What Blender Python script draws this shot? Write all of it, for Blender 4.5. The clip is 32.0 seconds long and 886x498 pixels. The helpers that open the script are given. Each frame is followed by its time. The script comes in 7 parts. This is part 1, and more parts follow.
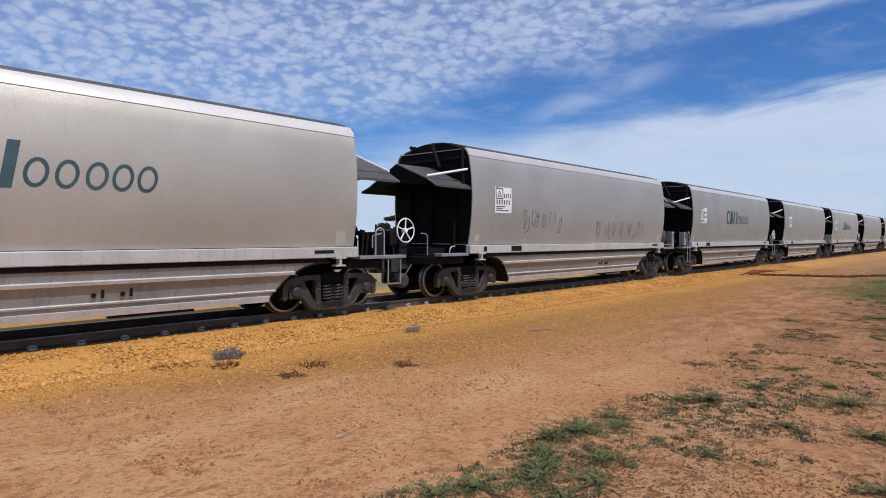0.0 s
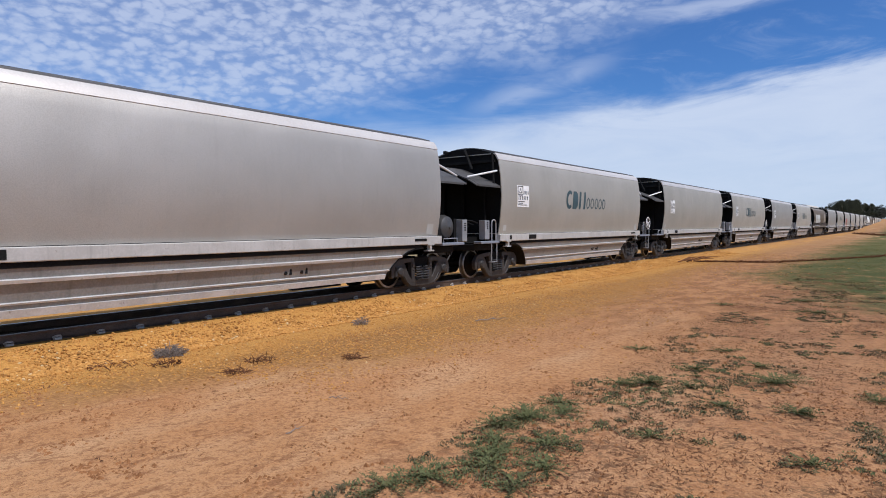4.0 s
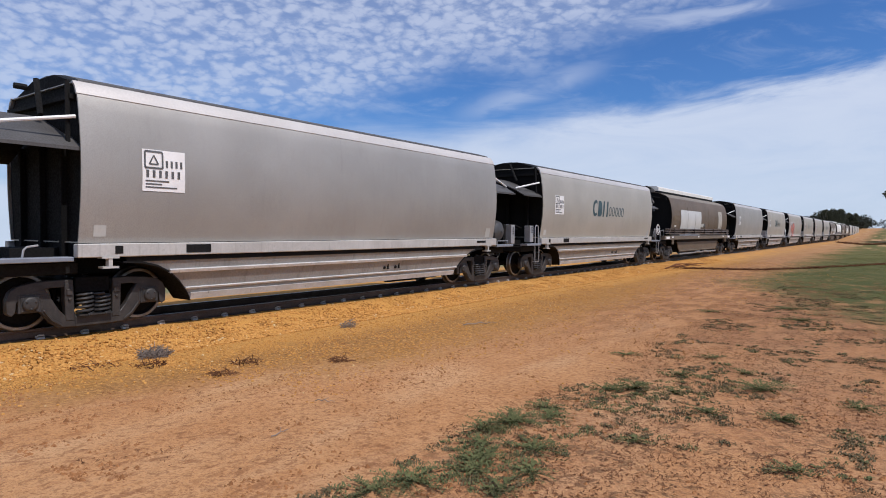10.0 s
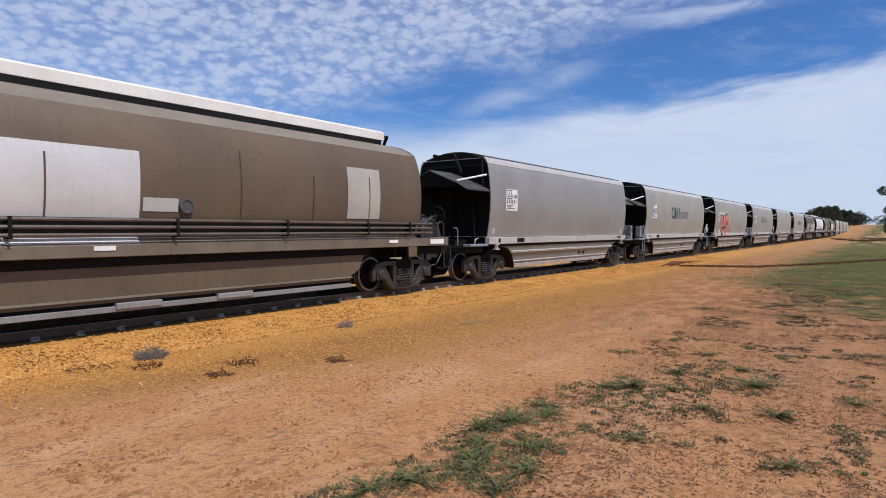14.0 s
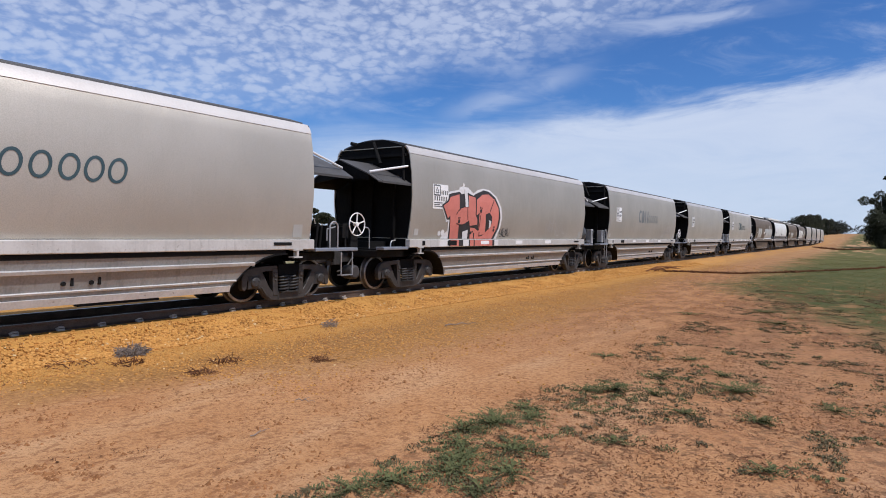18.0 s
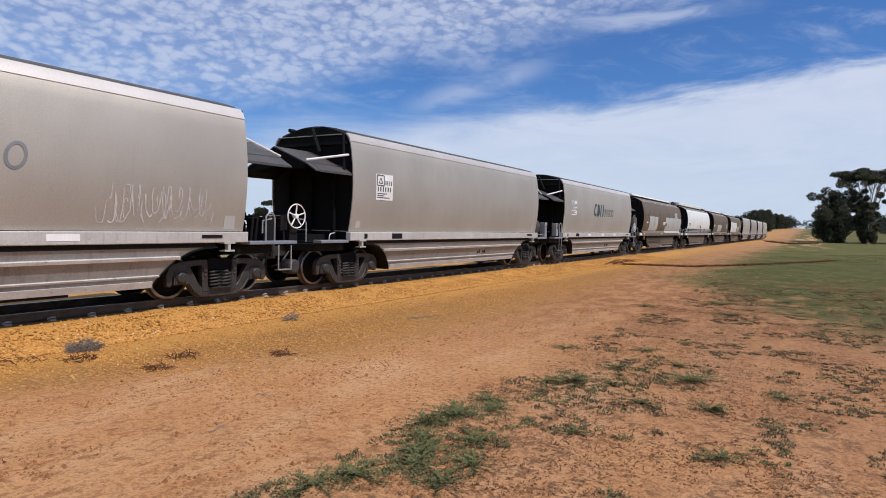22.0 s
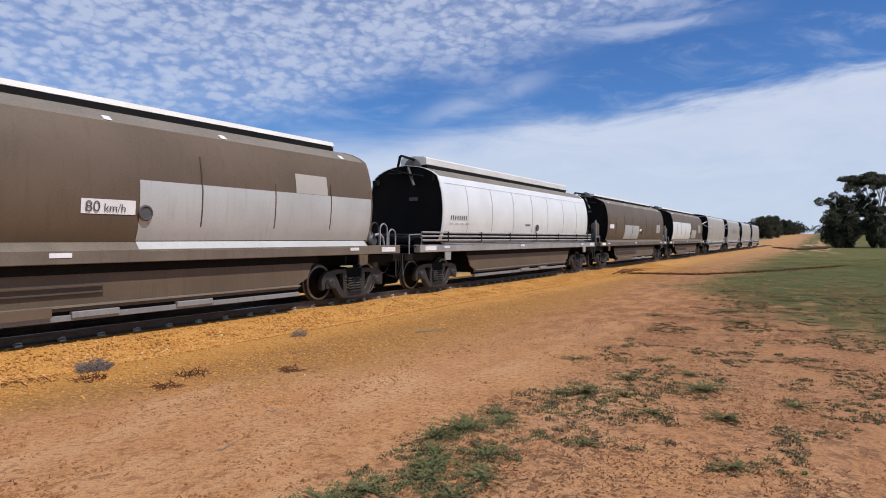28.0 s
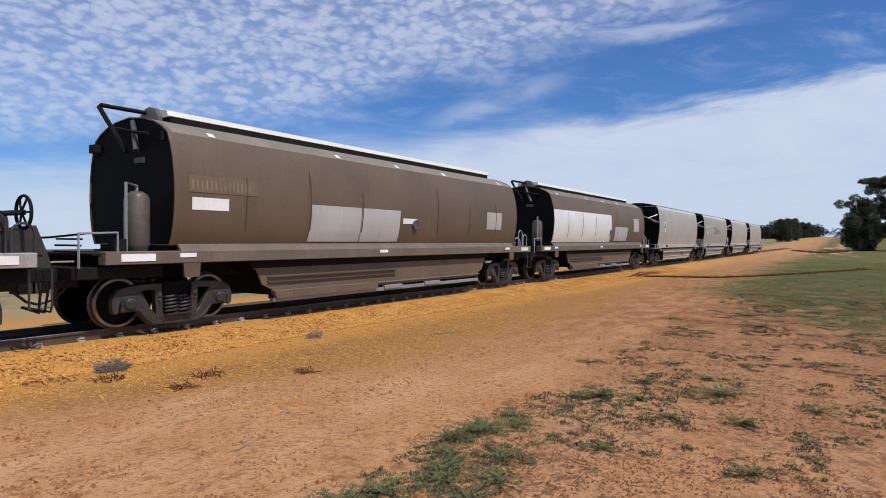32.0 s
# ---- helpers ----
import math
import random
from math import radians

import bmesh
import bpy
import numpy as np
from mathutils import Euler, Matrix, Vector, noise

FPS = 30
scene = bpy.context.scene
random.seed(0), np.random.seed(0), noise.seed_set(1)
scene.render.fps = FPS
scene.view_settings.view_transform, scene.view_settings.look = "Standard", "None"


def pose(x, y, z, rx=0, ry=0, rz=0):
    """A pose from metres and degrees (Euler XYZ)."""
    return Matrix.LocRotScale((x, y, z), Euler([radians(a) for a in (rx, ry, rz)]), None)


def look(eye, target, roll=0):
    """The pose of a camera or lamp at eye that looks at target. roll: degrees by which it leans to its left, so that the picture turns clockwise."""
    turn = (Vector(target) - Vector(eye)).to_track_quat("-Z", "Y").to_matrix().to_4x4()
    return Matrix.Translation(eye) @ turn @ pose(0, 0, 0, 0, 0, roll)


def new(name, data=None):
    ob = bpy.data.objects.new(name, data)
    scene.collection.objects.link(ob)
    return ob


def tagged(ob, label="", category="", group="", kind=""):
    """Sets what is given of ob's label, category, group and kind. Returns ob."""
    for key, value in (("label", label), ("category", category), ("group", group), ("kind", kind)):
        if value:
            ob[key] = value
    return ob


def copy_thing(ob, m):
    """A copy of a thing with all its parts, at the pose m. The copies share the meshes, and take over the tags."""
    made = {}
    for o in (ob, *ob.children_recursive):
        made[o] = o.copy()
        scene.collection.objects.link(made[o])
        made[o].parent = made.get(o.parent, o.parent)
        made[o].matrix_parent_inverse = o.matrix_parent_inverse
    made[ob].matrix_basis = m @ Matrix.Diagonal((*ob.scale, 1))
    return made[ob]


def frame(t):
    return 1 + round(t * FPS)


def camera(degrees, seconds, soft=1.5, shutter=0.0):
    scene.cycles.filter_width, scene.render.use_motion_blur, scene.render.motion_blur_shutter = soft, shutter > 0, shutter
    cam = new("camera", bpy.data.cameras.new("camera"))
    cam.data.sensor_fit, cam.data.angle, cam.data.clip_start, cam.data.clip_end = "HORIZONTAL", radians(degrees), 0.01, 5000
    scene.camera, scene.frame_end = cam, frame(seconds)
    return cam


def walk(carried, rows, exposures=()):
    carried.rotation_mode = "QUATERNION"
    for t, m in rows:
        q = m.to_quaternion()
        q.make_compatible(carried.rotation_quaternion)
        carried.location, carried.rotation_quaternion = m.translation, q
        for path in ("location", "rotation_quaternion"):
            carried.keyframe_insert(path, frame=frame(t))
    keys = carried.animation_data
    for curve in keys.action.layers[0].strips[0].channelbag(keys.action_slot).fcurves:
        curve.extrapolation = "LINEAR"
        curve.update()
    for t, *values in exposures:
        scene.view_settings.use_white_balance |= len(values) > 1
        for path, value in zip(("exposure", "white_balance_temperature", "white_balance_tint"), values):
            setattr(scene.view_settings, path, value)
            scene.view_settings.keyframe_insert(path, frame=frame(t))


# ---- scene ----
# Camera: held by hand at eye height, turning slowly to the right
cam = camera(71.29, 32.0, soft=0.95, shutter=0.0)
PATH = [
    (0.0, pose(0, 0, 1.87, 88.71, -0.28, 41.93)),
    (0.5, pose(0, 0, 1.87, 88.41, -0.40, 40.88)),
    (1.0, pose(0, 0, 1.87, 88.20, 0.18, 39.86)),
    (1.5, pose(0, 0, 1.87, 87.78, -0.14, 37.47)),
    (2.0, pose(0, 0, 1.87, 87.77, -0.21, 36.39)),
    (2.5, pose(0, 0, 1.87, 87.74, -0.23, 36.32)),
    (3.0, pose(0, 0, 1.87, 87.80, -0.18, 36.23)),
    (3.5, pose(0, 0, 1.87, 87.83, 0.09, 36.78)),
    (5.5, pose(0, 0, 1.87, 87.95, 0.54, 37.24)),
    (6.0, pose(0, 0, 1.87, 88.01, 0.60, 37.23)),
    (6.5, pose(0, 0, 1.87, 88.09, 0.56, 37.22)),
    (7.0, pose(0, 0, 1.87, 88.20, 0.64, 37.20)),
    (7.5, pose(0, 0, 1.87, 88.34, -0.17, 37.24)),
    (8.0, pose(0, 0, 1.87, 88.36, -0.37, 37.21)),
    (8.5, pose(0, 0, 1.87, 88.41, -0.21, 36.96)),
    (9.0, pose(0, 0, 1.87, 88.37, -0.32, 36.75)),
    (9.5, pose(0, 0, 1.87, 88.30, -0.28, 36.20)),
    (10.0, pose(0, 0, 1.87, 88.23, -0.44, 36.03)),
    (10.5, pose(0, 0, 1.87, 88.15, -0.35, 35.95)),
    (11.0, pose(0, 0, 1.87, 88.13, -0.15, 35.94)),
    (11.5, pose(0, 0, 1.87, 88.12, -0.28, 35.87)),
    (12.0, pose(0, 0, 1.87, 88.13, -0.21, 35.94)),
    (12.5, pose(0, 0, 1.87, 88.18, -0.28, 35.88)),
    (13.0, pose(0, 0, 1.87, 88.19, -0.00, 35.74)),
    (13.5, pose(0, 0, 1.87, 88.15, -0.09, 35.64)),
    (14.0, pose(0, 0, 1.87, 88.16, -0.07, 35.67)),
    (14.5, pose(0, 0, 1.87, 88.23, -0.80, 35.43)),
    (15.0, pose(0, 0, 1.87, 88.22, -1.17, 34.63)),
    (15.5, pose(0, 0, 1.87, 88.35, -1.25, 34.04)),
    (17.5, pose(0, 0, 1.87, 88.43, -1.47, 35.37)),
    (18.0, pose(0, 0, 1.87, 88.28, -1.17, 34.46)),
    (18.5, pose(0, 0, 1.87, 88.36, -1.48, 31.09)),
    (19.0, pose(0, 0, 1.87, 88.29, -1.44, 30.68)),
    (19.5, pose(0, 0, 1.87, 88.08, -1.22, 30.97)),
    (20.0, pose(0, 0, 1.87, 87.89, -1.18, 30.99)),
    (20.5, pose(0, 0, 1.87, 87.66, -1.16, 30.52)),
    (21.0, pose(0, 0, 1.87, 87.63, -1.35, 30.43)),
    (21.5, pose(0, 0, 1.87, 87.67, -1.29, 30.86)),
    (22.0, pose(0, 0, 1.87, 87.71, -1.42, 31.00)),
    (22.5, pose(0, 0, 1.87, 87.66, -1.31, 30.96)),
    (23.0, pose(0, 0, 1.87, 87.12, -2.02, 29.79)),
    (23.5, pose(0, 0, 1.87, 86.98, -2.19, 28.94)),
    (24.0, pose(0, 0, 1.87, 86.95, -2.61, 28.95)),
    (24.5, pose(0, 0, 1.87, 87.64, -1.62, 29.45)),
    (25.0, pose(0, 0, 1.87, 88.82, -0.94, 30.30)),
    (25.5, pose(0, 0, 1.87, 89.16, -0.26, 30.34)),
    (27.5, pose(0, 0, 1.87, 88.90, -0.10, 31.42)),
    (28.0, pose(0, 0, 1.87, 88.90, -0.24, 31.59)),
    (28.5, pose(0, 0, 1.87, 89.07, -0.18, 31.94)),
    (29.0, pose(0, 0, 1.87, 89.17, -0.36, 32.20)),
    (29.5, pose(0, 0, 1.87, 89.20, -0.28, 32.35)),
    (30.0, pose(0, 0, 1.87, 88.99, -0.27, 32.39)),
    (30.5, pose(0, 0, 1.87, 88.97, -0.41, 32.51)),
    (31.0, pose(0, 0, 1.87, 89.20, -0.51, 32.69)),
    (31.5, pose(0, 0, 1.87, 89.20, -0.44, 32.77)),
    (32.0, pose(0, 0, 1.87, 89.12, -0.32, 32.94)),
]
walk(cam, PATH, [(0, -0.08, 6150, 14), (1.5, 0.0, 6150, 14), (6, -0.02, 6150, 14), (9, -0.02, 6250, 15), (12, -0.01, 6350, 15), (13, 0.0, 6250, 15), (15, 0.0, 6350, 15), (18, -0.02, 6200, 15), (19.5, 0.0, 6450, 15), (21.5, 0.0, 6450, 15), (24, 0.0, 6250, 15), (28, -0.02, 6400, 15), (29, -0.13, 6350, 15), (30, -0.22, 6350, 15), (31, -0.16, 6350, 15), (32, -0.02, 6380, 15)])

# Way of the train along the track, in metres, by the half second (nought near 13 s)
TRAVEL = [
    -122.83, -117.67, -112.88, -107.77, -102.63, -97.58, -92.58, -87.25,
    -82.42, -77.63, -72.88, -68.15, -63.67, -58.87, -54.15, -49.42,
    -44.49, -40.05, -35.50, -30.92, -26.35, -22.13, -17.60, -13.16,
    -8.85, -4.53, 0.00, 4.38, 8.68, 12.94, 17.18, 21.10,
    25.27, 29.42, 33.53, 37.61, 41.56, 45.54, 49.50, 53.42,
    57.12, 61.02, 64.50, 68.20, 71.86, 75.71, 79.33, 83.02,
    86.67, 90.12, 93.72, 97.14, 100.58, 103.99, 107.36, 110.70,
    114.05, 117.36, 120.62, 123.75, 126.83, 130.01, 133.11, 136.28,
    139.63,
]

# ---- world, sun, exposure ----
SUN_AZ = radians(94)      # square to the line, from the camera's side
SUN_EL = radians(57)
SUN_WAY = Vector((math.sin(SUN_AZ) * math.cos(SUN_EL), math.cos(SUN_AZ) * math.cos(SUN_EL), math.sin(SUN_EL)))
sun = new("sun", bpy.data.lights.new("sun", "SUN"))
sun.data.energy, sun.data.angle, sun.data.color = 3.7, radians(0.6), (1.0, 0.96, 0.90)
sun.matrix_world = look(SUN_WAY * 50, (0, 0, 0))
scene.view_settings.exposure = 0.0


class Nodes:
    """A small builder for node trees."""

    def __init__(self, tree):
        self.tree = tree
        tree.nodes.clear()

    def add(self, kind, **values):
        node = self.tree.nodes.new(kind)
        for key, value in values.items():
            setattr(node, key, value)
        return node

    def put(self, value, socket):
        if isinstance(value, bpy.types.NodeSocket):
            self.tree.links.new(value, socket)
        elif isinstance(value, (tuple, list)) and len(value) == 3 and socket.type == "RGBA":
            socket.default_value = (*value, 1)
        else:
            socket.default_value = value

    def math(self, op, a, b=0.0, c=0.0, clamp=False):
        node = self.add("ShaderNodeMath", operation=op, use_clamp=clamp)
        for n, v in enumerate((a, b, c)):
            self.put(v, node.inputs[n])
        return node.outputs[0]

    def dot(self, a, b):
        node = self.add("ShaderNodeVectorMath", operation="DOT_PRODUCT")
        self.put(a, node.inputs[0]), self.put(tuple(b), node.inputs[1])
        return node.outputs["Value"]

    def step(self, value, low, high, to_low=0.0, to_high=1.0):
        node = self.add("ShaderNodeMapRange", interpolation_type="SMOOTHSTEP")
        for n, v in enumerate((value, low, high, to_low, to_high)):
            self.put(v, node.inputs[n])
        return node.outputs[0]

    def noise(self, where, scale, detail=4.0, rough=0.55, distortion=0.0):
        node = self.add("ShaderNodeTexNoise")
        if where is not None:
            self.put(where, node.inputs["Vector"])
        for key, v in (("Scale", scale), ("Detail", detail), ("Roughness", rough), ("Distortion", distortion)):
            node.inputs[key].default_value = v
        return node.outputs[0]

    def voronoi(self, where, scale, feature="F1", out="Distance"):
        node = self.add("ShaderNodeTexVoronoi", feature=feature)
        if where is not None:
            self.put(where, node.inputs["Vector"])
        node.inputs["Scale"].default_value = scale
        return node.outputs[out]

    def mix(self, k, a, b):
        node = self.add("ShaderNodeMix", data_type="RGBA")
        self.put(k, node.inputs[0]), self.put(a, node.inputs[6]), self.put(b, node.inputs[7])
        return node.outputs[2]

    def stretch(self, where, scale, turn=(0, 0, 0)):
        node = self.add("ShaderNodeMapping")
        self.put(where, node.inputs[0])
        node.inputs["Scale"].default_value, node.inputs["Rotation"].default_value = scale, turn
        return node.outputs[0]

    def bump(self, height, strength, distance):
        node = self.add("ShaderNodeBump")
        self.put(height, node.inputs["Height"])
        node.inputs["Strength"].default_value, node.inputs["Distance"].default_value = strength, distance
        return node.outputs[0]


def make_world():
    world = bpy.data.worlds.new("sky")
    scene.world, world.use_nodes = world, True
    n = Nodes(world.node_tree)
    sky = n.add("ShaderNodeTexSky", sky_type="NISHITA", sun_disc=False)
    sky.sun_elevation, sky.sun_rotation = SUN_EL, SUN_AZ
    sky.altitude, sky.air_density, sky.dust_density, sky.ozone_density = 250, 1.0, 0.6, 2.5
    way = n.add("ShaderNodeTexCoord").outputs["Generated"]
    up = n.dot(way, (0, 0, 1))
    east = n.dot(way, (0.8117, 0.5841, 0))
    place = n.add("ShaderNodeCombineXYZ")
    n.put(east, place.inputs[0]), n.put(n.math("MULTIPLY", up, 1.5), place.inputs[1]), n.put(n.dot(way, (-0.5841, 0.8117, 0)), place.inputs[2])
    place = place.outputs[0]
    wide = n.math("SUBTRACT", n.noise(place, 4.0, 5, 0.55), 0.5)
    wisp = n.math("SUBTRACT", n.noise(n.stretch(place, (0.45, 1.6, 1), (0, 0, 0.35)), 9.0, 7, 0.62, 0.6), 0.5)

    def above(base, slope, value=up):
        return n.math("SUBTRACT", value, n.math("ADD", base, n.math("MULTIPLY", east, slope)))

    # mackerel cloud in small cells, high to the west
    bent = n.add("ShaderNodeVectorMath", operation="ADD")
    shift = n.add("ShaderNodeVectorMath", operation="SCALE")
    curl = n.add("ShaderNodeTexNoise")
    n.put(place, curl.inputs["Vector"])
    curl.inputs["Scale"].default_value, curl.inputs["Detail"].default_value = 30.0, 3.0
    n.put(curl.outputs["Color"], shift.inputs[0])
    shift.inputs["Scale"].default_value = 0.035
    n.put(place, bent.inputs[0]), n.put(shift.outputs[0], bent.inputs[1])
    puff = n.step(n.voronoi(n.stretch(bent.outputs[0], (0.85, 1.2, 1), (0, 0, 0.3)), 54.0), 0.85, 0.15)
    cells = n.math("ADD", n.math("MULTIPLY", puff, 0.26), n.math("MULTIPLY", n.noise(n.stretch(place, (0.9, 1.3, 1), (0, 0, 0.25)), 40.0, 4, 0.6, 0.3), 0.74))
    ripple = n.noise(n.stretch(place, (0.7, 1.6, 1), (0, 0, -0.5)), 14.0, 4, 0.55, 0.4)
    field = n.math("ADD", above(0.242, 0.245), n.math("MULTIPLY", wide, 0.14))
    field = n.math("ADD", field, n.math("MULTIPLY", wisp, 0.06))
    field = n.step(field, -0.035, 0.05)
    grain = n.math("ADD", n.math("MULTIPLY", cells, 0.65), n.math("MULTIPLY", ripple, 0.35))
    mackerel = n.math("MULTIPLY", field, n.step(grain, 0.35, 0.62, 0.26, 0.70))
    # bank of cloud over the horizon, with a slanting upper edge
    edge = n.math("MULTIPLY", above(0.168, 0.105), -1.0)
    edge = n.math("ADD", edge, n.math("ADD", n.math("MULTIPLY", wide, 0.07), n.math("MULTIPLY", wisp, 0.075)))
    bank = n.math("MULTIPLY", n.step(edge, n.step(east, -0.1, 0.5, -0.03, -0.004), n.step(east, -0.1, 0.5, 0.07, 0.03)), n.step(wisp, -0.3, 0.15, 0.80, 0.97))
    # single streaks in the blue
    def streak(base, slope, wide_, start, stop, strength):
        line = n.math("ABSOLUTE", n.math("ADD", above(base, slope), n.math("MULTIPLY", wisp, 0.035)))
        body = n.math("MULTIPLY", n.step(line, wide_, 0.0), n.math("MULTIPLY", n.step(east, start, start + 0.12), n.step(east, stop, stop - 0.12)))
        return n.math("MULTIPLY", body, strength)
    thin = n.math("MAXIMUM", streak(0.284, 0.06, 0.020, 0.10, 0.52, 0.55), streak(0.172, 0.34, 0.034, -0.02, 0.28, 0.42))
    thin = n.math("MULTIPLY", thin, n.step(ripple, 0.36, 0.60, 0.35, 1.0))
    veil = n.math("MULTIPLY", n.step(wisp, 0.0, 0.28), 0.38)
    cloud = n.math("MAXIMUM", n.math("MAXIMUM", mackerel, bank), n.math("MAXIMUM", thin, veil))
    haze = n.step(up, 0.13, -0.02, 0.0, 0.45)
    cloud = n.math("MAXIMUM", cloud, haze)
    deep = n.add("ShaderNodeVectorMath", operation="MULTIPLY")
    n.put(sky.outputs[0], deep.inputs[0]), n.put((0.51, 0.88, 1.34), deep.inputs[1])
    shade = n.mix(n.step(up, 0.0, 0.35), (7.2, 8.5, 10.0), (7.7, 8.6, 10.2))
    colour = n.mix(cloud, deep.outputs[0], shade)
    back = n.add("ShaderNodeBackground")
    n.put(colour, back.inputs[0])
    back.inputs[1].default_value = 0.081
    n.tree.links.new(back.outputs[0], n.add("ShaderNodeOutputWorld").inputs[0])


make_world()


# ---- materials ----
def material(name, colour, second=None, rough=0.6, metal=0.0, grain=40.0, patch=1.5, relief=0.0, wear=None, streaks=0.0, spec=0.5, dents=0.0):
    """A surface that varies between two colours in patches and in fine grain; wear: a third colour in spots; streaks: marks that run down."""
    mat = bpy.data.materials.new(name)
    mat.use_nodes = True
    n = Nodes(mat.node_tree)
    where = n.add("ShaderNodeTexCoord").outputs["Object"]
    second = second or tuple(c * 0.7 for c in colour)
    large, fine = n.noise(where, patch, 4), n.noise(where, grain, 3)
    k = n.math("ADD", n.math("MULTIPLY", large, 0.65), n.math("MULTIPLY", fine, 0.35))
    tone = n.mix(n.step(k, 0.35, 0.65), colour, second)
    if streaks:
        run = n.noise(n.stretch(where, (4, 5, 0.35)), 2.2, 5, 0.6)
        tone = n.mix(n.math("MULTIPLY", n.step(run, 0.52, 0.72), streaks), tone, tuple(c * 0.55 for c in second))
    if wear:
        spot = n.noise(where, patch * 5, 6, 0.7)
        tone = n.mix(n.step(spot, 0.60, 0.70), tone, wear)
    info = n.add("ShaderNodeObjectInfo").outputs["Random"]
    hue = n.add("ShaderNodeHueSaturation")
    n.put(n.math("ADD", 0.92, n.math("MULTIPLY", info, 0.16)), hue.inputs["Value"]), n.put(tone, hue.inputs["Color"])
    shader = n.add("ShaderNodeBsdfPrincipled")
    n.put(hue.outputs[0], shader.inputs["Base Color"])
    n.put(n.step(fine, 0.3, 0.7, rough * 0.85, min(1.0, rough * 1.15)), shader.inputs["Roughness"])
    shader.inputs["Metallic"].default_value = metal
    shader.inputs["Specular IOR Level"].default_value = spec
    if dents:
        n.put(n.bump(n.noise(n.stretch(where, (1, 1.0, 0.45)), 1.1, 3, 0.5), 0.5, dents), shader.inputs["Normal"])
    if relief:
        n.put(n.bump(k, 0.6, relief), shader.inputs["Normal"])
    n.tree.links.new(shader.outputs[0], n.add("ShaderNodeOutputMaterial").inputs[0])
    return mat


SILVER = material("silver_body", (0.570, 0.527, 0.452), (0.490, 0.452, 0.384), 0.62, 0.80, 60, 0.5, streaks=0.08, dents=0.05)
SILVER_DULL = material("dull_silver_body", (0.50, 0.474, 0.43), (0.425, 0.402, 0.362), 0.62, 0.80, 60, 0.5, streaks=0.10, dents=0.05)
CAPPING = material("pale_capping", (0.62, 0.585, 0.54), (0.53, 0.495, 0.455), 0.5, 0.4, 30, 1.0)
SILL = material("pale_sill", (0.53, 0.512, 0.475), (0.43, 0.41, 0.375), 0.5, 0.15, 30, 2.0, wear=(0.30, 0.27, 0.23), streaks=0.4)
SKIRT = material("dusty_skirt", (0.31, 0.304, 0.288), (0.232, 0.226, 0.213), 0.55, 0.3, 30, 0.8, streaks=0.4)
SKIRT_LIP = material("worn_skirt_edge", (0.60, 0.595, 0.575), (0.46, 0.455, 0.44), 0.5, 0.2, 30, 2.5, wear=(0.25, 0.23, 0.21))
# Soot plus shade put into the colour: sunless ends and canopy undersides go near-black.
END_DARK = material("sooty_shaded_end", (0.006, 0.0058, 0.0056), (0.004, 0.004, 0.004), 0.8, 0, 30, 2.0, spec=0.15)
CANOPY = material("canopy_steel", (0.10, 0.095, 0.09), (0.07, 0.066, 0.062), 0.6, 0.3, 40, 2.0)
IRON = material("grimy_cast_iron", (0.045, 0.041, 0.038), (0.026, 0.024, 0.022), 0.6, 0.1, 50, 6.0, 0.004, wear=(0.08, 0.068, 0.058))
TREAD = material("polished_wheel", (0.15, 0.138, 0.128), (0.08, 0.074, 0.068), 0.40, 0.6, 60, 6.0)
RIM = material("bright_worn_rim", (0.42, 0.40, 0.375), (0.22, 0.205, 0.19), 0.36, 0.75, 60, 5.0)
SPRING = material("dusty_coil_spring", (0.052, 0.049, 0.046), (0.03, 0.028, 0.026), 0.5, 0.3, 50, 6.0)
WHEEL = material("brown_wheel_plate", (0.012, 0.011, 0.0102), (0.008, 0.0074, 0.007), 0.8, 0.0, 40, 4.0, spec=0.12)
# Also colours the strips that stand for shade under sills, panels and hatch.
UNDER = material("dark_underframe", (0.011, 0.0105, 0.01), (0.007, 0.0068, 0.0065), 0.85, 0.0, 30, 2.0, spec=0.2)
RAILING = material("galvanised_rail", (0.42, 0.425, 0.43), (0.31, 0.315, 0.32), 0.45, 0.5, 40, 3.0)
PLATE = material("blue_grey_plate", (0.26, 0.285, 0.325), (0.20, 0.218, 0.25), 0.5, 0.3, 40, 3.0)
WHITE = material("white_paint", (0.82, 0.81, 0.79), (0.70, 0.69, 0.66), 0.5, 0, 40, 3.0)
DECAL = material("white_decal", (0.80, 0.79, 0.76), (0.72, 0.70, 0.67), 0.55, 0, 40, 3.0)
INK = material("faded_black_ink", (0.06, 0.06, 0.06), (0.12, 0.12, 0.12), 0.6, 0, 60, 6.0)
TEAL = material("dark_teal_paint", (0.026, 0.058, 0.068), (0.042, 0.080, 0.090), 0.5, 0, 60, 3.0)
TEAL_FADED = material("faded_teal_paint", (0.17, 0.19, 0.19), (0.24, 0.245, 0.24), 0.5, 0.2, 60, 3.0)
SALMON = material("salmon_spray_paint", (0.62, 0.20, 0.15), (0.54, 0.17, 0.13), 0.6, 0, 30, 3.0)
SPRAY_BLACK = material("black_spray_paint", (0.02, 0.018, 0.018), (0.035, 0.03, 0.03), 0.6, 0, 30, 3.0)
SPRAY_WHITE = material("white_spray_paint", (0.75, 0.74, 0.72), (0.64, 0.62, 0.60), 0.6, 0, 30, 3.0)
CHALK = material("chalky_scrawl", (0.55, 0.54, 0.51), (0.40, 0.39, 0.37), 0.7, 0, 60, 4.0)
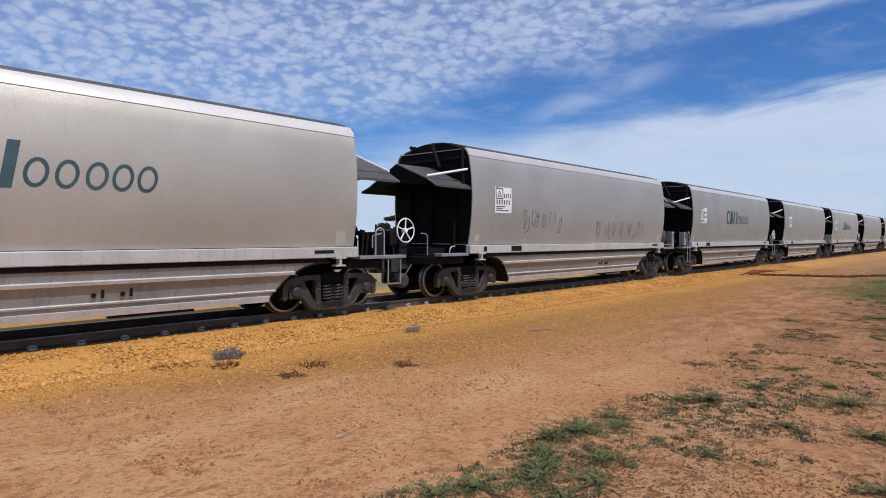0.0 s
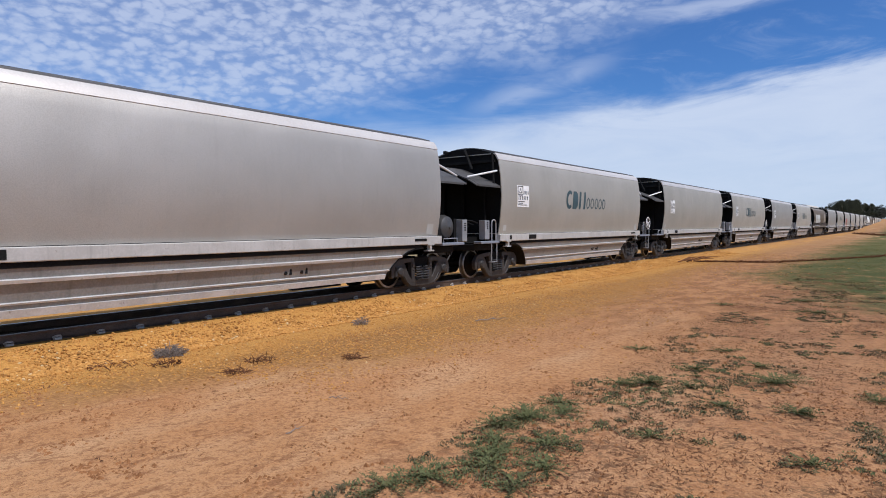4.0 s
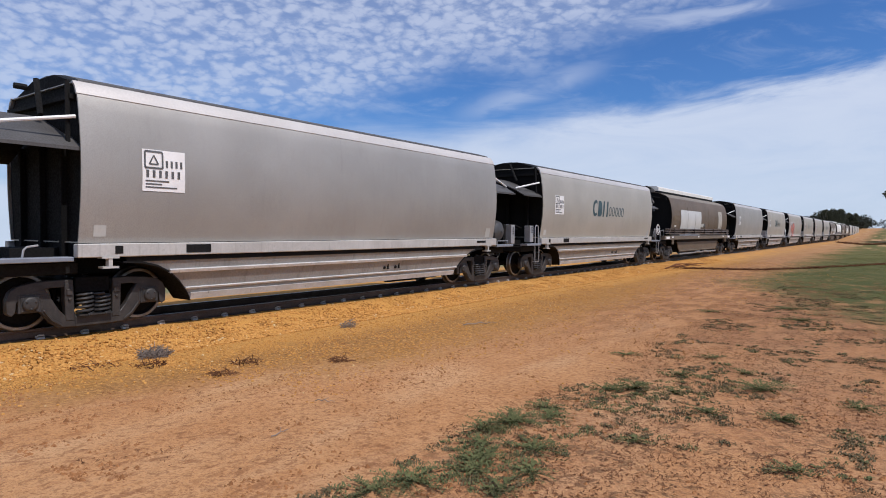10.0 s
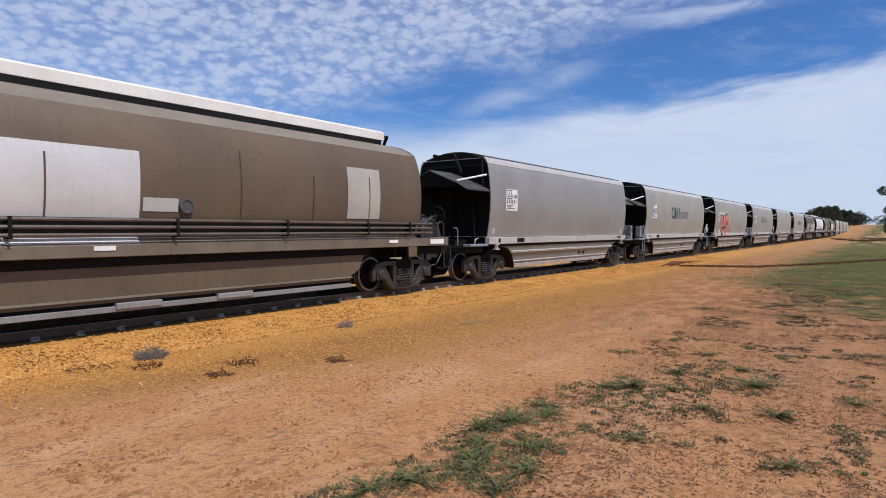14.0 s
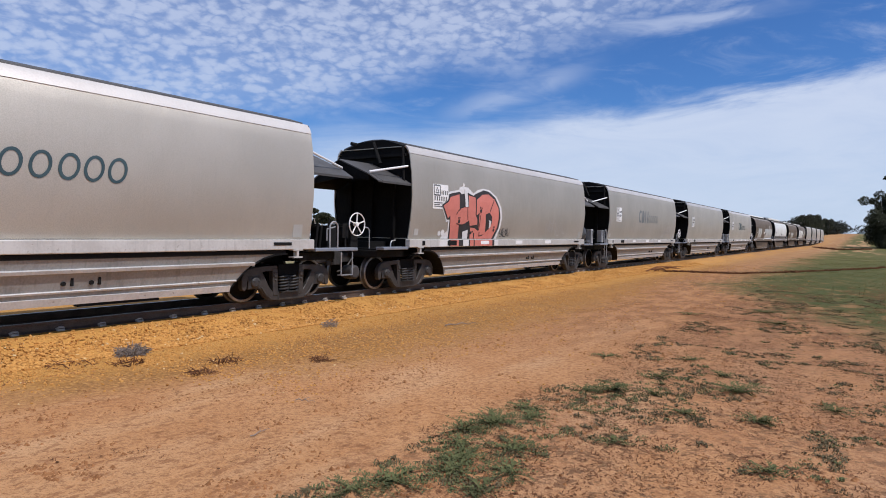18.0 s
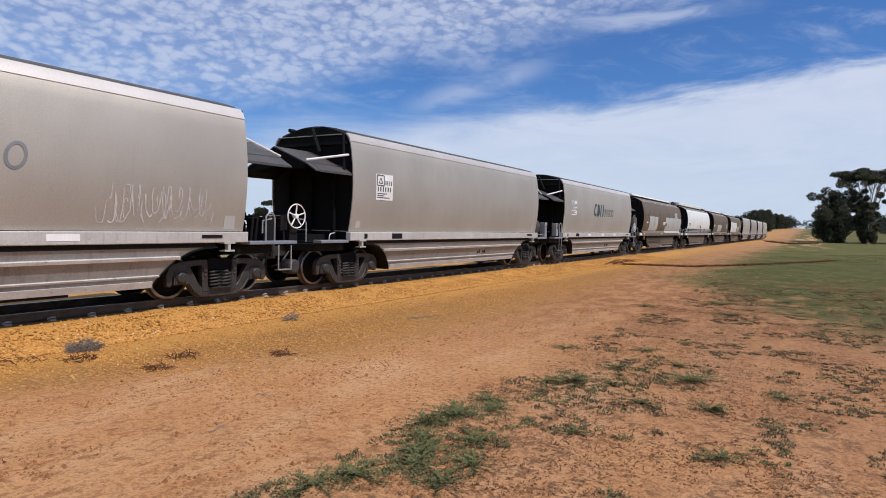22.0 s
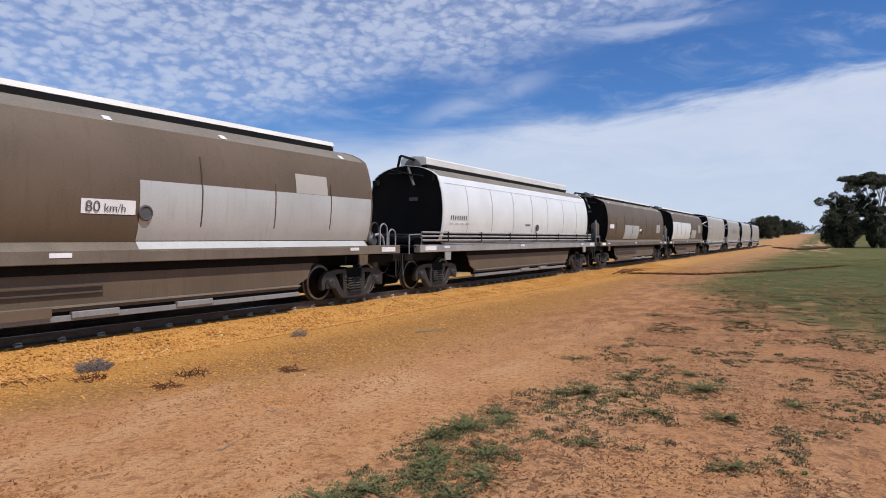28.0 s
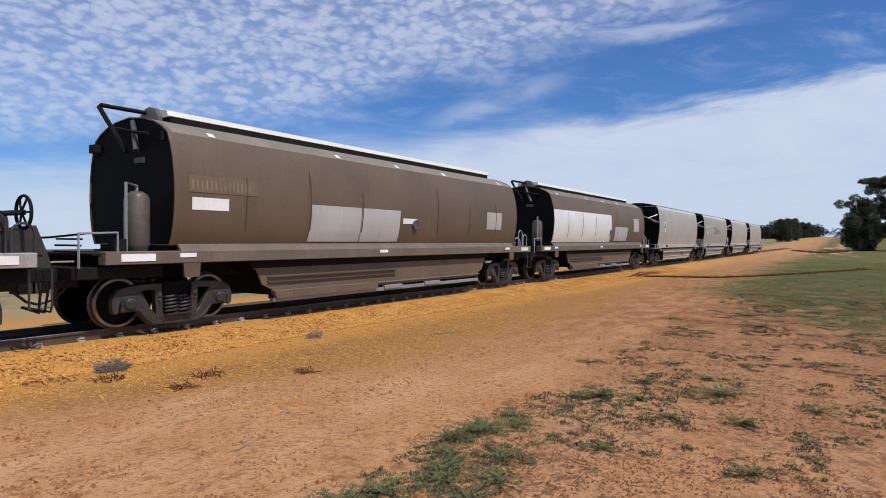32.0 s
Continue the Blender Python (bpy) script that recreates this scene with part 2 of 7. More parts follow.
SCRATCH = material("dark_scrawl", (0.05, 0.05, 0.05), (0.10, 0.095, 0.09), 0.7, 0, 60, 4.0)
BROWN = material("brown_hopper_paint", (0.142, 0.100, 0.063), (0.108, 0.076, 0.047), 0.52, 0.0, 40, 0.7, streaks=0.25, spec=0.45)
BROWN_PALE = material("dusty_brown_roof", (0.222, 0.186, 0.138), (0.163, 0.136, 0.100), 0.6, 0.1, 40, 1.0, streaks=0.3)
RUST = material("rusty_faded_panel", (0.168, 0.118, 0.070), (0.138, 0.097, 0.06), 0.7, 0, 60, 5.0, wear=(0.24, 0.175, 0.10))
STRAW = material("faded_yellow_decal", (0.225, 0.175, 0.105), (0.15, 0.108, 0.065), 0.7, 0, 40, 3.0)
PATCH = material("pale_grey_patch", (0.54, 0.54, 0.505), (0.46, 0.46, 0.43), 0.5, 0.25, 40, 1.0, streaks=0.2)
BEIGE = material("beige_patch", (0.46, 0.43, 0.37), (0.39, 0.36, 0.31), 0.55, 0.1, 40, 1.0, streaks=0.2)
SILVER_PATCH = material("bright_silver_patch", (0.91, 0.905, 0.85), (0.83, 0.825, 0.77), 0.47, 0.38, 40, 1.0, streaks=0.10, dents=0.03)
CYLINDER = material("brown_air_cylinder", (0.135, 0.112, 0.088), (0.095, 0.078, 0.06), 0.5, 0.1, 40, 3.0, streaks=0.3)
BROWN_SILL = material("dusty_brown_sill", (0.172, 0.138, 0.100), (0.122, 0.096, 0.07), 0.6, 0.1, 40, 1.5, streaks=0.3)
SILVER_DUSTY = material("dusty_silver_patch", (0.70, 0.69, 0.655), (0.61, 0.60, 0.565), 0.5, 0.3, 40, 1.0, streaks=0.15, dents=0.03)
SILL_GREY = material("dusty_grey_sill", (0.40, 0.385, 0.36), (0.28, 0.265, 0.245), 0.55, 0.2, 40, 1.5, wear=(0.20, 0.17, 0.14), streaks=0.4)
SEAM_SILVER = material("shaded_silver_seam", (0.60, 0.59, 0.56), (0.72, 0.71, 0.68), 0.6, 0.3, 40, 2.0)
SEAM_BROWN = material("dark_brown_seam", (0.080, 0.057, 0.040), (0.10, 0.072, 0.05), 0.65, 0, 40, 2.0, spec=0.3)
PIPE = material("pale_side_pipe", (0.50, 0.48, 0.45), (0.36, 0.34, 0.32), 0.4, 0.4, 40, 3.0)
PIPE_BROWN = material("brown_side_pipe", (0.15, 0.12, 0.10), (0.10, 0.08, 0.065), 0.45, 0.2, 40, 3.0)
FRAME_IRON = material("dusty_cast_frame", (0.054, 0.047, 0.041), (0.030, 0.026, 0.023), 0.55, 0.15, 50, 5.0, 0.004, wear=(0.09, 0.075, 0.063))
HATCH = material("white_roof_hatch", (0.74, 0.71, 0.645), (0.64, 0.61, 0.55), 0.5, 0, 30, 1.5)
TANK = material("grey_air_tank", (0.085, 0.083, 0.08), (0.055, 0.053, 0.05), 0.45, 0.3, 40, 3.0)
RAIL_STEEL = material("rusty_rail", (0.13, 0.09, 0.065), (0.085, 0.06, 0.045), 0.6, 0.5, 60, 4.0)
RAIL_TOP = material("shiny_rail_head", (0.42, 0.40, 0.38), (0.30, 0.28, 0.26), 0.3, 0.95, 60, 3.0)
CONCRETE = material("dusty_concrete", (0.42, 0.36, 0.28), (0.34, 0.28, 0.20), 0.85, 0, 30, 5.0)
CLIP = material("bright_rail_clip", (0.50, 0.48, 0.45), (0.36, 0.34, 0.31), 0.5, 0.3, 60, 8.0)
def stone_material():
    mat = bpy.data.materials.new("yellow_gravel")
    mat.use_nodes = True
    n = Nodes(mat.node_tree)
    each = n.add("ShaderNodeNewGeometry").outputs["Random Per Island"]
    where = n.add("ShaderNodeTexCoord").outputs["Object"]
    tone = n.mix(each, (0.40, 0.185, 0.045), (0.60, 0.31, 0.088))
    tone = n.mix(n.step(each, 0.975, 0.985), tone, (0.60, 0.43, 0.22))
    tone = n.mix(n.math("MULTIPLY", n.step(each, 0.10, 0.07), 0.5), tone, (0.22, 0.11, 0.042))
    tone = n.mix(n.math("MULTIPLY", n.step(n.noise(where, 60, 3), 0.45, 0.65), 0.35), tone, (0.30, 0.15, 0.045))
    shader = n.add("ShaderNodeBsdfPrincipled")
    n.put(tone, shader.inputs["Base Color"])
    shader.inputs["Roughness"].default_value, shader.inputs["Specular IOR Level"].default_value = 0.95, 0.15
    n.tree.links.new(shader.outputs[0], n.add("ShaderNodeOutputMaterial").inputs[0])
    return mat


STONE = stone_material()
DRYTWIG = material("grey_dry_twig", (0.26, 0.21, 0.175), (0.16, 0.125, 0.10), 0.9, 0, 40, 6.0, spec=0.1)
LITTER = material("brown_leaf_litter", (0.19, 0.086, 0.042), (0.10, 0.047, 0.025), 0.95, 0, 40, 6.0, spec=0.05)
CLOD = material("dirt_clod", (0.34, 0.158, 0.066), (0.20, 0.09, 0.038), 0.95, 0, 40, 6.0, spec=0.05)
WEED = material("green_weed", (0.125, 0.132, 0.052), (0.078, 0.086, 0.036), 0.8, 0, 20, 3.0, spec=0.15)
WEED_DULL = material("dull_weed", (0.140, 0.110, 0.056), (0.095, 0.072, 0.036), 0.8, 0, 20, 3.0, spec=0.15)
VERGE = material("verge_grass_blade", (0.108, 0.108, 0.031), (0.082, 0.085, 0.023), 0.8, 0, 20, 0.5, spec=0.15)
BARK = material("gum_bark", (0.55, 0.50, 0.43), (0.34, 0.29, 0.24), 0.85, 0, 12, 1.5, 0.01)
GUM_LEAF = material("gum_leaf", (0.042, 0.045, 0.023), (0.022, 0.025, 0.014), 0.7, 0, 5, 0.4, spec=0.15)
FAR_LEAF = material("far_bush_leaf", (0.030, 0.033, 0.024), (0.018, 0.021, 0.016), 0.8, 0, 3, 0.2, spec=0.1)

TRACK_X, RAIL_Z = -10.9, 0.35


def ground_material():
    mat = bpy.data.materials.new("red_dirt_and_grass")
    mat.use_nodes = True
    n = Nodes(mat.node_tree)
    where = n.add("ShaderNodeTexCoord").outputs["Object"]
    axes = n.add("ShaderNodeSeparateXYZ")
    n.put(where, axes.inputs[0])
    x, y = axes.outputs[0], axes.outputs[1]
    big, mid, fine = n.noise(where, 0.22, 5), n.noise(where, 1.3, 5, 0.6), n.noise(where, 16, 5, 0.65)
    along = n.noise(n.stretch(where, (1.0, 0.25, 1)), 1.1, 5, 0.6)
    dirt = n.mix(n.step(mid, 0.30, 0.70), (0.53, 0.276, 0.120), (0.46, 0.218, 0.086))
    dirt = n.mix(n.step(along, 0.45, 0.68), dirt, (0.56, 0.322, 0.158))
    dirt = n.mix(n.math("MULTIPLY", n.step(fine, 0.545, 0.60), 0.55), dirt, (0.22, 0.092, 0.040))
    grit = n.noise(where, 55, 4, 0.7)
    dirt = n.mix(n.math("MULTIPLY", n.step(grit, 0.545, 0.60), 0.55), dirt, (0.20, 0.09, 0.040))
    dirt = n.mix(n.math("MULTIPLY", n.step(grit, 0.45, 0.36), 0.5), dirt, (0.54, 0.33, 0.18))
    clod = n.math("MULTIPLY", n.step(n.noise(n.stretch(where, (1.5, 0.8, 1), (0, 0, 0.5)), 5.5, 7, 0.76), 0.555, 0.595), n.step(big, 0.36, 0.56))
    dirt = n.mix(n.math("MULTIPLY", clod, 0.6), dirt, (0.22, 0.088, 0.038))
    # trampled crumbs and small hollows
    crumb = n.math("MULTIPLY", n.step(n.noise(where, 11.0, 4, 0.6, 0.4), 0.54, 0.62), n.step(n.noise(where, 1.7, 3), 0.40, 0.56))
    dirt = n.mix(n.math("MULTIPLY", crumb, 0.4), dirt, (0.24, 0.10, 0.042))
    grain = n.noise(where, 15.0, 5, 0.75)
    rough_way = n.math("MULTIPLY", n.step(y, 2.0, 8.0, 0.30, 0.75), n.step(n.noise(where, 0.6, 3), 0.35, 0.6, 0.5, 1.0))
    dirt = n.mix(n.math("MULTIPLY", n.step(grain, 0.54, 0.58), rough_way), dirt, (0.22, 0.098, 0.042))
    dirt = n.mix(n.math("MULTIPLY", n.step(grain, 0.46, 0.38), n.math("MULTIPLY", rough_way, 0.6)), dirt, (0.56, 0.33, 0.165))
    # the worn way farther along is redder and rougher
    dirt = n.mix(n.math("MULTIPLY", n.step(y, 5.5, 16.0), 0.82), dirt, n.mix(n.step(n.noise(n.stretch(where, (1.0, 0.4, 1)), 2.4, 6, 0.74), 0.42, 0.56), (0.385, 0.190, 0.082), (0.215, 0.098, 0.043)))
    # spilt gravel tints the ground beside the line, farther out along the way
    edge = n.math("ADD", x, n.math("MULTIPLY", n.math("SUBTRACT", mid, 0.5), 2.2))
    edge = n.math("ADD", edge, n.math("MULTIPLY", n.math("MAXIMUM", n.math("SUBTRACT", 7.0, y), 0.0), 0.40))
    edge = n.math("ADD", edge, n.step(y, 13.0, 30.0, 0.0, 1.5))
    pebble = n.voronoi(where, 20)
    gravel = n.mix(n.step(pebble, 0.15, 0.6), (0.46, 0.232, 0.068), (0.30, 0.145, 0.044))
    gravel = n.mix(n.math("MULTIPLY", n.step(n.noise(where, 30, 4, 0.75), 0.54, 0.59), 0.7), gravel, (0.22, 0.105, 0.035))
    gravel = n.mix(n.math("MULTIPLY", n.step(grain, 0.515, 0.56), 0.66), gravel, (0.20, 0.098, 0.034))
    gravel = n.mix(n.math("MULTIPLY", n.step(grain, 0.45, 0.38), 0.5), gravel, (0.62, 0.37, 0.13))
    foot = n.math("ADD", x, n.math("MULTIPLY", n.math("SUBTRACT", n.noise(where, 2.2, 5, 0.7), 0.5), 1.8))
    gravel = n.mix(n.step(foot, -7.3, -8.3), gravel, n.mix(n.step(n.noise(where, 40, 4, 0.7), 0.43, 0.58), (0.55, 0.285, 0.075), (0.36, 0.175, 0.047)))
    tone = n.mix(n.step(edge, -4.6, -6.6), dirt, gravel)
    dusty = n.math("MULTIPLY", n.step(y, 24.0, 70.0), n.step(n.noise(n.stretch(where, (0.7, 0.12, 1)), 1.2, 5, 0.65), 0.36, 0.62, 0.4, 0.95))
    tone = n.mix(dusty, tone, (0.35, 0.190, 0.085))
    # leaf litter and dry stalks between the weeds
    band = n.step(n.math("ADD", x, n.math("MULTIPLY", n.math("SUBTRACT", mid, 0.5), 1.6)), -3.5, -2.3)
    patchy = n.math("MULTIPLY", n.step(n.noise(where, 1.5, 5, 0.65), 0.38, 0.54), n.step(n.noise(where, 9.0, 7, 0.78, 0.5), 0.51, 0.56))
    tone = n.mix(n.math("MULTIPLY", n.math("MULTIPLY", patchy, band), 0.85), tone, n.mix(n.noise(where, 2.6, 3), (0.135, 0.060, 0.028), (0.125, 0.085, 0.042)))
    tone = n.mix(n.math("MULTIPLY", n.math("MULTIPLY", band, n.step(big, 0.3, 0.6)), 0.35), tone, (0.30, 0.145, 0.075))
    # grass farther along, on the side away from the line
    near = n.math("MULTIPLY", n.math("MAXIMUM", n.math("SUBTRACT", 25.0, y), 0.0), 0.46)
    lawn = n.math("ADD", n.math("SUBTRACT", n.math("ADD", x, 5.4), near), n.math("MULTIPLY", n.math("SUBTRACT", big, 0.5), 5.0))
    lawn = n.math("ADD", lawn, n.math("MULTIPLY", n.math("SUBTRACT", mid, 0.5), 3.0))
    lawn = n.math("ADD", lawn, n.math("MULTIPLY", n.math("SUBTRACT", n.noise(where, 3.2, 5, 0.65), 0.5), 4.5))
    lawn = n.math("MULTIPLY", n.step(lawn, -0.6, 2.6), n.step(y, 9, 16))
    lawn = n.math("MULTIPLY", lawn, n.step(n.noise(n.stretch(where, (1, 0.5, 1)), 1.9, 6, 0.7), 0.36, 0.52, n.step(y, 18.0, 42.0, 0.35, 0.92), 1.0))
    blade = n.mix(n.step(n.noise(where, 0.7, 6, 0.65), 0.35, 0.65), (0.064, 0.076, 0.021), (0.098, 0.094, 0.030))
    blade = n.mix(n.step(n.math("ADD", y, n.math("MULTIPLY", n.math("SUBTRACT", big, 0.5), 60.0)), 36.0, 62.0, 0.0, 0.85), blade, n.mix(n.step(n.noise(n.stretch(where, (1, 0.3, 1)), 0.25, 5, 0.6), 0.38, 0.62), (0.094, 0.094, 0.026), (0.122, 0.108, 0.036)))
    blade = n.mix(n.math("MULTIPLY", n.step(fine, 0.45, 0.65), n.step(y, 20.0, 50.0, 0.6, 0.12)), blade, (0.050, 0.066, 0.022))
    far = n.mix(n.step(big, 0.4, 0.6), (0.30, 0.22, 0.11), (0.17, 0.165, 0.075))
    tone = n.mix(lawn, tone, blade)
    tone = n.mix(n.math("MULTIPLY", n.math("MULTIPLY", n.step(n.noise(n.stretch(where, (0.5, 0.06, 1)), 1.0, 5, 0.6), 0.50, 0.62), n.step(y, 60.0, 110.0)), n.step(x, 3.0, 0.0)), tone, (0.40, 0.24, 0.12))
    tone = n.mix(n.step(x, -14.5, -18), tone, far)
    shader = n.add("ShaderNodeBsdfPrincipled")
    n.put(tone, shader.inputs["Base Color"])
    shader.inputs["Roughness"].default_value = 0.95
    shader.inputs["Specular IOR Level"].default_value = 0.15
    h = n.math("ADD", n.math("MULTIPLY", mid, 0.4), n.math("ADD", n.math("MULTIPLY", fine, 0.5), n.math("MULTIPLY", grit, 0.25)))
    n.put(n.bump(h, 1.0, 0.05), shader.inputs["Normal"])
    n.tree.links.new(shader.outputs[0], n.add("ShaderNodeOutputMaterial").inputs[0])
    return mat


def ballast_material():
    mat = bpy.data.materials.new("yellow_ballast")
    mat.use_nodes = True
    n = Nodes(mat.node_tree)
    where = n.add("ShaderNodeTexCoord").outputs["Object"]
    cell = n.voronoi(where, 24, out="Color")
    far = n.voronoi(where, 24)
    part_ = n.add("ShaderNodeSeparateXYZ")
    n.put(cell, part_.inputs[0])
    tone = n.mix(part_.outputs[0], (0.55, 0.285, 0.068), (0.42, 0.205, 0.048))
    tone = n.mix(n.math("MULTIPLY", n.step(far, 0.35, 0.7), 0.55), tone, (0.30, 0.15, 0.045))
    tone = n.mix(n.math("MULTIPLY", n.step(n.noise(where, 0.8, 5), 0.5, 0.7), 0.45), tone, (0.56, 0.325, 0.105))
    axis = n.add("ShaderNodeSeparateXYZ")
    n.put(where, axis.inputs[0])
    dusty = n.math("MULTIPLY", n.step(axis.outputs[1], 22.0, 70.0), n.step(n.noise(n.stretch(where, (0.7, 0.12, 1)), 1.2, 5, 0.65), 0.36, 0.62, 0.35, 0.95))
    sand = n.step(n.noise(n.stretch(where, (1.0, 0.35, 1)), 1.3, 4), 0.40, 0.60, 0.35, 0.85)
    tone = n.mix(sand, tone, n.mix(n.step(n.noise(where, 45, 4, 0.7), 0.42, 0.60), (0.56, 0.285, 0.072), (0.44, 0.208, 0.050)))
    tone = n.mix(dusty, tone, (0.34, 0.182, 0.078))
    shader = n.add("ShaderNodeBsdfPrincipled")
    n.put(tone, shader.inputs["Base Color"])
    shader.inputs["Roughness"].default_value = 0.95
    shader.inputs["Specular IOR Level"].default_value = 0.15
    h = n.math("SUBTRACT", n.math("MULTIPLY", n.noise(where, 30, 3), 0.5), far)
    n.put(n.bump(h, 0.8, 0.014), shader.inputs["Normal"])
    n.tree.links.new(shader.outputs[0], n.add("ShaderNodeOutputMaterial").inputs[0])
    return mat


GROUND_MAT, BALLAST_MAT = ground_material(), ballast_material()


# ---- mesh building ----
class Mesh:
    """Gathers vertices and faces of one part."""

    def __init__(self):
        self.v, self.f = [], []

    def add(self, verts, faces):
        k = len(self.v)
        self.v += [tuple(p) for p in verts]
        self.f += [tuple(i + k for i in face) for face in faces]
        return self

    def box(self, x0, x1, y0, y1, z0, z1):
        return self.add([(x, y, z) for z in (z0, z1) for y in (y0, y1) for x in (x0, x1)],
                        [(0, 2, 3, 1), (4, 5, 7, 6), (0, 1, 5, 4), (2, 6, 7, 3), (0, 4, 6, 2), (1, 3, 7, 5)])

    def prism(self, outline, x0, x1):
        """A plate with an outline in y and z, from x0 to x1."""
        n = len(outline)
        return self.add([(x, y, z) for x in (x0, x1) for y, z in outline],
                        [tuple(range(n))[::-1], tuple(range(n, 2 * n))] + [(i, (i + 1) % n, n + (i + 1) % n, n + i) for i in range(n)])

    def loft(self, rings, caps=True, closed=True):
        n = len(rings[0])
        faces = []
        for r in range(len(rings) - 1):
            for i in range(n if closed else n - 1):
                j = (i + 1) % n
                faces.append((r * n + i, r * n + j, (r + 1) * n + j, (r + 1) * n + i))
        if caps:
            faces += [tuple(range(n))[::-1], tuple(range((len(rings) - 1) * n, len(rings) * n))]
        return self.add([p for ring in rings for p in ring], faces)

    def tube(self, points, r, n=8):
        points = [Vector(p) for p in points]
        rings = []
        side = None
        for i, p in enumerate(points):
            a = points[max(i - 1, 0)]
            b = points[min(i + 1, len(points) - 1)]
            way = (b - a).normalized()
            if side is None:
                side = way.orthogonal().normalized()
            side = (side - way * side.dot(way)).normalized()
            other = way.cross(side)
            rr = r[i] if isinstance(r, (list, tuple)) else r
            rings.append([p + (side * math.cos(t) + other * math.sin(t)) * rr for t in [2 * math.pi * k / n for k in range(n)]])
        return self.loft(rings)

    def turned(self, profile, n=24, axis="x", centre=(0, 0, 0), caps=True):
        """A round thing from a profile of (along, radius)."""
        rings = []
        for a, r in profile:
            ring = []
            for k in range(n):
                t = 2 * math.pi * k / n
                u, w = r * math.cos(t), r * math.sin(t)
                p = (a, u, w) if axis == "x" else (u, a, w) if axis == "y" else (u, w, a)
                ring.append(tuple(p[i] + centre[i] for i in range(3)))
            rings.append(ring)
        return self.loft(rings, caps)

    def ring(self, centre, radius, r, axis="x", n=24, m=6):
        rings = []
        for k in range(n + 1):
            t = 2 * math.pi * k / n
            ring = []
            for j in range(m):
                s = 2 * math.pi * j / m
                d, a = radius + r * math.cos(s), r * math.sin(s)
                p = (a, d * math.cos(t), d * math.sin(t)) if axis == "x" else (d * math.cos(t), a, d * math.sin(t))
                ring.append(tuple(p[i] + centre[i] for i in range(3)))
            rings.append(ring)
        return self.loft(rings, caps=False)


def data_of(name, mesh, mat, bevel=0.0, smooth=True):
    data = bpy.data.meshes.new(name)
    data.from_pydata(mesh.v, [], mesh.f)
    if len(mesh.f) > 5000:
        data.materials.append(mat)
        return data
    bm = bmesh.new()
    bm.from_mesh(data)
    bmesh.ops.recalc_face_normals(bm, faces=bm.faces)
    if bevel:
        edges = [e for e in bm.edges if len(e.link_faces) == 2 and e.calc_face_angle(0) > 0.6]
        bmesh.ops.bevel(bm, geom=edges, offset=bevel, segments=1, affect="EDGES", clamp_overlap=True)
    bm.to_mesh(data)
    bm.free()
    if smooth:
        data.polygons.foreach_set("use_smooth", [True] * len(data.polygons))
        data.set_sharp_from_angle(angle=radians(32))
    data.materials.append(mat)
    return data


def part(name, mesh, mat, parent, label="", bevel=0.0, smooth=True, at=None):
    ob = new(name, mesh if isinstance(mesh, bpy.types.Mesh) else data_of(name, mesh, mat, bevel, smooth))
    ob.parent = parent
    if at is not None:
        ob.matrix_basis = at
    return tagged(ob, label) if label else ob


# ---- ground, ballast and track ----
def land(x, y):
    """Height of the ground: flat by the line, a little higher where the camera stands, rising gently far along."""
    z = 0.20 * math.exp(-((x - 0.5) ** 2 + y ** 2) / 18.0)
    far = max(0.0, y - 130.0)
    z += 0.016 * far * min(1.0, far / 60.0) if y < 420 else 0.016 * 290
    z += 0.05 * noise.noise((x * 0.25, y * 0.25, 0)) * min(1, max(0, abs(x + 10.9) - 2.2))
    if x < -15:
        z -= 0.034 * (-15 - x)
    return z - (0.10 if -12.9 < x < -8.9 else 0.0)


def build_ground():
    xs = [-2600, -1200, -600, -300, -160, -90, -60, -40, -30, -24, -19, -16, -14.2, -13, -12.6, -9.2, -8.8, -8.4]
    xs += [-8.0 + 0.5 * k for k in range(25)] + [5.5, 7, 9, 12, 16, 22, 30, 45, 70, 110, 180, 300, 600, 1200, 2600]
    ys = [-2600, -1200, -500, -200, -90, -40, -20, -10, -5] + [-3 + 0.6 * k for k in range(60)]
    ys += [34, 36, 38, 41, 45, 50, 56, 63, 71, 80, 90, 102, 116, 130, 145, 160, 180, 205, 235, 270, 310, 360, 420, 600, 1000, 1700, 2600, 3500]
    m = Mesh()
    m.v = [(x, y, land(x, y)) for y in ys for x in xs]
    n = len(xs)
    m.f = [(j * n + i, j * n + i + 1, (j + 1) * n + i + 1, (j + 1) * n + i) for j in range(len(ys) - 1) for i in range(n - 1)]
    tagged(part("ground", m, GROUND_MAT, None), "red-brown dirt with worn wheel tracks, weeds and grass", "ground", kind="structure")


build_ground()


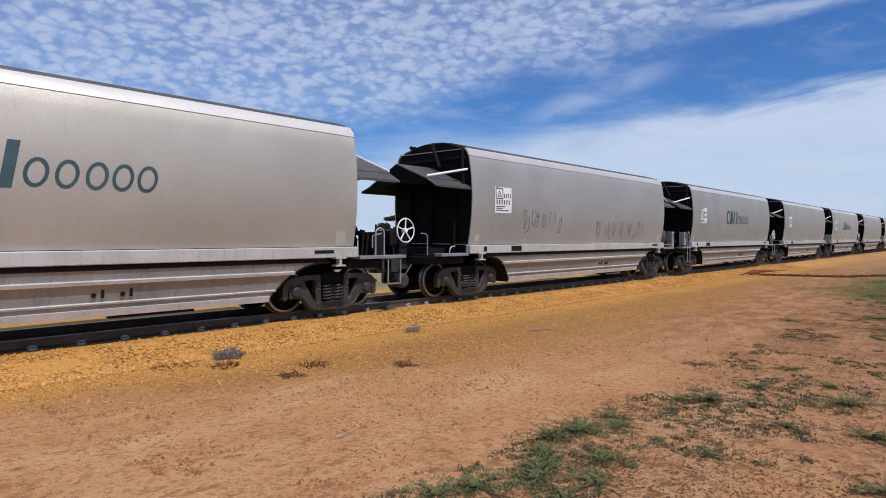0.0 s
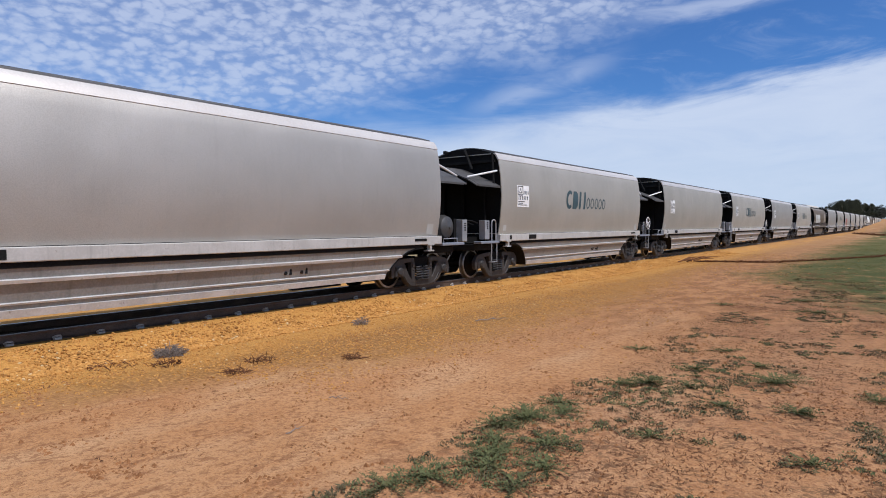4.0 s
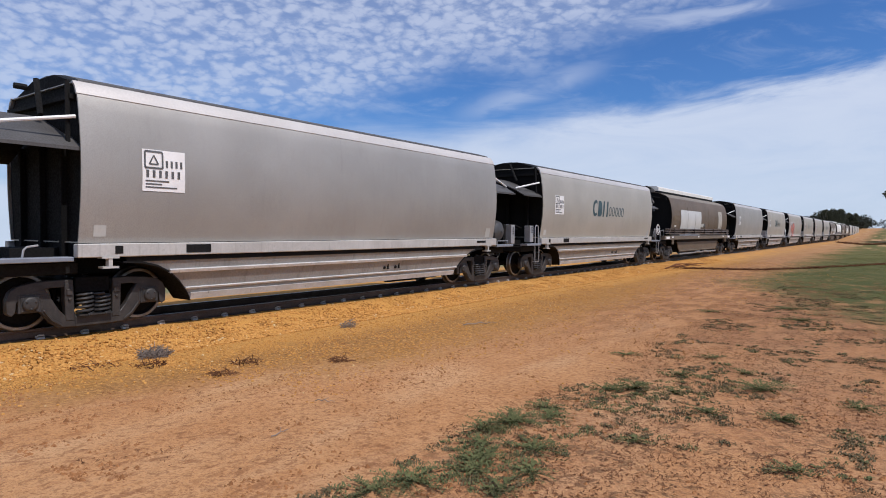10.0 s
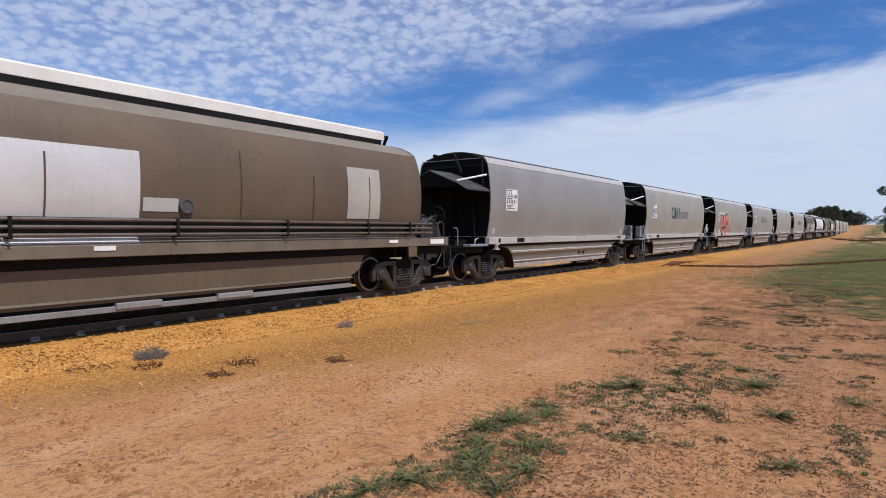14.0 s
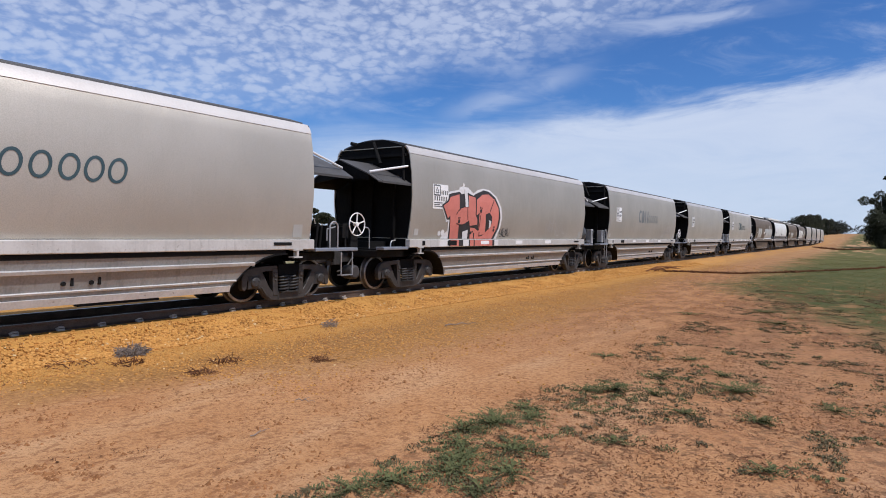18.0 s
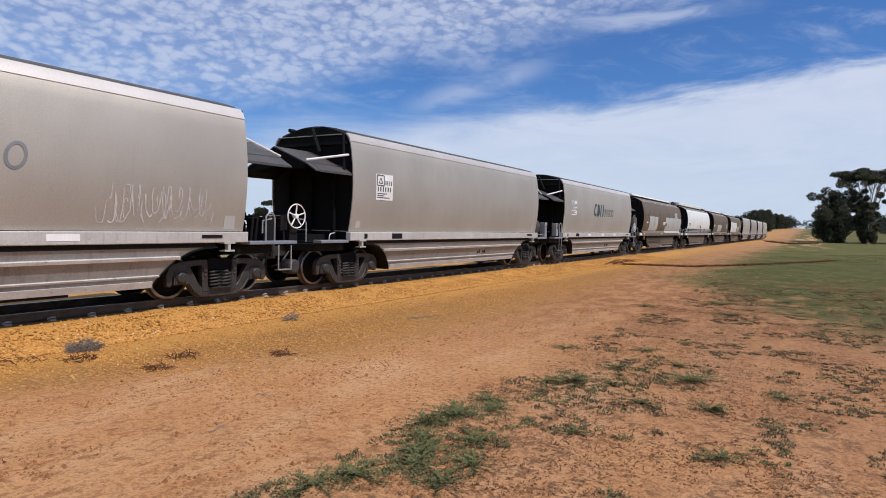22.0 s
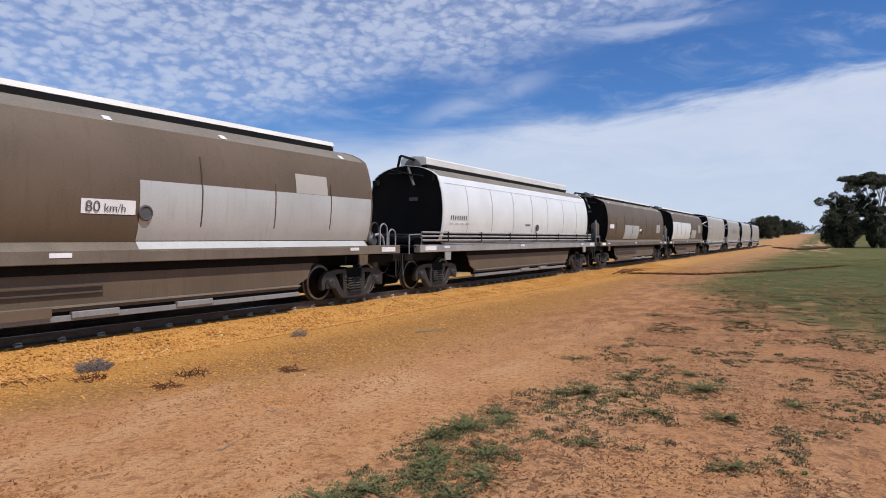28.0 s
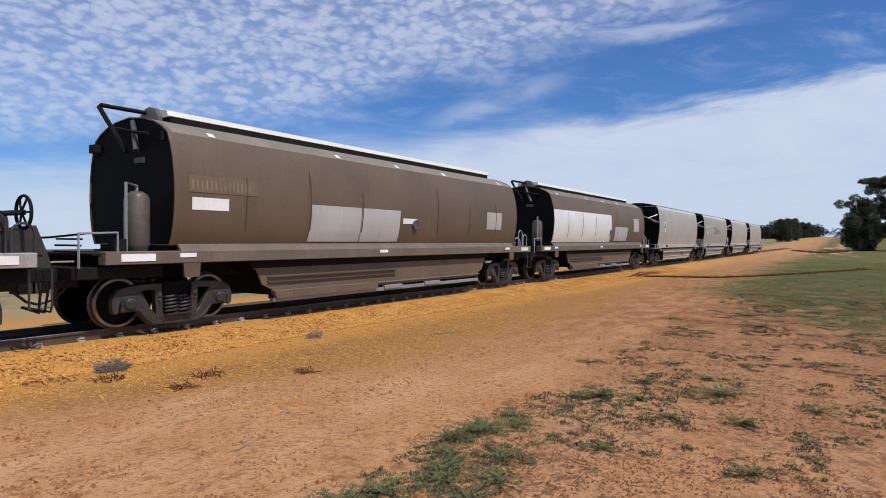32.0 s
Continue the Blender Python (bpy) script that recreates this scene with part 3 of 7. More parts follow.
def build_ballast():
    rnd = random.Random(3)
    m = Mesh()
    cross = [(-2.55, -0.12), (-2.0, 0.02), (-1.35, 0.17), (-1.1, 0.20), (0, 0.19), (1.1, 0.20), (1.3, 0.19), (1.5, 0.13), (1.75, 0.065), (2.0, 0.015), (2.3, -0.03), (2.6, -0.12)]
    ys = [-40 + 0.35 * k for k in range(330)] + [76 + 2 * k for k in range(30)] + [140, 160, 190, 230, 280, 340, 420, 600]
    for y in ys:
        for x, z in cross:
            jog = rnd.uniform(-1, 1)
            m.v.append((TRACK_X + x + (0.05 * jog + 0.30 * noise.noise((y * 0.5, 0, 3)) * (x > 1.9)) * (abs(x) > 1.2), y, z + 0.02 * rnd.uniform(-1, 1) * (abs(x) > 1.15)))
    n = len(cross)
    m.f = [(j * n + i, j * n + i + 1, (j + 1) * n + i + 1, (j + 1) * n + i) for j in range(len(ys) - 1) for i in range(n - 1)]
    tagged(part("ballast_bed", m, BALLAST_MAT, None), "low bed of yellow gravel under the railway line", "ballast", kind="structure")


build_ballast()


def stone_shapes(count, seed):
    rnd = random.Random(seed)
    shapes = []
    for _ in range(count):
        bm = bmesh.new()
        bmesh.ops.create_icosphere(bm, subdivisions=1, radius=1)
        for v in bm.verts:
            v.co *= rnd.uniform(0.7, 1.2)
            v.co.z *= 0.75
        bm.verts.ensure_lookup_table()
        shapes.append(([tuple(v.co) for v in bm.verts], [tuple(q.index for q in f.verts) for f in bm.faces]))
        bm.free()
    return shapes


def ballast_height(x):
    d = abs(x - TRACK_X)
    table = [(0, 0.19), (1.1, 0.20), (1.3, 0.19), (1.5, 0.13), (1.75, 0.065), (2.0, 0.015), (2.3, 0.0), (9, 0.0)]
    for (a, za), (b, zb) in zip(table, table[1:]):
        if d <= b:
            return za + (zb - za) * (d - a) / (b - a)
    return 0.0


def build_stones():
    rnd = random.Random(11)
    shapes = stone_shapes(8, 5)
    m = Mesh()
    for k in range(36000):
        y = 1.0 + 42 * rnd.random() ** 1.8
        side = rnd.random()
        # fewer stones lie on the sandy upper shoulder than at its foot
        x = TRACK_X + (0.62 + 1.60 * rnd.random() ** 0.36 if side < 0.74 else 2.0 + abs(rnd.gauss(0, 0.7 + 1.6 * min(1.0, max(0.0, (y - 3.5) / 5)))))
        if side < 0.74 and abs(x - TRACK_X) < 0.75:
            continue
        r = rnd.uniform(0.010, 0.030) * (1.12 if x > TRACK_X + 1.5 and side < 0.74 else 0.9) * (1.25 if rnd.random() < 0.12 else 1) * (0.75 if side >= 0.74 else 1)
        verts, faces = shapes[rnd.randrange(8)]
        c, s = math.cos(k), math.sin(k)
        z = max(ballast_height(x), land(x, y)) + r * 0.25
        m.add([(x + r * (c * a - s * b), y + r * (s * a + c * b), z + r * d) for a, b, d in verts], faces)
    for k in range(9000):
        y = 4.5 + 16 * rnd.random() ** 1.3
        x = -4.8 - 3.6 * math.sqrt(rnd.random())
        if noise.noise((x * 1.2, y * 1.2, 9)) < -0.15:
            continue
        r = rnd.uniform(0.007, 0.017)
        verts, faces = shapes[rnd.randrange(8)]
        z = land(x, y) + r * 0.2
        m.add([(x + r * a, y + r * b, z + r * d) for a, b, d in verts], faces)
    tagged(part("gravel", m, STONE, None, smooth=False), "loose yellow gravel stones on the ballast shoulder", "gravel", kind="stuff")


build_stones()


def build_track():
    track = tagged(new("railway_track"), "narrow-gauge railway track of rusty rails on dusty sleepers", "track", kind="structure")
    track.matrix_basis = pose(TRACK_X, 0, RAIL_Z)
    profile = [(-0.065, -0.155), (0.065, -0.155), (0.065, -0.143), (0.012, -0.128), (0.009, -0.045), (0.034, -0.034), (0.034, -0.004), (-0.034, -0.004), (-0.034, -0.034), (-0.009, -0.045), (-0.012, -0.128), (-0.065, -0.143)]
    for side in (-1, 1):
        m = Mesh().loft([[(side * 0.565 + a, y, b) for a, b in profile] for y in (-120, -40, 0, 40, 120, 300, 600)])
        rail = part("rail", m, RAIL_STEEL, track, "rusty steel rail with a shiny head", smooth=False)
        head = Mesh().loft([[(side * 0.565 + a, y, b) for a, b in ((-0.031, -0.004), (0.031, -0.004), (0.029, 0.0), (-0.029, 0.0))] for y in (-120, 0, 120, 600)])
        part("rail_head", head, RAIL_TOP, rail, "polished running surface")
    tie = data_of("sleeper", Mesh().box(-1.0, 1.0, -0.11, 0.11, -0.36, -0.157), CONCRETE, 0.015)
    clip = Mesh().box(-0.03, 0.05, -0.05, 0.05, -0.157, -0.125).tube([(0.0, -0.06, -0.12), (0.035, -0.03, -0.095), (0.035, 0.03, -0.095), (0.0, 0.06, -0.12)], 0.014, 6)
    clip = data_of("rail_clip", clip, CLIP)
    for k in range(130):
        y = -4.3 + 0.63 * k
        ob = part("sleeper", tie, CONCRETE, track, at=pose(0, y, 0))
        part("rail_clip", clip, CLIP, ob, at=pose(0.565 + 0.075, 0, 0))


build_track()


# ---- the grain wagons ----
def mix_curve(table, z):
    for (a, xa), (b, xb) in zip(table, table[1:]):
        if z <= b:
            return xa + (xb - xa) * (z - a) / (b - a)
    return table[-1][1]


GREY_SIDE = [(1.285, 1.245), (1.5, 1.285), (1.8, 1.33), (2.1, 1.36), (2.4, 1.37), (2.7, 1.36), (3.0, 1.335), (3.25, 1.30), (3.44, 1.265)]
BROWN_SIDE = [(1.40, 1.20), (1.55, 1.265), (1.75, 1.315), (2.0, 1.35), (2.3, 1.365), (2.6, 1.35), (2.9, 1.305), (3.15, 1.235), (3.35, 1.15)]


def on_side(side, y, z, proud):
    return (mix_curve(side, z) + proud, y, z)


def side_quad(m, side, y0, y1, z0, z1, proud, lean=0.0):
    """A thin plate laid on the curved flank; lean shifts its top along."""
    n = max(1, int(abs(z1 - z0) / 0.12))
    zs = [z0 + (z1 - z0) * k / n for k in range(n + 1)]
    front = [[on_side(side, y0 + lean * k / n, z, proud), on_side(side, y1 + lean * k / n, z, proud)] for k, z in enumerate(zs)]
    back = [[(x - 0.004, y, z) for x, y, z in row] for row in front]
    verts = [p for row in front for p in row] + [p for row in back for p in row]
    k = 2 * (n + 1)
    faces = [(2 * i, 2 * i + 1, 2 * i + 3, 2 * i + 2) for i in range(n)]
    faces += [(0, k, k + 1, 1), (2 * n, 2 * n + 1, k + 2 * n + 1, k + 2 * n)]
    faces += [(2 * i, 2 * i + 2, k + 2 * i + 2, k + 2 * i) for i in range(n)] + [(2 * i + 1, k + 2 * i + 1, k + 2 * i + 3, 2 * i + 3) for i in range(n)]
    return m.add(verts, faces)


def side_fill(m, side, loops, proud, dz=0.03):
    """Fills closed outlines (in y and z, even-odd) on the curved flank with strips."""
    turns = sorted({round(z, 5) for loop in loops for _, z in loop})
    levels = turns[:1]
    for z in turns[1:]:
        n = max(1, math.ceil((z - levels[-1]) / dz))
        low = levels[-1]
        levels += [low + (z - low) * k / n for k in range(1, n + 1)]
    for z, z2 in zip(levels, levels[1:]):
        if z2 - z < 1e-4:
            continue
        cuts = []
        for level in (z + 1e-5, z2 - 1e-5):
            row = []
            for loop in loops:
                for (ya, za), (yb, zb) in zip(loop, loop[1:] + loop[:1]):
                    if (za <= level) != (zb <= level):
                        row.append(ya + (yb - ya) * (level - za) / (zb - za))
            cuts.append(sorted(row))
        if len(cuts[0]) == len(cuts[1]):
            for i in range(0, len(cuts[0]) - 1, 2):
                m.add([on_side(side, cuts[0][i], z, proud), on_side(side, cuts[0][i + 1], z, proud),
                       on_side(side, cuts[1][i + 1], z2, proud), on_side(side, cuts[1][i], z2, proud)], [(0, 1, 2, 3)])
    return m


def side_stroke(m, side, points, width, proud):
    for (ya, za), (yb, zb) in zip(points, points[1:]):
        n = max(1, int(max(abs(zb - za), abs(yb - ya)) / 0.1))
        d = math.hypot(yb - ya, zb - za) or 1
        py, pz = -(zb - za) / d * width / 2, (yb - ya) / d * width / 2
        for k in range(n):
            a, b = k / n, (k + 1) / n
            y0, z0, y1, z1 = ya + (yb - ya) * a, za + (zb - za) * a, ya + (yb - ya) * b, za + (zb - za) * b
            m.add([on_side(side, y0 - py, z0 - pz, proud), on_side(side, y1 - py, z1 - pz, proud),
                   on_side(side, y1 + py, z1 + pz, proud), on_side(side, y0 + py, z0 + pz, proud)], [(0, 1, 2, 3)])
    return m


def oval(y, z, a, b, n=24, lean=0.0):
    return [(y + a * math.cos(t) + lean * b * math.sin(t), z + b * math.sin(t)) for t in [2 * math.pi * k / n for k in range(n)]]


def wheelset_data():
    m = Mesh()
    for s in (-1, 1):
        m.turned([(s * 0.52, 0.40), (s * 0.525, 0.455), (s * 0.545, 0.458), (s * 0.555, 0.428), (s * 0.64, 0.42), (s * 0.645, 0.365)], 32, caps=False)
    treads = len(m.f)
    # worn bright rim on the outer face
    for s in (-1, 1):
        m.turned([(s * 0.6402, 0.4195), (s * 0.652, 0.408), (s * 0.652, 0.372), (s * 0.640, 0.364)], 32, caps=False)
    tyres = len(m.f)
    for s in (-1, 1):
        m.turned([(s * 0.50, 0.08), (s * 0.525, 0.10), (s * 0.545, 0.25), (s * 0.535, 0.405), (s * 0.640, 0.355), (s * 0.60, 0.32), (s * 0.59, 0.22), (s * 0.62, 0.12), (s * 0.66, 0.09), (s * 0.66, 0.0)], 32, caps=False)
    m.turned([(-0.86, 0.07), (0.86, 0.07)], 12)
    # balance marks cast in the plate
    for s in (-1, 1):
        for k in range(4):
            t = k * math.pi / 2
            m.box(s * 0.597 - 0.006, s * 0.597 + 0.006, 0.24 * math.cos(t) - 0.02, 0.24 * math.cos(t) + 0.02, 0.24 * math.sin(t) - 0.02, 0.24 * math.sin(t) + 0.02)
    data = bpy.data.meshes.new("wheelset")
    data.from_pydata(m.v, [], m.f)
    data.materials.append(TREAD), data.materials.append(WHEEL), data.materials.append(RIM)
    data.polygons.foreach_set("material_index", [0] * treads + [2] * (tyres - treads) + [1] * (len(m.f) - tyres))
    bm = bmesh.new()
    bm.from_mesh(data)
    bmesh.ops.recalc_face_normals(bm, faces=bm.faces)
    bm.to_mesh(data)
    bm.free()
    data.polygons.foreach_set("use_smooth", [True] * len(data.polygons))
    data.set_sharp_from_angle(angle=radians(32))
    return data


def side_frame_data():
    """Cast side frame of a three-piece bogie: two hooked ends with teardrop windows, joined by the spring seat."""
    m = Mesh()
    for s in (-1, 1):
        upper = ((0.29, 0.735), (0.60, 0.735), (0.86, 0.715), (1.03, 0.675), (1.12, 0.60), (1.165, 0.49), (1.16, 0.30), (1.10, 0.255), (1.05, 0.30), (1.035, 0.44), (0.97, 0.525), (0.80, 0.585), (0.60, 0.625), (0.29, 0.63))
        m.prism([(s * y, z) for y, z in upper], -0.06, 0.06)
        lower = ((0.95, 0.57), (0.83, 0.46), (0.72, 0.27), (0.60, 0.11), (0.50, 0.035), (0.24, 0.02), (0.24, 0.20), (0.41, 0.205), (0.50, 0.32), (0.60, 0.50), (0.68, 0.63))
        m.prism([(s * y, z) for y, z in lower], -0.056, 0.056)
        m.prism([(s * y, z) for y, z in ((0.27, 0.12), (0.40, 0.12), (0.42, 0.68), (0.29, 0.68))], -0.066, 0.066)
        m.prism([(s * y, z) for y, z in ((0.76, 0.30), (0.70, 0.31), (0.69, 0.55), (0.77, 0.55))], -0.063, 0.063)
        # cast ribs and the lug of the brake hanger
        m.prism([(s * y, z) for y, z in ((0.46, 0.045), (0.60, 0.14), (0.71, 0.30), (0.68, 0.32), (0.57, 0.17), (0.45, 0.08))], 0.05, 0.078)
        m.box(0.04, 0.09, s * 0.345 - 0.045, s * 0.345 + 0.045, 0.50, 0.60)
        m.turned([(0.05, 0.026), (0.095, 0.026), (0.095, 0)], 8, centre=(0, s * 0.345, 0.44))
    m.prism([(-0.27, 0.022), (0.27, 0.022), (0.27, 0.185), (-0.27, 0.185)], -0.072, 0.072)
    return data_of("side_frame", m, FRAME_IRON, 0.014)


def axle_box_data():
    m = Mesh().box(-0.07, 0.075, -0.145, 0.145, -0.13, 0.13).box(0.07, 0.09, -0.115, 0.115, -0.115, 0.10)
    m.turned([(0.05, 0.105), (0.115, 0.105), (0.135, 0.08), (0.135, 0.0)], 16)
    for k in range(3):
        t = 2 * math.pi * k / 3 + 0.5
        m.turned([(0.10, 0.018), (0.150, 0.018), (0.150, 0)], 6, centre=(0, 0.068 * math.cos(t), 0.068 * math.sin(t)))
    return data_of("axle_box", m, IRON, 0.01)


def spring_data():
    m = Mesh()
    for dx, dy in ((0.055, -0.125), (0.055, 0.125), (-0.03, 0.0)):
        points = [(dx + 0.085 * math.cos(t), dy + 0.112 * math.sin(t), 0.20 + 0.31 * t / (2 * math.pi * 5)) for t in [2 * math.pi * k / 10 for k in range(51)]]
        m.tube(points, 0.021, 6)
    m.box(-0.06, 0.15, -0.25, 0.25, 0.185, 0.205)
    return data_of("coil_spring", m, SPRING)


def bolster_data():
    m = Mesh().box(-0.95, 0.95, -0.21, 0.21, 0.52, 0.70)
    m.box(-0.5, 0.5, -0.16, 0.16, 0.40, 0.53)
    for s in (-1, 1):
        # bolster end over the springs, wedge pockets, brake beam with its blocks
        m.box(min(s * 0.9, s * 0.965), max(s * 0.9, s * 0.965), -0.255, 0.255, 0.525, 0.76)
        for d in (-1, 1):
            m.box(min(s * 0.50, s * 0.66), max(s * 0.50, s * 0.66), d * 0.42 - 0.03, d * 0.42 + 0.03, 0.28, 0.60)
            m.tube([(s * 0.72, d * 0.36, 0.30), (s * 0.74, d * 0.33, 0.72)], 0.022, 6)
    for s in (-1, 1):
        m.box(s * 0.62 - 0.09, s * 0.62 + 0.09, -0.08, 0.08, 0.70, 0.76)
    m.tube([(-0.8, 0.5, 0.33), (0.8, 0.5, 0.33)], 0.03).tube([(-0.8, -0.5, 0.33), (0.8, -0.5, 0.33)], 0.03)
    return data_of("bogie", m, END_DARK, 0.012)


SHARED = {}


def shared(key, maker):
    if key not in SHARED:
        SHARED[key] = maker()
    return SHARED[key]


def add_bogie(wagon, y):
    bogie = part("bogie", shared("bolster", bolster_data), UNDER, wagon, "grimy three-piece cast bogie", at=pose(0, y, 0))
    for s in (-1, 1):
        part("side_frame", shared("frame", side_frame_data), IRON, bogie, at=pose(s * 0.93, 0, 0))
        part("spring_nest", shared("spring", spring_data), SPRING, bogie, at=pose(s * 0.93, 0, 0))
        for d in (-0.875, 0.875):
            part("axle_box", shared("axle_box", axle_box_data), IRON, bogie, at=pose(s * 0.93, d, 0.42, 0, 0, 0 if s > 0 else 180))
    for d in (-0.875, 0.875):
        part("wheelset", shared("wheelset", wheelset_data), WHEEL, bogie, "brown wheel discs with polished treads on an axle", at=pose(0, d, 0.42))


GREY_LONG, BROWN_LONG, LONG_GAP = 14.66, 16.42, 0.34


def grey_shell():
    """The hopper body: curved flanks, roof and floor, open-ended rim."""
    roof = [(1.265, 3.44), (1.20, 3.57), (1.12, 3.66)]
    half = [(x, z) for z, x in GREY_SIDE]
    ring = half + roof[1:]
    full = ring + [(-x, z) for x, z in ring[::-1]]
    rows = []
    for y in (1.52, 2.5, 5, 7.4, 10, 12.3, 13.14):
        rows.append([(x, y, z) for x, z in full])
    m = Mesh()
    m.loft(rows, caps=False)
    for y, back in ((1.52, 1.74), (13.14, 12.92)):
        a = [(x, y, z) for x, z in full]
        b = [(x * 0.982, y, 2.47 + (z - 2.47) * 0.985) for x, z in full]
        c = [(x * 0.982, back, 2.47 + (z - 2.47) * 0.985) for x, z in full]
        m.loft([a, b, c], caps=False)
    return m


def grey_wagon(even):
    """A silver grain hopper wagon; the even kind carries the hand brake, the odd kind the air tank."""
    L = GREY_LONG
    wagon = new("grain_wagon")
    part("body", grey_shell(), SILVER, wagon, "silver-grey curved hopper body")
    # capping along the top of the flank
    for s in (1, -1):
        m = Mesh()
        strip = [(1.262, 3.475), (1.215, 3.585), (1.13, 3.675)]
        m.loft([[(s * x, y, z) for x, z in strip] + [(s * (x - 0.03), y, z - 0.012) for x, z in strip[::-1]] for y in (1.51, 13.15)])
        part("capping", m, CAPPING, wagon, "pale capping strip")
    lid = [(1.10, 3.675), (1.09, 3.71), (0.70, 3.82), (0.30, 3.885), (0, 3.90)]
    lid = lid + [(-x, z) for x, z in lid[-2::-1]]
    m = Mesh().loft([[(x, y, z) for x, z in lid] for y in (1.60, 1.75, 12.9, 13.05)])
    part("roof", m, CANOPY, wagon, "dusty low-pitched roof")
    # ends
    for end in (0, 1):
        def Y(y, end=end):
            return L - y if end else y
        m = Mesh()
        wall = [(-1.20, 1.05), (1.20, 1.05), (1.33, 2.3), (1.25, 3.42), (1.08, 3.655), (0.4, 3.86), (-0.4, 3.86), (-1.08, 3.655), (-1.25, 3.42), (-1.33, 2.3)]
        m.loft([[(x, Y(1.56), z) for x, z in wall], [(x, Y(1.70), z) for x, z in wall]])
        ob = part("end_wall", m, END_DARK, wagon, "sooty end wall, blackened further for shade")
        for x in (-0.75, 0.0, 0.75):
            post = Mesh().box(x - 0.05, x + 0.05, min(Y(1.48), Y(1.58)), max(Y(1.48), Y(1.58)), 1.05, 2.8)
            part("post", post, END_DARK, ob, bevel=0.01)
        beam = Mesh().box(-1.15, 1.15, min(Y(1.46), Y(1.57)), max(Y(1.46), Y(1.57)), 3.40, 3.47)
        beam.tube([(0.12, Y(1.42), 3.80), (0.42, Y(1.36), 3.22)], 0.045, 6).tube([(1.08, Y(1.46), 3.66), (1.14, Y(1.44), 2.75)], 0.035, 6)
        beam.tube([(-0.62, Y(1.38), 3.80), (-0.62, Y(1.56), 3.80)], 0.05, 8)
        part("end_brace", beam, UNDER, ob, "dark steel brace")
        # gabled canopy over the gap
        def gable(y, up=0.0):
            return [(x, Y(y), z + up) for x, z in ((-1.30, 2.62), (-0.98, 2.74), (0.0, 3.25), (0.98, 2.86), (1.30, 2.68))]
        under = [(x, y, z - 0.03) for x, y, z in gable(0.27)], [(x, y, z - 0.03) for x, y, z in gable(1.52)]
        m = Mesh().loft([gable(0.27) + under[0][::-1], gable(1.52) + under[1][::-1]])
        canopy = part("canopy", m, CANOPY, wagon, "gabled grey canopy over the coupling gap", smooth=False)
        # Thin black sheet added below the canopy in place of its deep shade.
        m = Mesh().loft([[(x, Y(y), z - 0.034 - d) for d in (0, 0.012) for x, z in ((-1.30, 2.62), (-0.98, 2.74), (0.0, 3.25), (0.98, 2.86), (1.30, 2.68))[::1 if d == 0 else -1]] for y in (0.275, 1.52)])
        part("lining", m, END_DARK, canopy, "black sheet for the shade under the canopy", smooth=False)
        lip = Mesh().loft([[(0.98, Y(y), 2.865), (1.31, Y(y), 2.685), (1.31, Y(y), 2.635), (0.98, Y(y), 2.78)] for y in (0.42, 1.56)])
        part("eave", lip, CANOPY, canopy, smooth=False)
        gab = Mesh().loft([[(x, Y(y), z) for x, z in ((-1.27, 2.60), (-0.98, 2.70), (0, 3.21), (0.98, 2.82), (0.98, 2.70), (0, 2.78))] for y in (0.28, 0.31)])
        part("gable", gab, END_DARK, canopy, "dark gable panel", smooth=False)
        m = Mesh().tube([(0.98, Y(0.30), 2.90), (1.20, Y(1.52), 3.14)], 0.028, 8)
        part("strut", m, WHITE, canopy, "white diagonal strut")
        # headstock, coupler, buffer beam
        m = Mesh().box(-1.05, 1.05, min(Y(0.55), Y(1.6)), max(Y(0.55), Y(1.6)), 0.82, 1.0)
        part("headstock", m, UNDER, wagon, bevel=0.015)
        far = -LONG_GAP if even and end else 0.0
        m = Mesh().box(-0.11, 0.11, min(Y(far), Y(0.7)), max(Y(far), Y(0.7)), 0.68, 0.90).box(-0.16, 0.13, min(Y(far), Y(0.24 + far)), max(Y(far), Y(0.24 + far)), 0.62, 0.95)
        m.tube([(0.3, Y(0.5), 0.80), (0.34, Y(0.2), 0.52), (0.25, Y(0.0), 0.46)], 0.025, 6)
        part("coupler", m, IRON, wagon, "automatic coupler with a brake hose", bevel=0.02)
        for s in (-1, 1):
            lip_y = 0.46 - (LONG_GAP if even and end else 0)
            m = Mesh().box(s * 1.22 - 0.13, s * 1.22 + 0.13, min(Y(lip_y), Y(1.42)), max(Y(lip_y), Y(1.42)), 1.02, 1.09)
            part("end_platform", m, PLATE, wagon, "blue-grey step plate", bevel=0.01)
        m = Mesh().box(-1.1, 1.1, min(Y(0.6 + far), Y(1.55)), max(Y(0.6 + far), Y(1.55)), 1.01, 1.04)
        part("end_deck", m, UNDER, wagon)
        # jacking post under the sill's end
        m = Mesh().box(1.26, 1.36, Y(1.93) - 0.03, Y(1.93) + 0.03, 0.93, 1.08).box(1.22, 1.37, Y(1.93) - 0.12, Y(1.93) + 0.12, 0.90, 0.93).box(1.22, 1.37, Y(1.93) - 0.13, Y(1.93) + 0.13, 1.05, 1.078)
        part("jacking_post", m, SILL, wagon, "pale jacking post")
    for s in (1, -1):
        m = Mesh().box(min(s * 1.20, s * 1.355), max(s * 1.20, s * 1.355), 1.47, L - 1.47, 1.07, 1.275)
        part("sill", m, SILL, wagon, "pale side sill with chipped paint", bevel=0.012)
        # skirt below, with arched ends over the bogies
        arch = [(2.15, 1.0), (2.45, 0.985), (2.72, 0.92), (2.95, 0.80), (3.15, 0.63), (3.30, 0.45), (3.40, 0.30)]
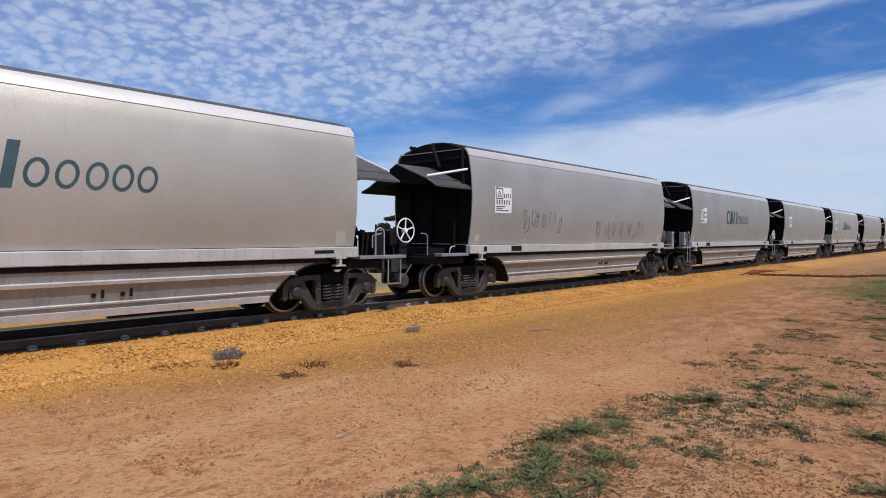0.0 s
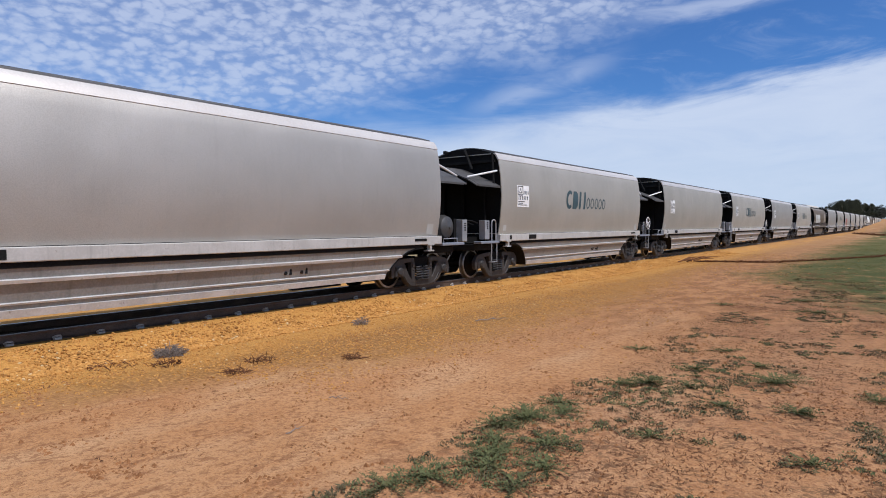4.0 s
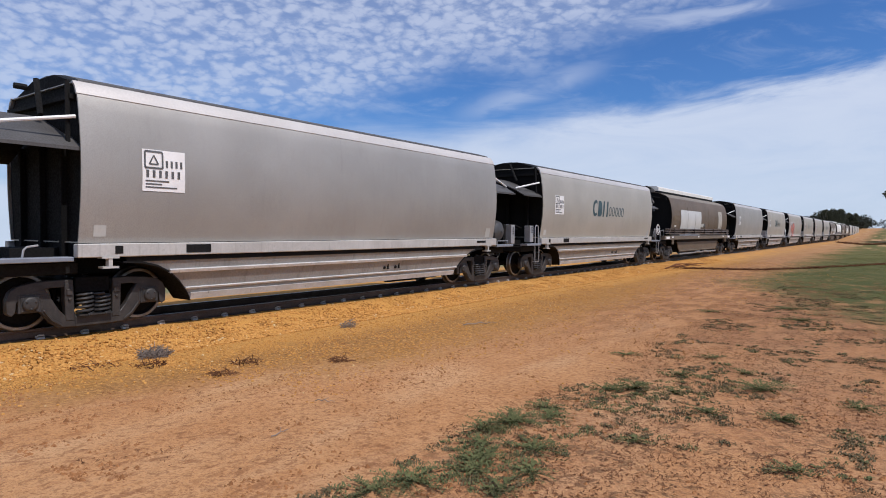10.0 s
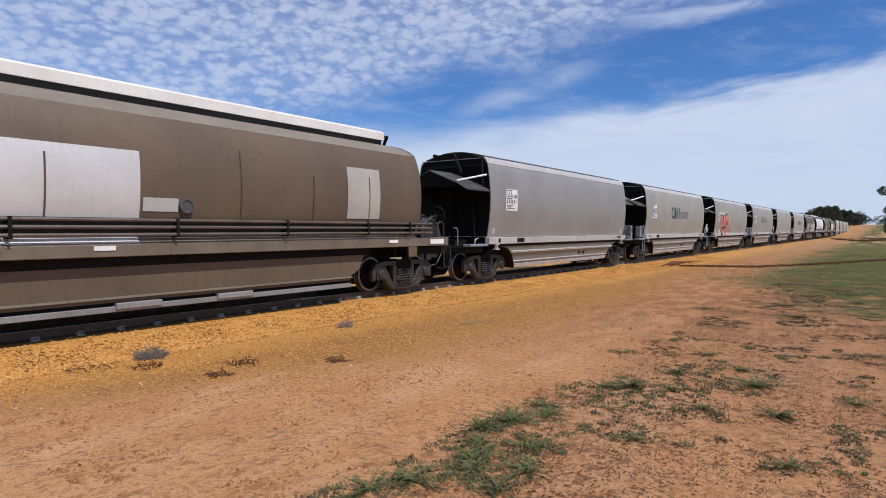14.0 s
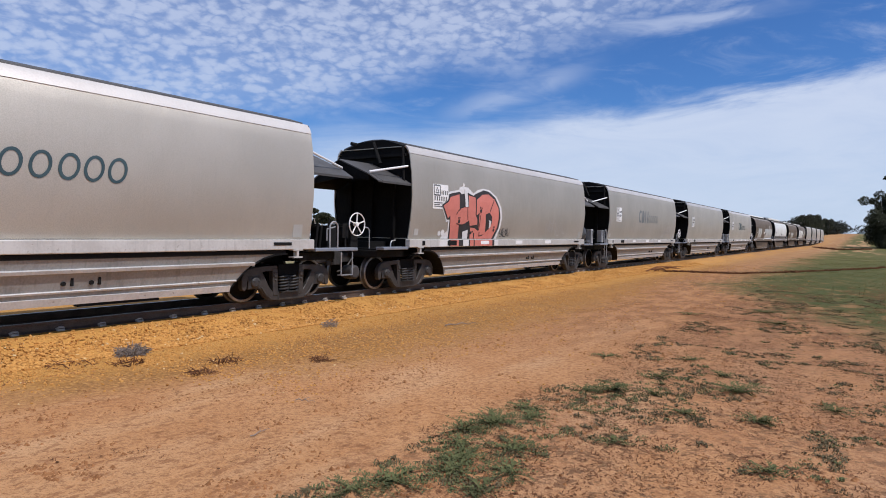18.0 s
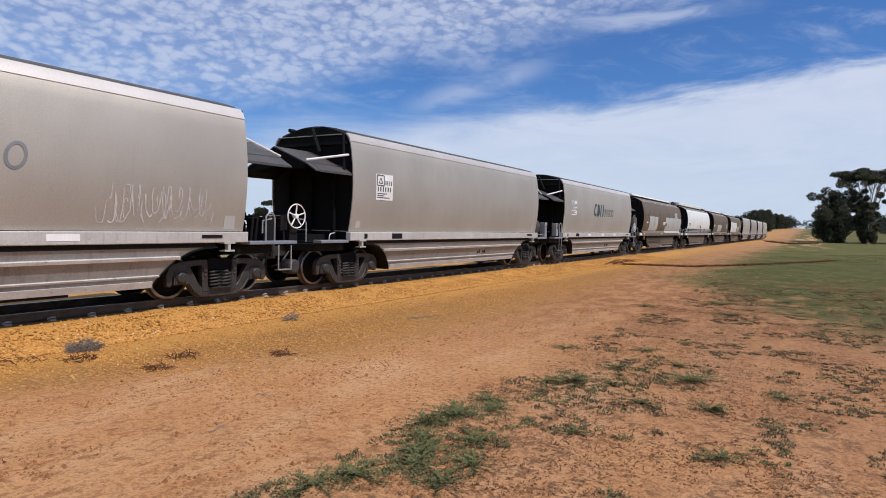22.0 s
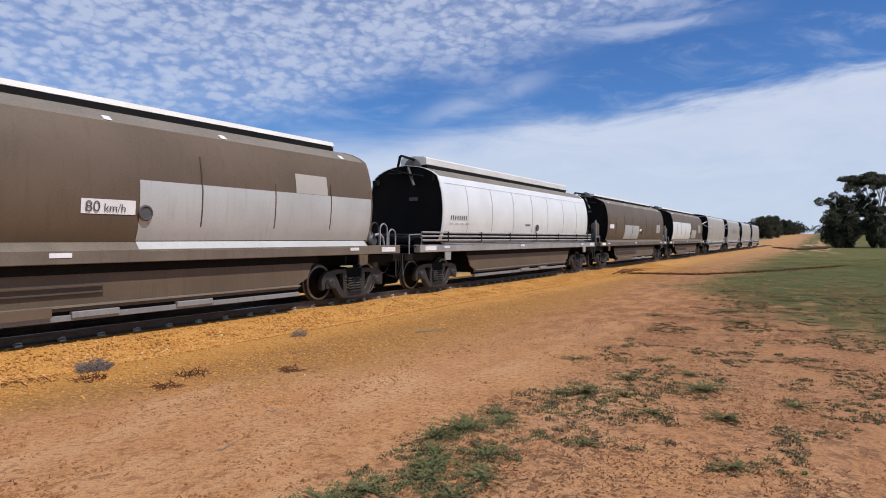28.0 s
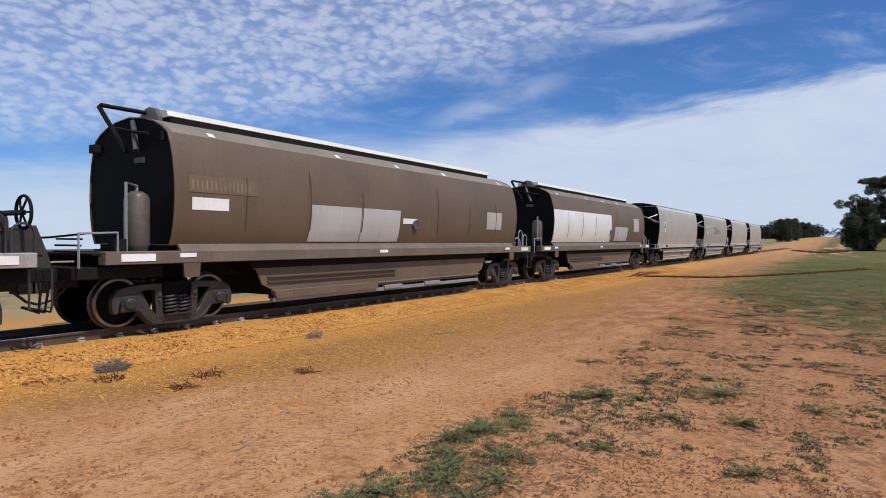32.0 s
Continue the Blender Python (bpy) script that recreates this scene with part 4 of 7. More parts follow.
        outline = arch + [(L - y, z) for y, z in arch[::-1]]

        def lean(z):
            return 1.285 - 0.20 * (1.0 - z) / 0.7
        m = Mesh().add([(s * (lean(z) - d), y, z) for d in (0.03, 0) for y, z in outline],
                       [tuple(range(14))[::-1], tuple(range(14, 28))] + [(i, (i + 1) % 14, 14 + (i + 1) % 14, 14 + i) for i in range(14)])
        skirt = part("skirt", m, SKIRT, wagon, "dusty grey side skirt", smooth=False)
        for z0, z1, d, cut in ((0.775, 0.845, 0.05, 2.93), (0.475, 0.52, 0.03, 3.27)):
            m = Mesh().loft([[(s * (lean(z1) - 0.01), y, z1), (s * (lean(z1) + d), y, z1 - 0.02), (s * (lean(z0) + d), y, z0), (s * (lean(z0) - 0.01), y, z0)] for y in (cut, L - cut)])
            part("skirt_rib", m, SKIRT_LIP, skirt, "pale horizontal rib", smooth=False)
        m = Mesh().loft([[(s * (lean(0.41) - 0.01), y, 0.415), (s * (lean(0.41) + 0.035), y, 0.405), (s * (lean(0.30) + 0.03), y, 0.295), (s * (lean(0.30) - 0.01), y, 0.295)] for y in (3.38, L - 3.38)])
        part("skirt_edge", m, SKIRT_LIP, skirt, "worn pale lower edge", smooth=False)
        # The sill's shadow on the skirt, set in as a dark strip.
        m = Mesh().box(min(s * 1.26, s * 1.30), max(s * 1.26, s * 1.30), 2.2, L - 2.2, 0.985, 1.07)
        part("skirt_top", m, UNDER, skirt, "dark strip for the shadow under the sill")
        for e in (0, 1):
            pts = [(L - y if e else y, z) for y, z in arch]
            m = Mesh().loft([[(s * 0.55, y, z), (s * (lean(z) + 0.015), y, z), (s * (lean(z) + 0.015), y, z - 0.03), (s * 0.55, y, z - 0.03)] for y, z in pts])
            part("wheel_arch", m, UNDER, skirt, "dark curved arch plate")
    m = Mesh().box(-0.95, 0.95, 3.6, L - 3.6, 0.40, 1.06)
    m.box(-0.5, 0.5, 0.9, L - 0.9, 0.78, 1.2)
    m.box(-1.2, 1.2, 1.6, L - 1.6, 1.05, 1.24)
    part("underframe", m, UNDER, wagon, "dark underframe and hopper chutes")
    m = Mesh()
    for y in (5.2, 7.4, 9.6):
        m.loft([[(-0.9, y - 0.75, 0.45), (0.9, y - 0.75, 0.45), (0.9, y + 0.75, 0.45), (-0.9, y + 0.75, 0.45)],
                [(-0.35, y - 0.35, 0.24), (0.35, y - 0.35, 0.24), (0.35, y + 0.35, 0.24), (-0.35, y + 0.35, 0.24)]])
    m.tube([(0.9, 3.4, 0.36), (0.9, L - 3.4, 0.36)], 0.03).box(0.95, 1.09, 8.6, 9.9, 0.25, 0.29)
    part("hopper_chute", m, UNDER, wagon, "dark discharge gates")
    add_bogie(wagon, 1.845), add_bogie(wagon, L - 1.845)
    # small fittings on the camera's side and the other
    small = Mesh().box(1.352, 1.365, L - 2.55, L - 2.10, 1.16, 1.22)
    part("data_plate", small, UNDER, wagon, "small dark plate on the sill")
    m = side_quad(Mesh(), GREY_SIDE, 1.72, 1.90, 1.38, 1.55, 0.006)
    part("sticker", m, PATCH, wagon, "small square sticker")
    m = side_quad(Mesh(), GREY_SIDE, L - 2.0, L - 1.75, 1.32, 1.58, 0.006)
    part("sticker", m, PATCH, wagon, "small square notice")
    m = Mesh().box(1.353, 1.362, 2.0, 2.12, 1.12, 1.24)
    part("shunting_lamp", m, UNDER, wagon)
    for y in (4.96, 7.18, 9.45):
        m = Mesh().box(1.353, 1.36, y, y + 0.48, 1.13, 1.235)
        part("reflector", m, WHITE, wagon, "white reflective strip on the sill")
    for y in (8.35, 8.75):
        part("gate_pin", Mesh().turned([(1.15, 0.035), (1.20, 0.035), (1.20, 0)], 10, centre=(0, y, 0.62)), UNDER, wagon, "dark round gate pin")
        part("gate_latch", Mesh().box(1.16, 1.20, y + 0.1, y + 0.14, 0.58, 0.70), UNDER, wagon, "dark gate latch on the skirt")
    # label panel with a framed mark and rows of bars
    plate = side_quad(Mesh(), GREY_SIDE, 2.42, 3.14, 2.10, 2.76, 0.008)
    plate = part("label_panel", plate, DECAL, wagon, "white lettering panel with a framed triangle")
    m = Mesh()
    box = [(2.46, 2.47), (2.46, 2.73), (2.75, 2.73), (2.75, 2.47)]
    side_stroke(m, GREY_SIDE, box + box[:1], 0.028, 0.015)
    tri = [(2.53, 2.53), (2.605, 2.67), (2.68, 2.53)]
    side_stroke(m, GREY_SIDE, tri + tri[:1], 0.022, 0.015)
    for k in range(4):
        side_quad(m, GREY_SIDE, 2.805 + 0.083 * k, 2.84 + 0.083 * k, 2.49, 2.60, 0.015)
    for k in range(6):
        side_quad(m, GREY_SIDE, 2.48 + 0.105 * k, 2.522 + 0.105 * k, 2.32, 2.435, 0.015)
    for k, (a, b) in enumerate(((2.47, 2.86), (2.47, 2.74), (2.47, 3.0))):
        side_quad(m, GREY_SIDE, a, b, 2.255 - 0.05 * k, 2.275 - 0.05 * k, 0.015)
    part("marking", m, INK, plate, "faded black bars in rows")
    m = Mesh().box(1.353, 1.364, 3.17, 3.63, 1.11, 1.245)
    part("number_plate", m, UNDER, wagon, "dark plate on the sill")
    if even:
        fit_even_ends(wagon, L)
    else:
        fit_odd_ends(wagon, L)
    return wagon


def hoop(x, y, z0, z1, w, r=0.018):
    pts = [(x, y - w / 2, z0), (x, y - w / 2, z1 - w / 2)]
    pts += [(x, y - w / 2 * math.cos(t), z1 - w / 2 + w / 2 * math.sin(t)) for t in [math.pi * k / 8 for k in range(1, 8)]]
    return pts + [(x, y + w / 2, z1 - w / 2), (x, y + w / 2, z0)]


def fit_even_ends(w, L):
    # near end: cabinet, hoop handrail and ladder
    m = Mesh().box(1.08, 1.30, 0.74, 0.97, 1.14, 1.68)
    cab = part("control_box", m, RAILING, w, "pale grey control box", bevel=0.012)
    m = Mesh()
    for k in range(4):
        m.box(1.30, 1.312, 0.83, 0.88, 1.44 + 0.055 * k, 1.475 + 0.055 * k)
    part("lamp", m, UNDER, cab)
    part("hand_hoop", Mesh().tube(hoop(1.33, 1.14, 1.05, 1.70, 0.22), 0.018), RAILING, w, "pale hoop handrail")
    m = Mesh().tube([(1.33, 1.02, 1.05), (1.33, 1.02, 0.48), (1.33, 1.30, 0.48), (1.33, 1.30, 1.05)], 0.016, 6).box(1.22, 1.34, 1.02, 1.30, 0.47, 0.49)
    part("step", m, RAILING, w, "pale hanging footstep")
    # far end: hand brake wheel, hoops, brake gear
    L = L + LONG_GAP
    y = L - 0.36
    m = Mesh().ring((1.22, y, 1.62), 0.26, 0.014, "x", 28)
    for k in range(5):
        t = 2 * math.pi * k / 5 + 0.3
        m.tube([(1.20, y, 1.62), (1.22, y + 0.26 * math.cos(t), 1.62 + 0.26 * math.sin(t))], 0.016, 6)
    m.turned([(1.14, 0.05), (1.24, 0.05), (1.24, 0)], 12, centre=(0, y, 1.62))
    part("brake_wheel", m, WHITE, w, "white spoked hand brake wheel")
    m = Mesh().box(1.04, 1.14, y - 0.12, y + 0.12, 1.05, 1.50).tube([(1.09, y, 1.62), (0.8, y, 1.62)], 0.03).box(0.85, 1.1, y - 0.35, y - 0.15, 1.3, 1.62)
    m.tube([(1.1, y - 0.25, 1.05), (1.05, y - 0.22, 1.4), (0.9, y - 0.1, 1.55)], 0.025).box(0.5, 0.95, y - 0.1, y + 0.3, 1.05, 1.35)
    part("brake_stand", m, UNDER, w, "dark hand brake stand", bevel=0.008)
    part("hand_hoop", Mesh().tube(hoop(1.33, L - 1.22, 1.05, 1.66, 0.24), 0.018), RAILING, w, "pale hoop handrail")
    m = Mesh().tube([(1.30, L - 1.40, 1.25), (1.30, L - 1.40, 1.50), (1.30, L - 1.15, 1.55)], 0.016, 6)
    part("grab_rail", m, RAILING, w, "thin pale grab rail")
    m = Mesh().tube([(0.4, L - 0.42, 1.62), (0.4, L - 0.05, 1.62), (0.4, L - 0.02, 1.05)], 0.016, 6)
    part("grab_rail", m, RAILING, w, "thin pale grab rail")
    m = Mesh()
    for k in range(3):
        m.tube([(0.9, L - 1.35 + 0.12 * k, 1.05), (0.95, L - 1.33 + 0.12 * k, 1.6 - 0.05 * k), (0.3, L - 1.2, 1.55)], 0.03, 6)
    m.box(0.55, 1.05, L - 1.15, L - 0.85, 1.05, 1.58).tube([(-1.1, L - 0.7, 1.55), (1.1, L - 0.7, 1.55)], 0.022, 6).tube([(-1.1, L - 0.7, 1.40), (1.1, L - 0.7, 1.40)], 0.018, 6)
    part("brake_gear", m, UNDER, w, "dark pipes and brake valves", bevel=0.006)
    rnd = random.Random(5)
    for k in range(6):
        x, y = rnd.uniform(-0.9, 1.15), L - rnd.uniform(0.5, 1.35)
        m = Mesh().tube([(x, y, 1.04), (x + 0.03, y + 0.04, 1.5 + 0.25 * rnd.random()), (x - 0.1, y + 0.25, 1.45), (x - 0.12, y + 0.3, 0.75)], 0.022, 6)
        part("air_hose", m, UNDER, w, "black looping air hose")
    m = Mesh().tube([(1.33, L - 0.98, 1.0), (1.33, L - 0.98, 0.48), (1.33, L - 0.62, 0.48), (1.33, L - 0.62, 1.0)], 0.016, 6).box(1.22, 1.34, L - 0.98, L - 0.62, 0.47, 0.49)
    part("step", m, RAILING, w, "pale hanging footstep")
    m = Mesh().turned([(0.95, 0.16), (1.22, 0.16), (1.25, 0.12), (1.25, 0)], 20, centre=(0, L - 0.42, 0.52))
    part("brake_cylinder", m, IRON, w, "round brake cylinder below the platform")


def fit_odd_ends(w, L):
    # near end: low grab handle and a bent rail
    m = Mesh().tube([(1.28, 0.78, 1.08), (1.28, 0.80, 1.2), (1.28, 0.84, 1.24), (1.28, 0.98, 1.26)], 0.015, 6)
    part("grab_rail", m, RAILING, w, "thin pale grab rail")
    m = Mesh().tube([(1.0, 0.10, 1.56), (1.0, 0.26, 1.55), (1.0, 0.32, 1.48), (1.0, 0.32, 1.05)], 0.015, 6)
    part("grab_rail", m, RAILING, w, "thin pale grab rail")
    # far end: air tank on the deck, cabinet and pipes
    y = L - 0.85
    m = Mesh().turned([(-0.75, 0), (-0.75, 0.16), (-0.68, 0.27), (-0.55, 0.325), (0.95, 0.325), (1.06, 0.28), (1.13, 0.18), (1.15, 0)], 28, centre=(0, y, 1.50))
    m.turned([(1.14, 0.03), (1.17, 0.03), (1.17, 0)], 8, centre=(0, y, 1.48))
    part("air_tank", m, TANK, w, "grey air tank lying across the deck")
    for x in (-0.4, 0.6):
        part("tank_saddle", Mesh().box(x, x + 0.1, y - 0.24, y + 0.24, 1.04, 1.24), UNDER, w)
    m = Mesh().box(1.0, 1.22, L - 0.36, L - 0.14, 1.10, 1.70)
    cab = part("control_box", m, RAILING, w, "pale grey control box", bevel=0.012)
    m = Mesh().box(0.8, 0.995, L - 0.46, L - 0.14, 1.06, 1.72)
    for k in range(4):
        m.box(1.22, 1.232, L - 0.275, L - 0.225, 1.40 + 0.06 * k, 1.435 + 0.06 * k)
    part("box_back", m, UNDER, cab)
    m = Mesh()
    for k in range(4):
        m.tube([(0.85 - 0.2 * k, L - 0.6, 1.42 + 0.05 * k), (0.8 - 0.2 * k, L - 0.25, 1.60 + 0.02 * k), (0.7 - 0.2 * k, L + 0.05, 1.62), (0.5 - 0.1 * k, L - 0.1, 1.1)], 0.02, 6)
    part("brake_hoses", m, UNDER, w, "black looping brake hoses")
    for k in range(4):
        x, z = 0.95 - 0.16 * k, 1.62 - 0.045 * k
        m = Mesh().tube([(x, L - 0.30, z), (x, L + 0.05, z + 0.06), (x - 0.02, L + 0.50, z + 0.05), (x - 0.05, L + 0.85, z - 0.02)], 0.022, 6)
        part("long_hose", m, UNDER, w, "black air hose bridging the gap")
    part("hose_post", Mesh().box(0.35, 0.43, L + 0.24, L + 0.32, 1.05, 1.74), UNDER, w, "dark post that carries the hoses")
    rnd = random.Random(6)
    for k in range(6):
        x, y = rnd.uniform(-0.8, 1.0), L - rnd.uniform(0.15, 0.6)
        m = Mesh().tube([(x, y, 1.04), (x + 0.04, y + 0.02, 1.5 + 0.2 * rnd.random()), (x - 0.1, y + 0.22, 1.35), (x - 0.05, y + 0.3, 0.7)], 0.024, 6)
        part("air_hose", m, UNDER, w, "black looping air hose")
    part("drain_valve", Mesh().box(0.5, 1.1, L - 1.35, L - 1.15, 1.05, 1.45).tube([(1.0, L - 1.3, 1.45), (0.8, L - 1.1, 1.7), (0.3, L - 0.9, 1.6)], 0.03, 6), UNDER, w, "dark valve and pipe beside the tank", bevel=0.006)
    m = Mesh().tube([(1.28, L - 1.3, 1.08), (1.28, L - 1.3, 1.2), (1.28, L - 0.7, 1.2), (1.28, L - 0.7, 1.08)], 0.014, 6)
    part("grab_rail", m, RAILING, w, "thin pale grab rail")


def add_emblem(w, mat, label):
    """The maker's mark as plain shapes: a crescent, a block and two slanted bars, then five small slanted rings."""
    z0, z1 = 2.11, 2.735
    turn = [math.radians(50 + 260 * k / 24) for k in range(25)]
    crescent = [(6.05 + 0.265 * math.cos(t) + 0.04 * math.sin(t), 2.43 + 0.325 * math.sin(t)) for t in turn]
    crescent += [(6.08 + 0.165 * math.cos(t) + 0.025 * math.sin(t), 2.43 + 0.205 * math.sin(t)) for t in turn[::-1]]
    shapes = [[crescent],
              [[(6.26, z0), (6.37, z1), (6.61, z1), (6.72, z1 - 0.10), (6.74, 2.46), (6.69, z0 + 0.10), (6.56, z0)]]]
    shapes += [[[(y, z0), (y + 0.11, z1), (y + 0.26, z1), (y + 0.15, z0)]] for y in (6.78, 7.17)]
    for shape in shapes:
        part("emblem", side_fill(Mesh(), GREY_SIDE, shape, 0.008, 0.02), mat, w, label)
    for y in (7.60, 7.97, 8.35, 8.70, 9.05):
        shape = [oval(y, 2.335, 0.150, 0.20, 20, 0.14), oval(y, 2.335, 0.102, 0.152, 20, 0.14)]
        part("emblem", side_fill(Mesh(), GREY_SIDE, shape, 0.008, 0.02), mat, w, label)


def add_graffiti(w):
    """Two bold salmon letters with white halo and black edges, sprayed across the near half of the flank and over the sill."""
    def fill(name, loops, proud, mat, label, m=None):
        part(name, side_fill(m or Mesh(), GREY_SIDE, loops, proud, 0.02), mat, w, label)

    def sill(name, spans, proud, mat, label):
        m = Mesh()
        for y0, y1 in spans:
            m.box(1.345, 1.3555 + proud, y0, y1, 1.085, 1.262)
        part(name, m, mat, w, label)

    base = 1.295
    halo = [(2.92, base), (3.07, 1.42), (3.19, 1.49), (3.24, 1.52), (3.21, 1.78), (3.11, 1.75), (3.05, 1.87), (2.80, 2.22), (3.10, 2.38), (3.12, 2.53), (3.22, 2.60), (3.67, 2.67), (3.71, 2.74), (3.89, 2.79),
            (4.17, 2.77), (4.32, 2.68), (4.46, 2.62), (4.69, 2.73), (5.04, 2.80), (5.40, 2.77), (5.83, 2.59), (6.14, 2.27), (6.23, 1.96), (6.19, 1.65), (6.03, base)]
    m = Mesh()
    for y, z, r in ((2.85, 1.44, 0.07), (3.01, 1.46, 0.085), (3.94, 2.83, 0.05)):
        side_fill(m, GREY_SIDE, [oval(y, z, r, r, 14)], 0.009, 0.02)
    fill("graffiti_halo", [halo], 0.008, SPRAY_WHITE, "white spray-paint halo", m)
    sill("graffiti_halo", [(2.78, 3.24), (5.77, 6.02)], 0.002, SPRAY_WHITE, "white spray paint on the sill")
    edge = [(3.31, base), (3.27, 1.82), (3.13, 1.82), (3.02, 1.97), (2.84, 2.21), (3.12, 2.35), (3.18, 2.53), (3.69, 2.62), (3.82, 2.56), (4.16, 2.62), (4.44, 2.55), (4.60, 2.62), (5.04, 2.75), (5.35, 2.72),
            (5.74, 2.56), (6.02, 2.25), (6.12, 1.96), (6.08, 1.64), (5.88, base)]
    fill("graffiti_edge", [edge], 0.012, SPRAY_BLACK, "black spray-paint edging")
    sill("graffiti_edge", [(3.24, 5.77)], 0.003, SPRAY_BLACK, "black spray paint on the sill")
    first = [(3.39, base), (3.28, 1.94), (3.17, 1.86), (2.91, 2.20), (3.15, 2.31), (3.24, 2.45), (3.69, 2.55), (3.72, 2.13), (3.95, 2.19), (4.21, 2.20), (4.18, 2.55), (4.56, 2.50), (4.61, 1.99), (4.72, 1.89), (4.77, 1.68),
             (4.36, 1.66), (4.28, 1.83), (4.04, 1.72), (3.76, 1.70), (3.81, base)]
    fill("graffiti_letter", [first], 0.016, SALMON, "salmon sprayed letter H")
    second = [(4.45, base), (4.39, 1.62), (4.63, 1.61), (4.87, 1.52), (4.82, 2.06), (4.66, 1.99), (4.63, 2.44), (4.95, 2.61), (5.31, 2.64), (5.66, 2.51), (5.94, 2.25), (6.01, 1.95), (5.97, 1.64), (5.73, base), (4.69, base), (4.67, 1.47), (4.61, 1.47), (4.63, base)]
    hole = [(5.19, 2.03), (5.41, 2.09), (5.59, 1.97), (5.61, 1.78), (5.47, 1.59), (5.28, 1.49)]
    fill("graffiti_letter", [second, hole], 0.016, SALMON, "salmon sprayed letter D")
    sill("graffiti_letter", [(3.32, 3.74), (4.34, 4.54), (4.60, 5.64)], 0.004, SALMON, "salmon spray paint on the sill")
    m = Mesh()
    for line in (((3.58, 1.98), (3.66, 2.08), (3.76, 2.14)), ((4.14, 2.18), (4.20, 1.84)), ((3.62, 1.72), (3.91, 1.68)), ((5.43, 2.11), (5.64, 2.48)), ((4.93, 1.50), (4.95, 1.37), (5.16, 1.41)), ((4.88, 1.55), (4.90, 2.02)), ((4.40, 1.66), (4.76, 1.70))):
        side_stroke(m, GREY_SIDE, line, 0.03, 0.020)
    for y, z, r in ((3.75, 1.79, 0.06), (3.69, 1.88, 0.025), (3.77, 1.89, 0.03), (4.89, 2.12, 0.06), (4.86, 2.22, 0.03), (4.94, 2.20, 0.03), (5.77, 1.56, 0.055), (5.74, 1.65, 0.025), (5.81, 1.66, 0.025), (4.46, 1.47, 0.05), (4.55, 1.50, 0.025)):
        side_fill(m, GREY_SIDE, [oval(y, z, r, r, 12)], 0.0205, 0.02)
    part("graffiti_detail", m, SPRAY_BLACK, w, "black sprayed lines and dots")
    shine = [[(5.43, 1.86), (5.56, 1.83), (5.56, 1.67), (5.46, 1.60)], [(3.94, 2.73), (4.11, 2.62), (4.17, 2.22), (4.02, 2.20)], [(3.99, 1.49), (4.27, 1.56), (4.31, base), (4.04, base)]]
    fill("graffiti_shine", shine, 0.0215, SPRAY_WHITE, "white sprayed fill")
    sill("graffiti_shine", [(3.97, 4.27)], 0.005, SPRAY_WHITE, "white spray paint on the sill")
    add_scrawl(w, SCRATCH, 6.15, 6.75, 1.36, 1.62, 14, 12, "smudged dark scrawl")


def add_scrawl(w, mat, y0, y1, z0, z1, count, seed, label):
    """A row of thin looping strokes, none of them a letter."""
    rnd = random.Random(seed)
    m = Mesh()
    for k in range(count):
        y, z = y0 + (y1 - y0) * (k + rnd.random()) / count, rnd.uniform(z0 + 0.25 * (z1 - z0), z1 - 0.25 * (z1 - z0))
        high, wide = rnd.uniform(0.3, 0.55) * (z1 - z0), rnd.uniform(0.03, 0.10)
        start, turns = rnd.uniform(0, 6), rnd.uniform(2.0, 7.0)
        pts = []
        for j in range(9):
            t = start + turns * j / 8
            pts.append((y + wide * math.cos(t) + 0.10 * j / 8, min(z1, max(z0, z + high * math.sin(t * rnd.uniform(0.94, 1.06))))))
        side_stroke(m, GREY_SIDE, pts, rnd.uniform(0.010, 0.022), 0.006)
    tagged(part("scrawl", m, mat, w, label), kind="stuff")


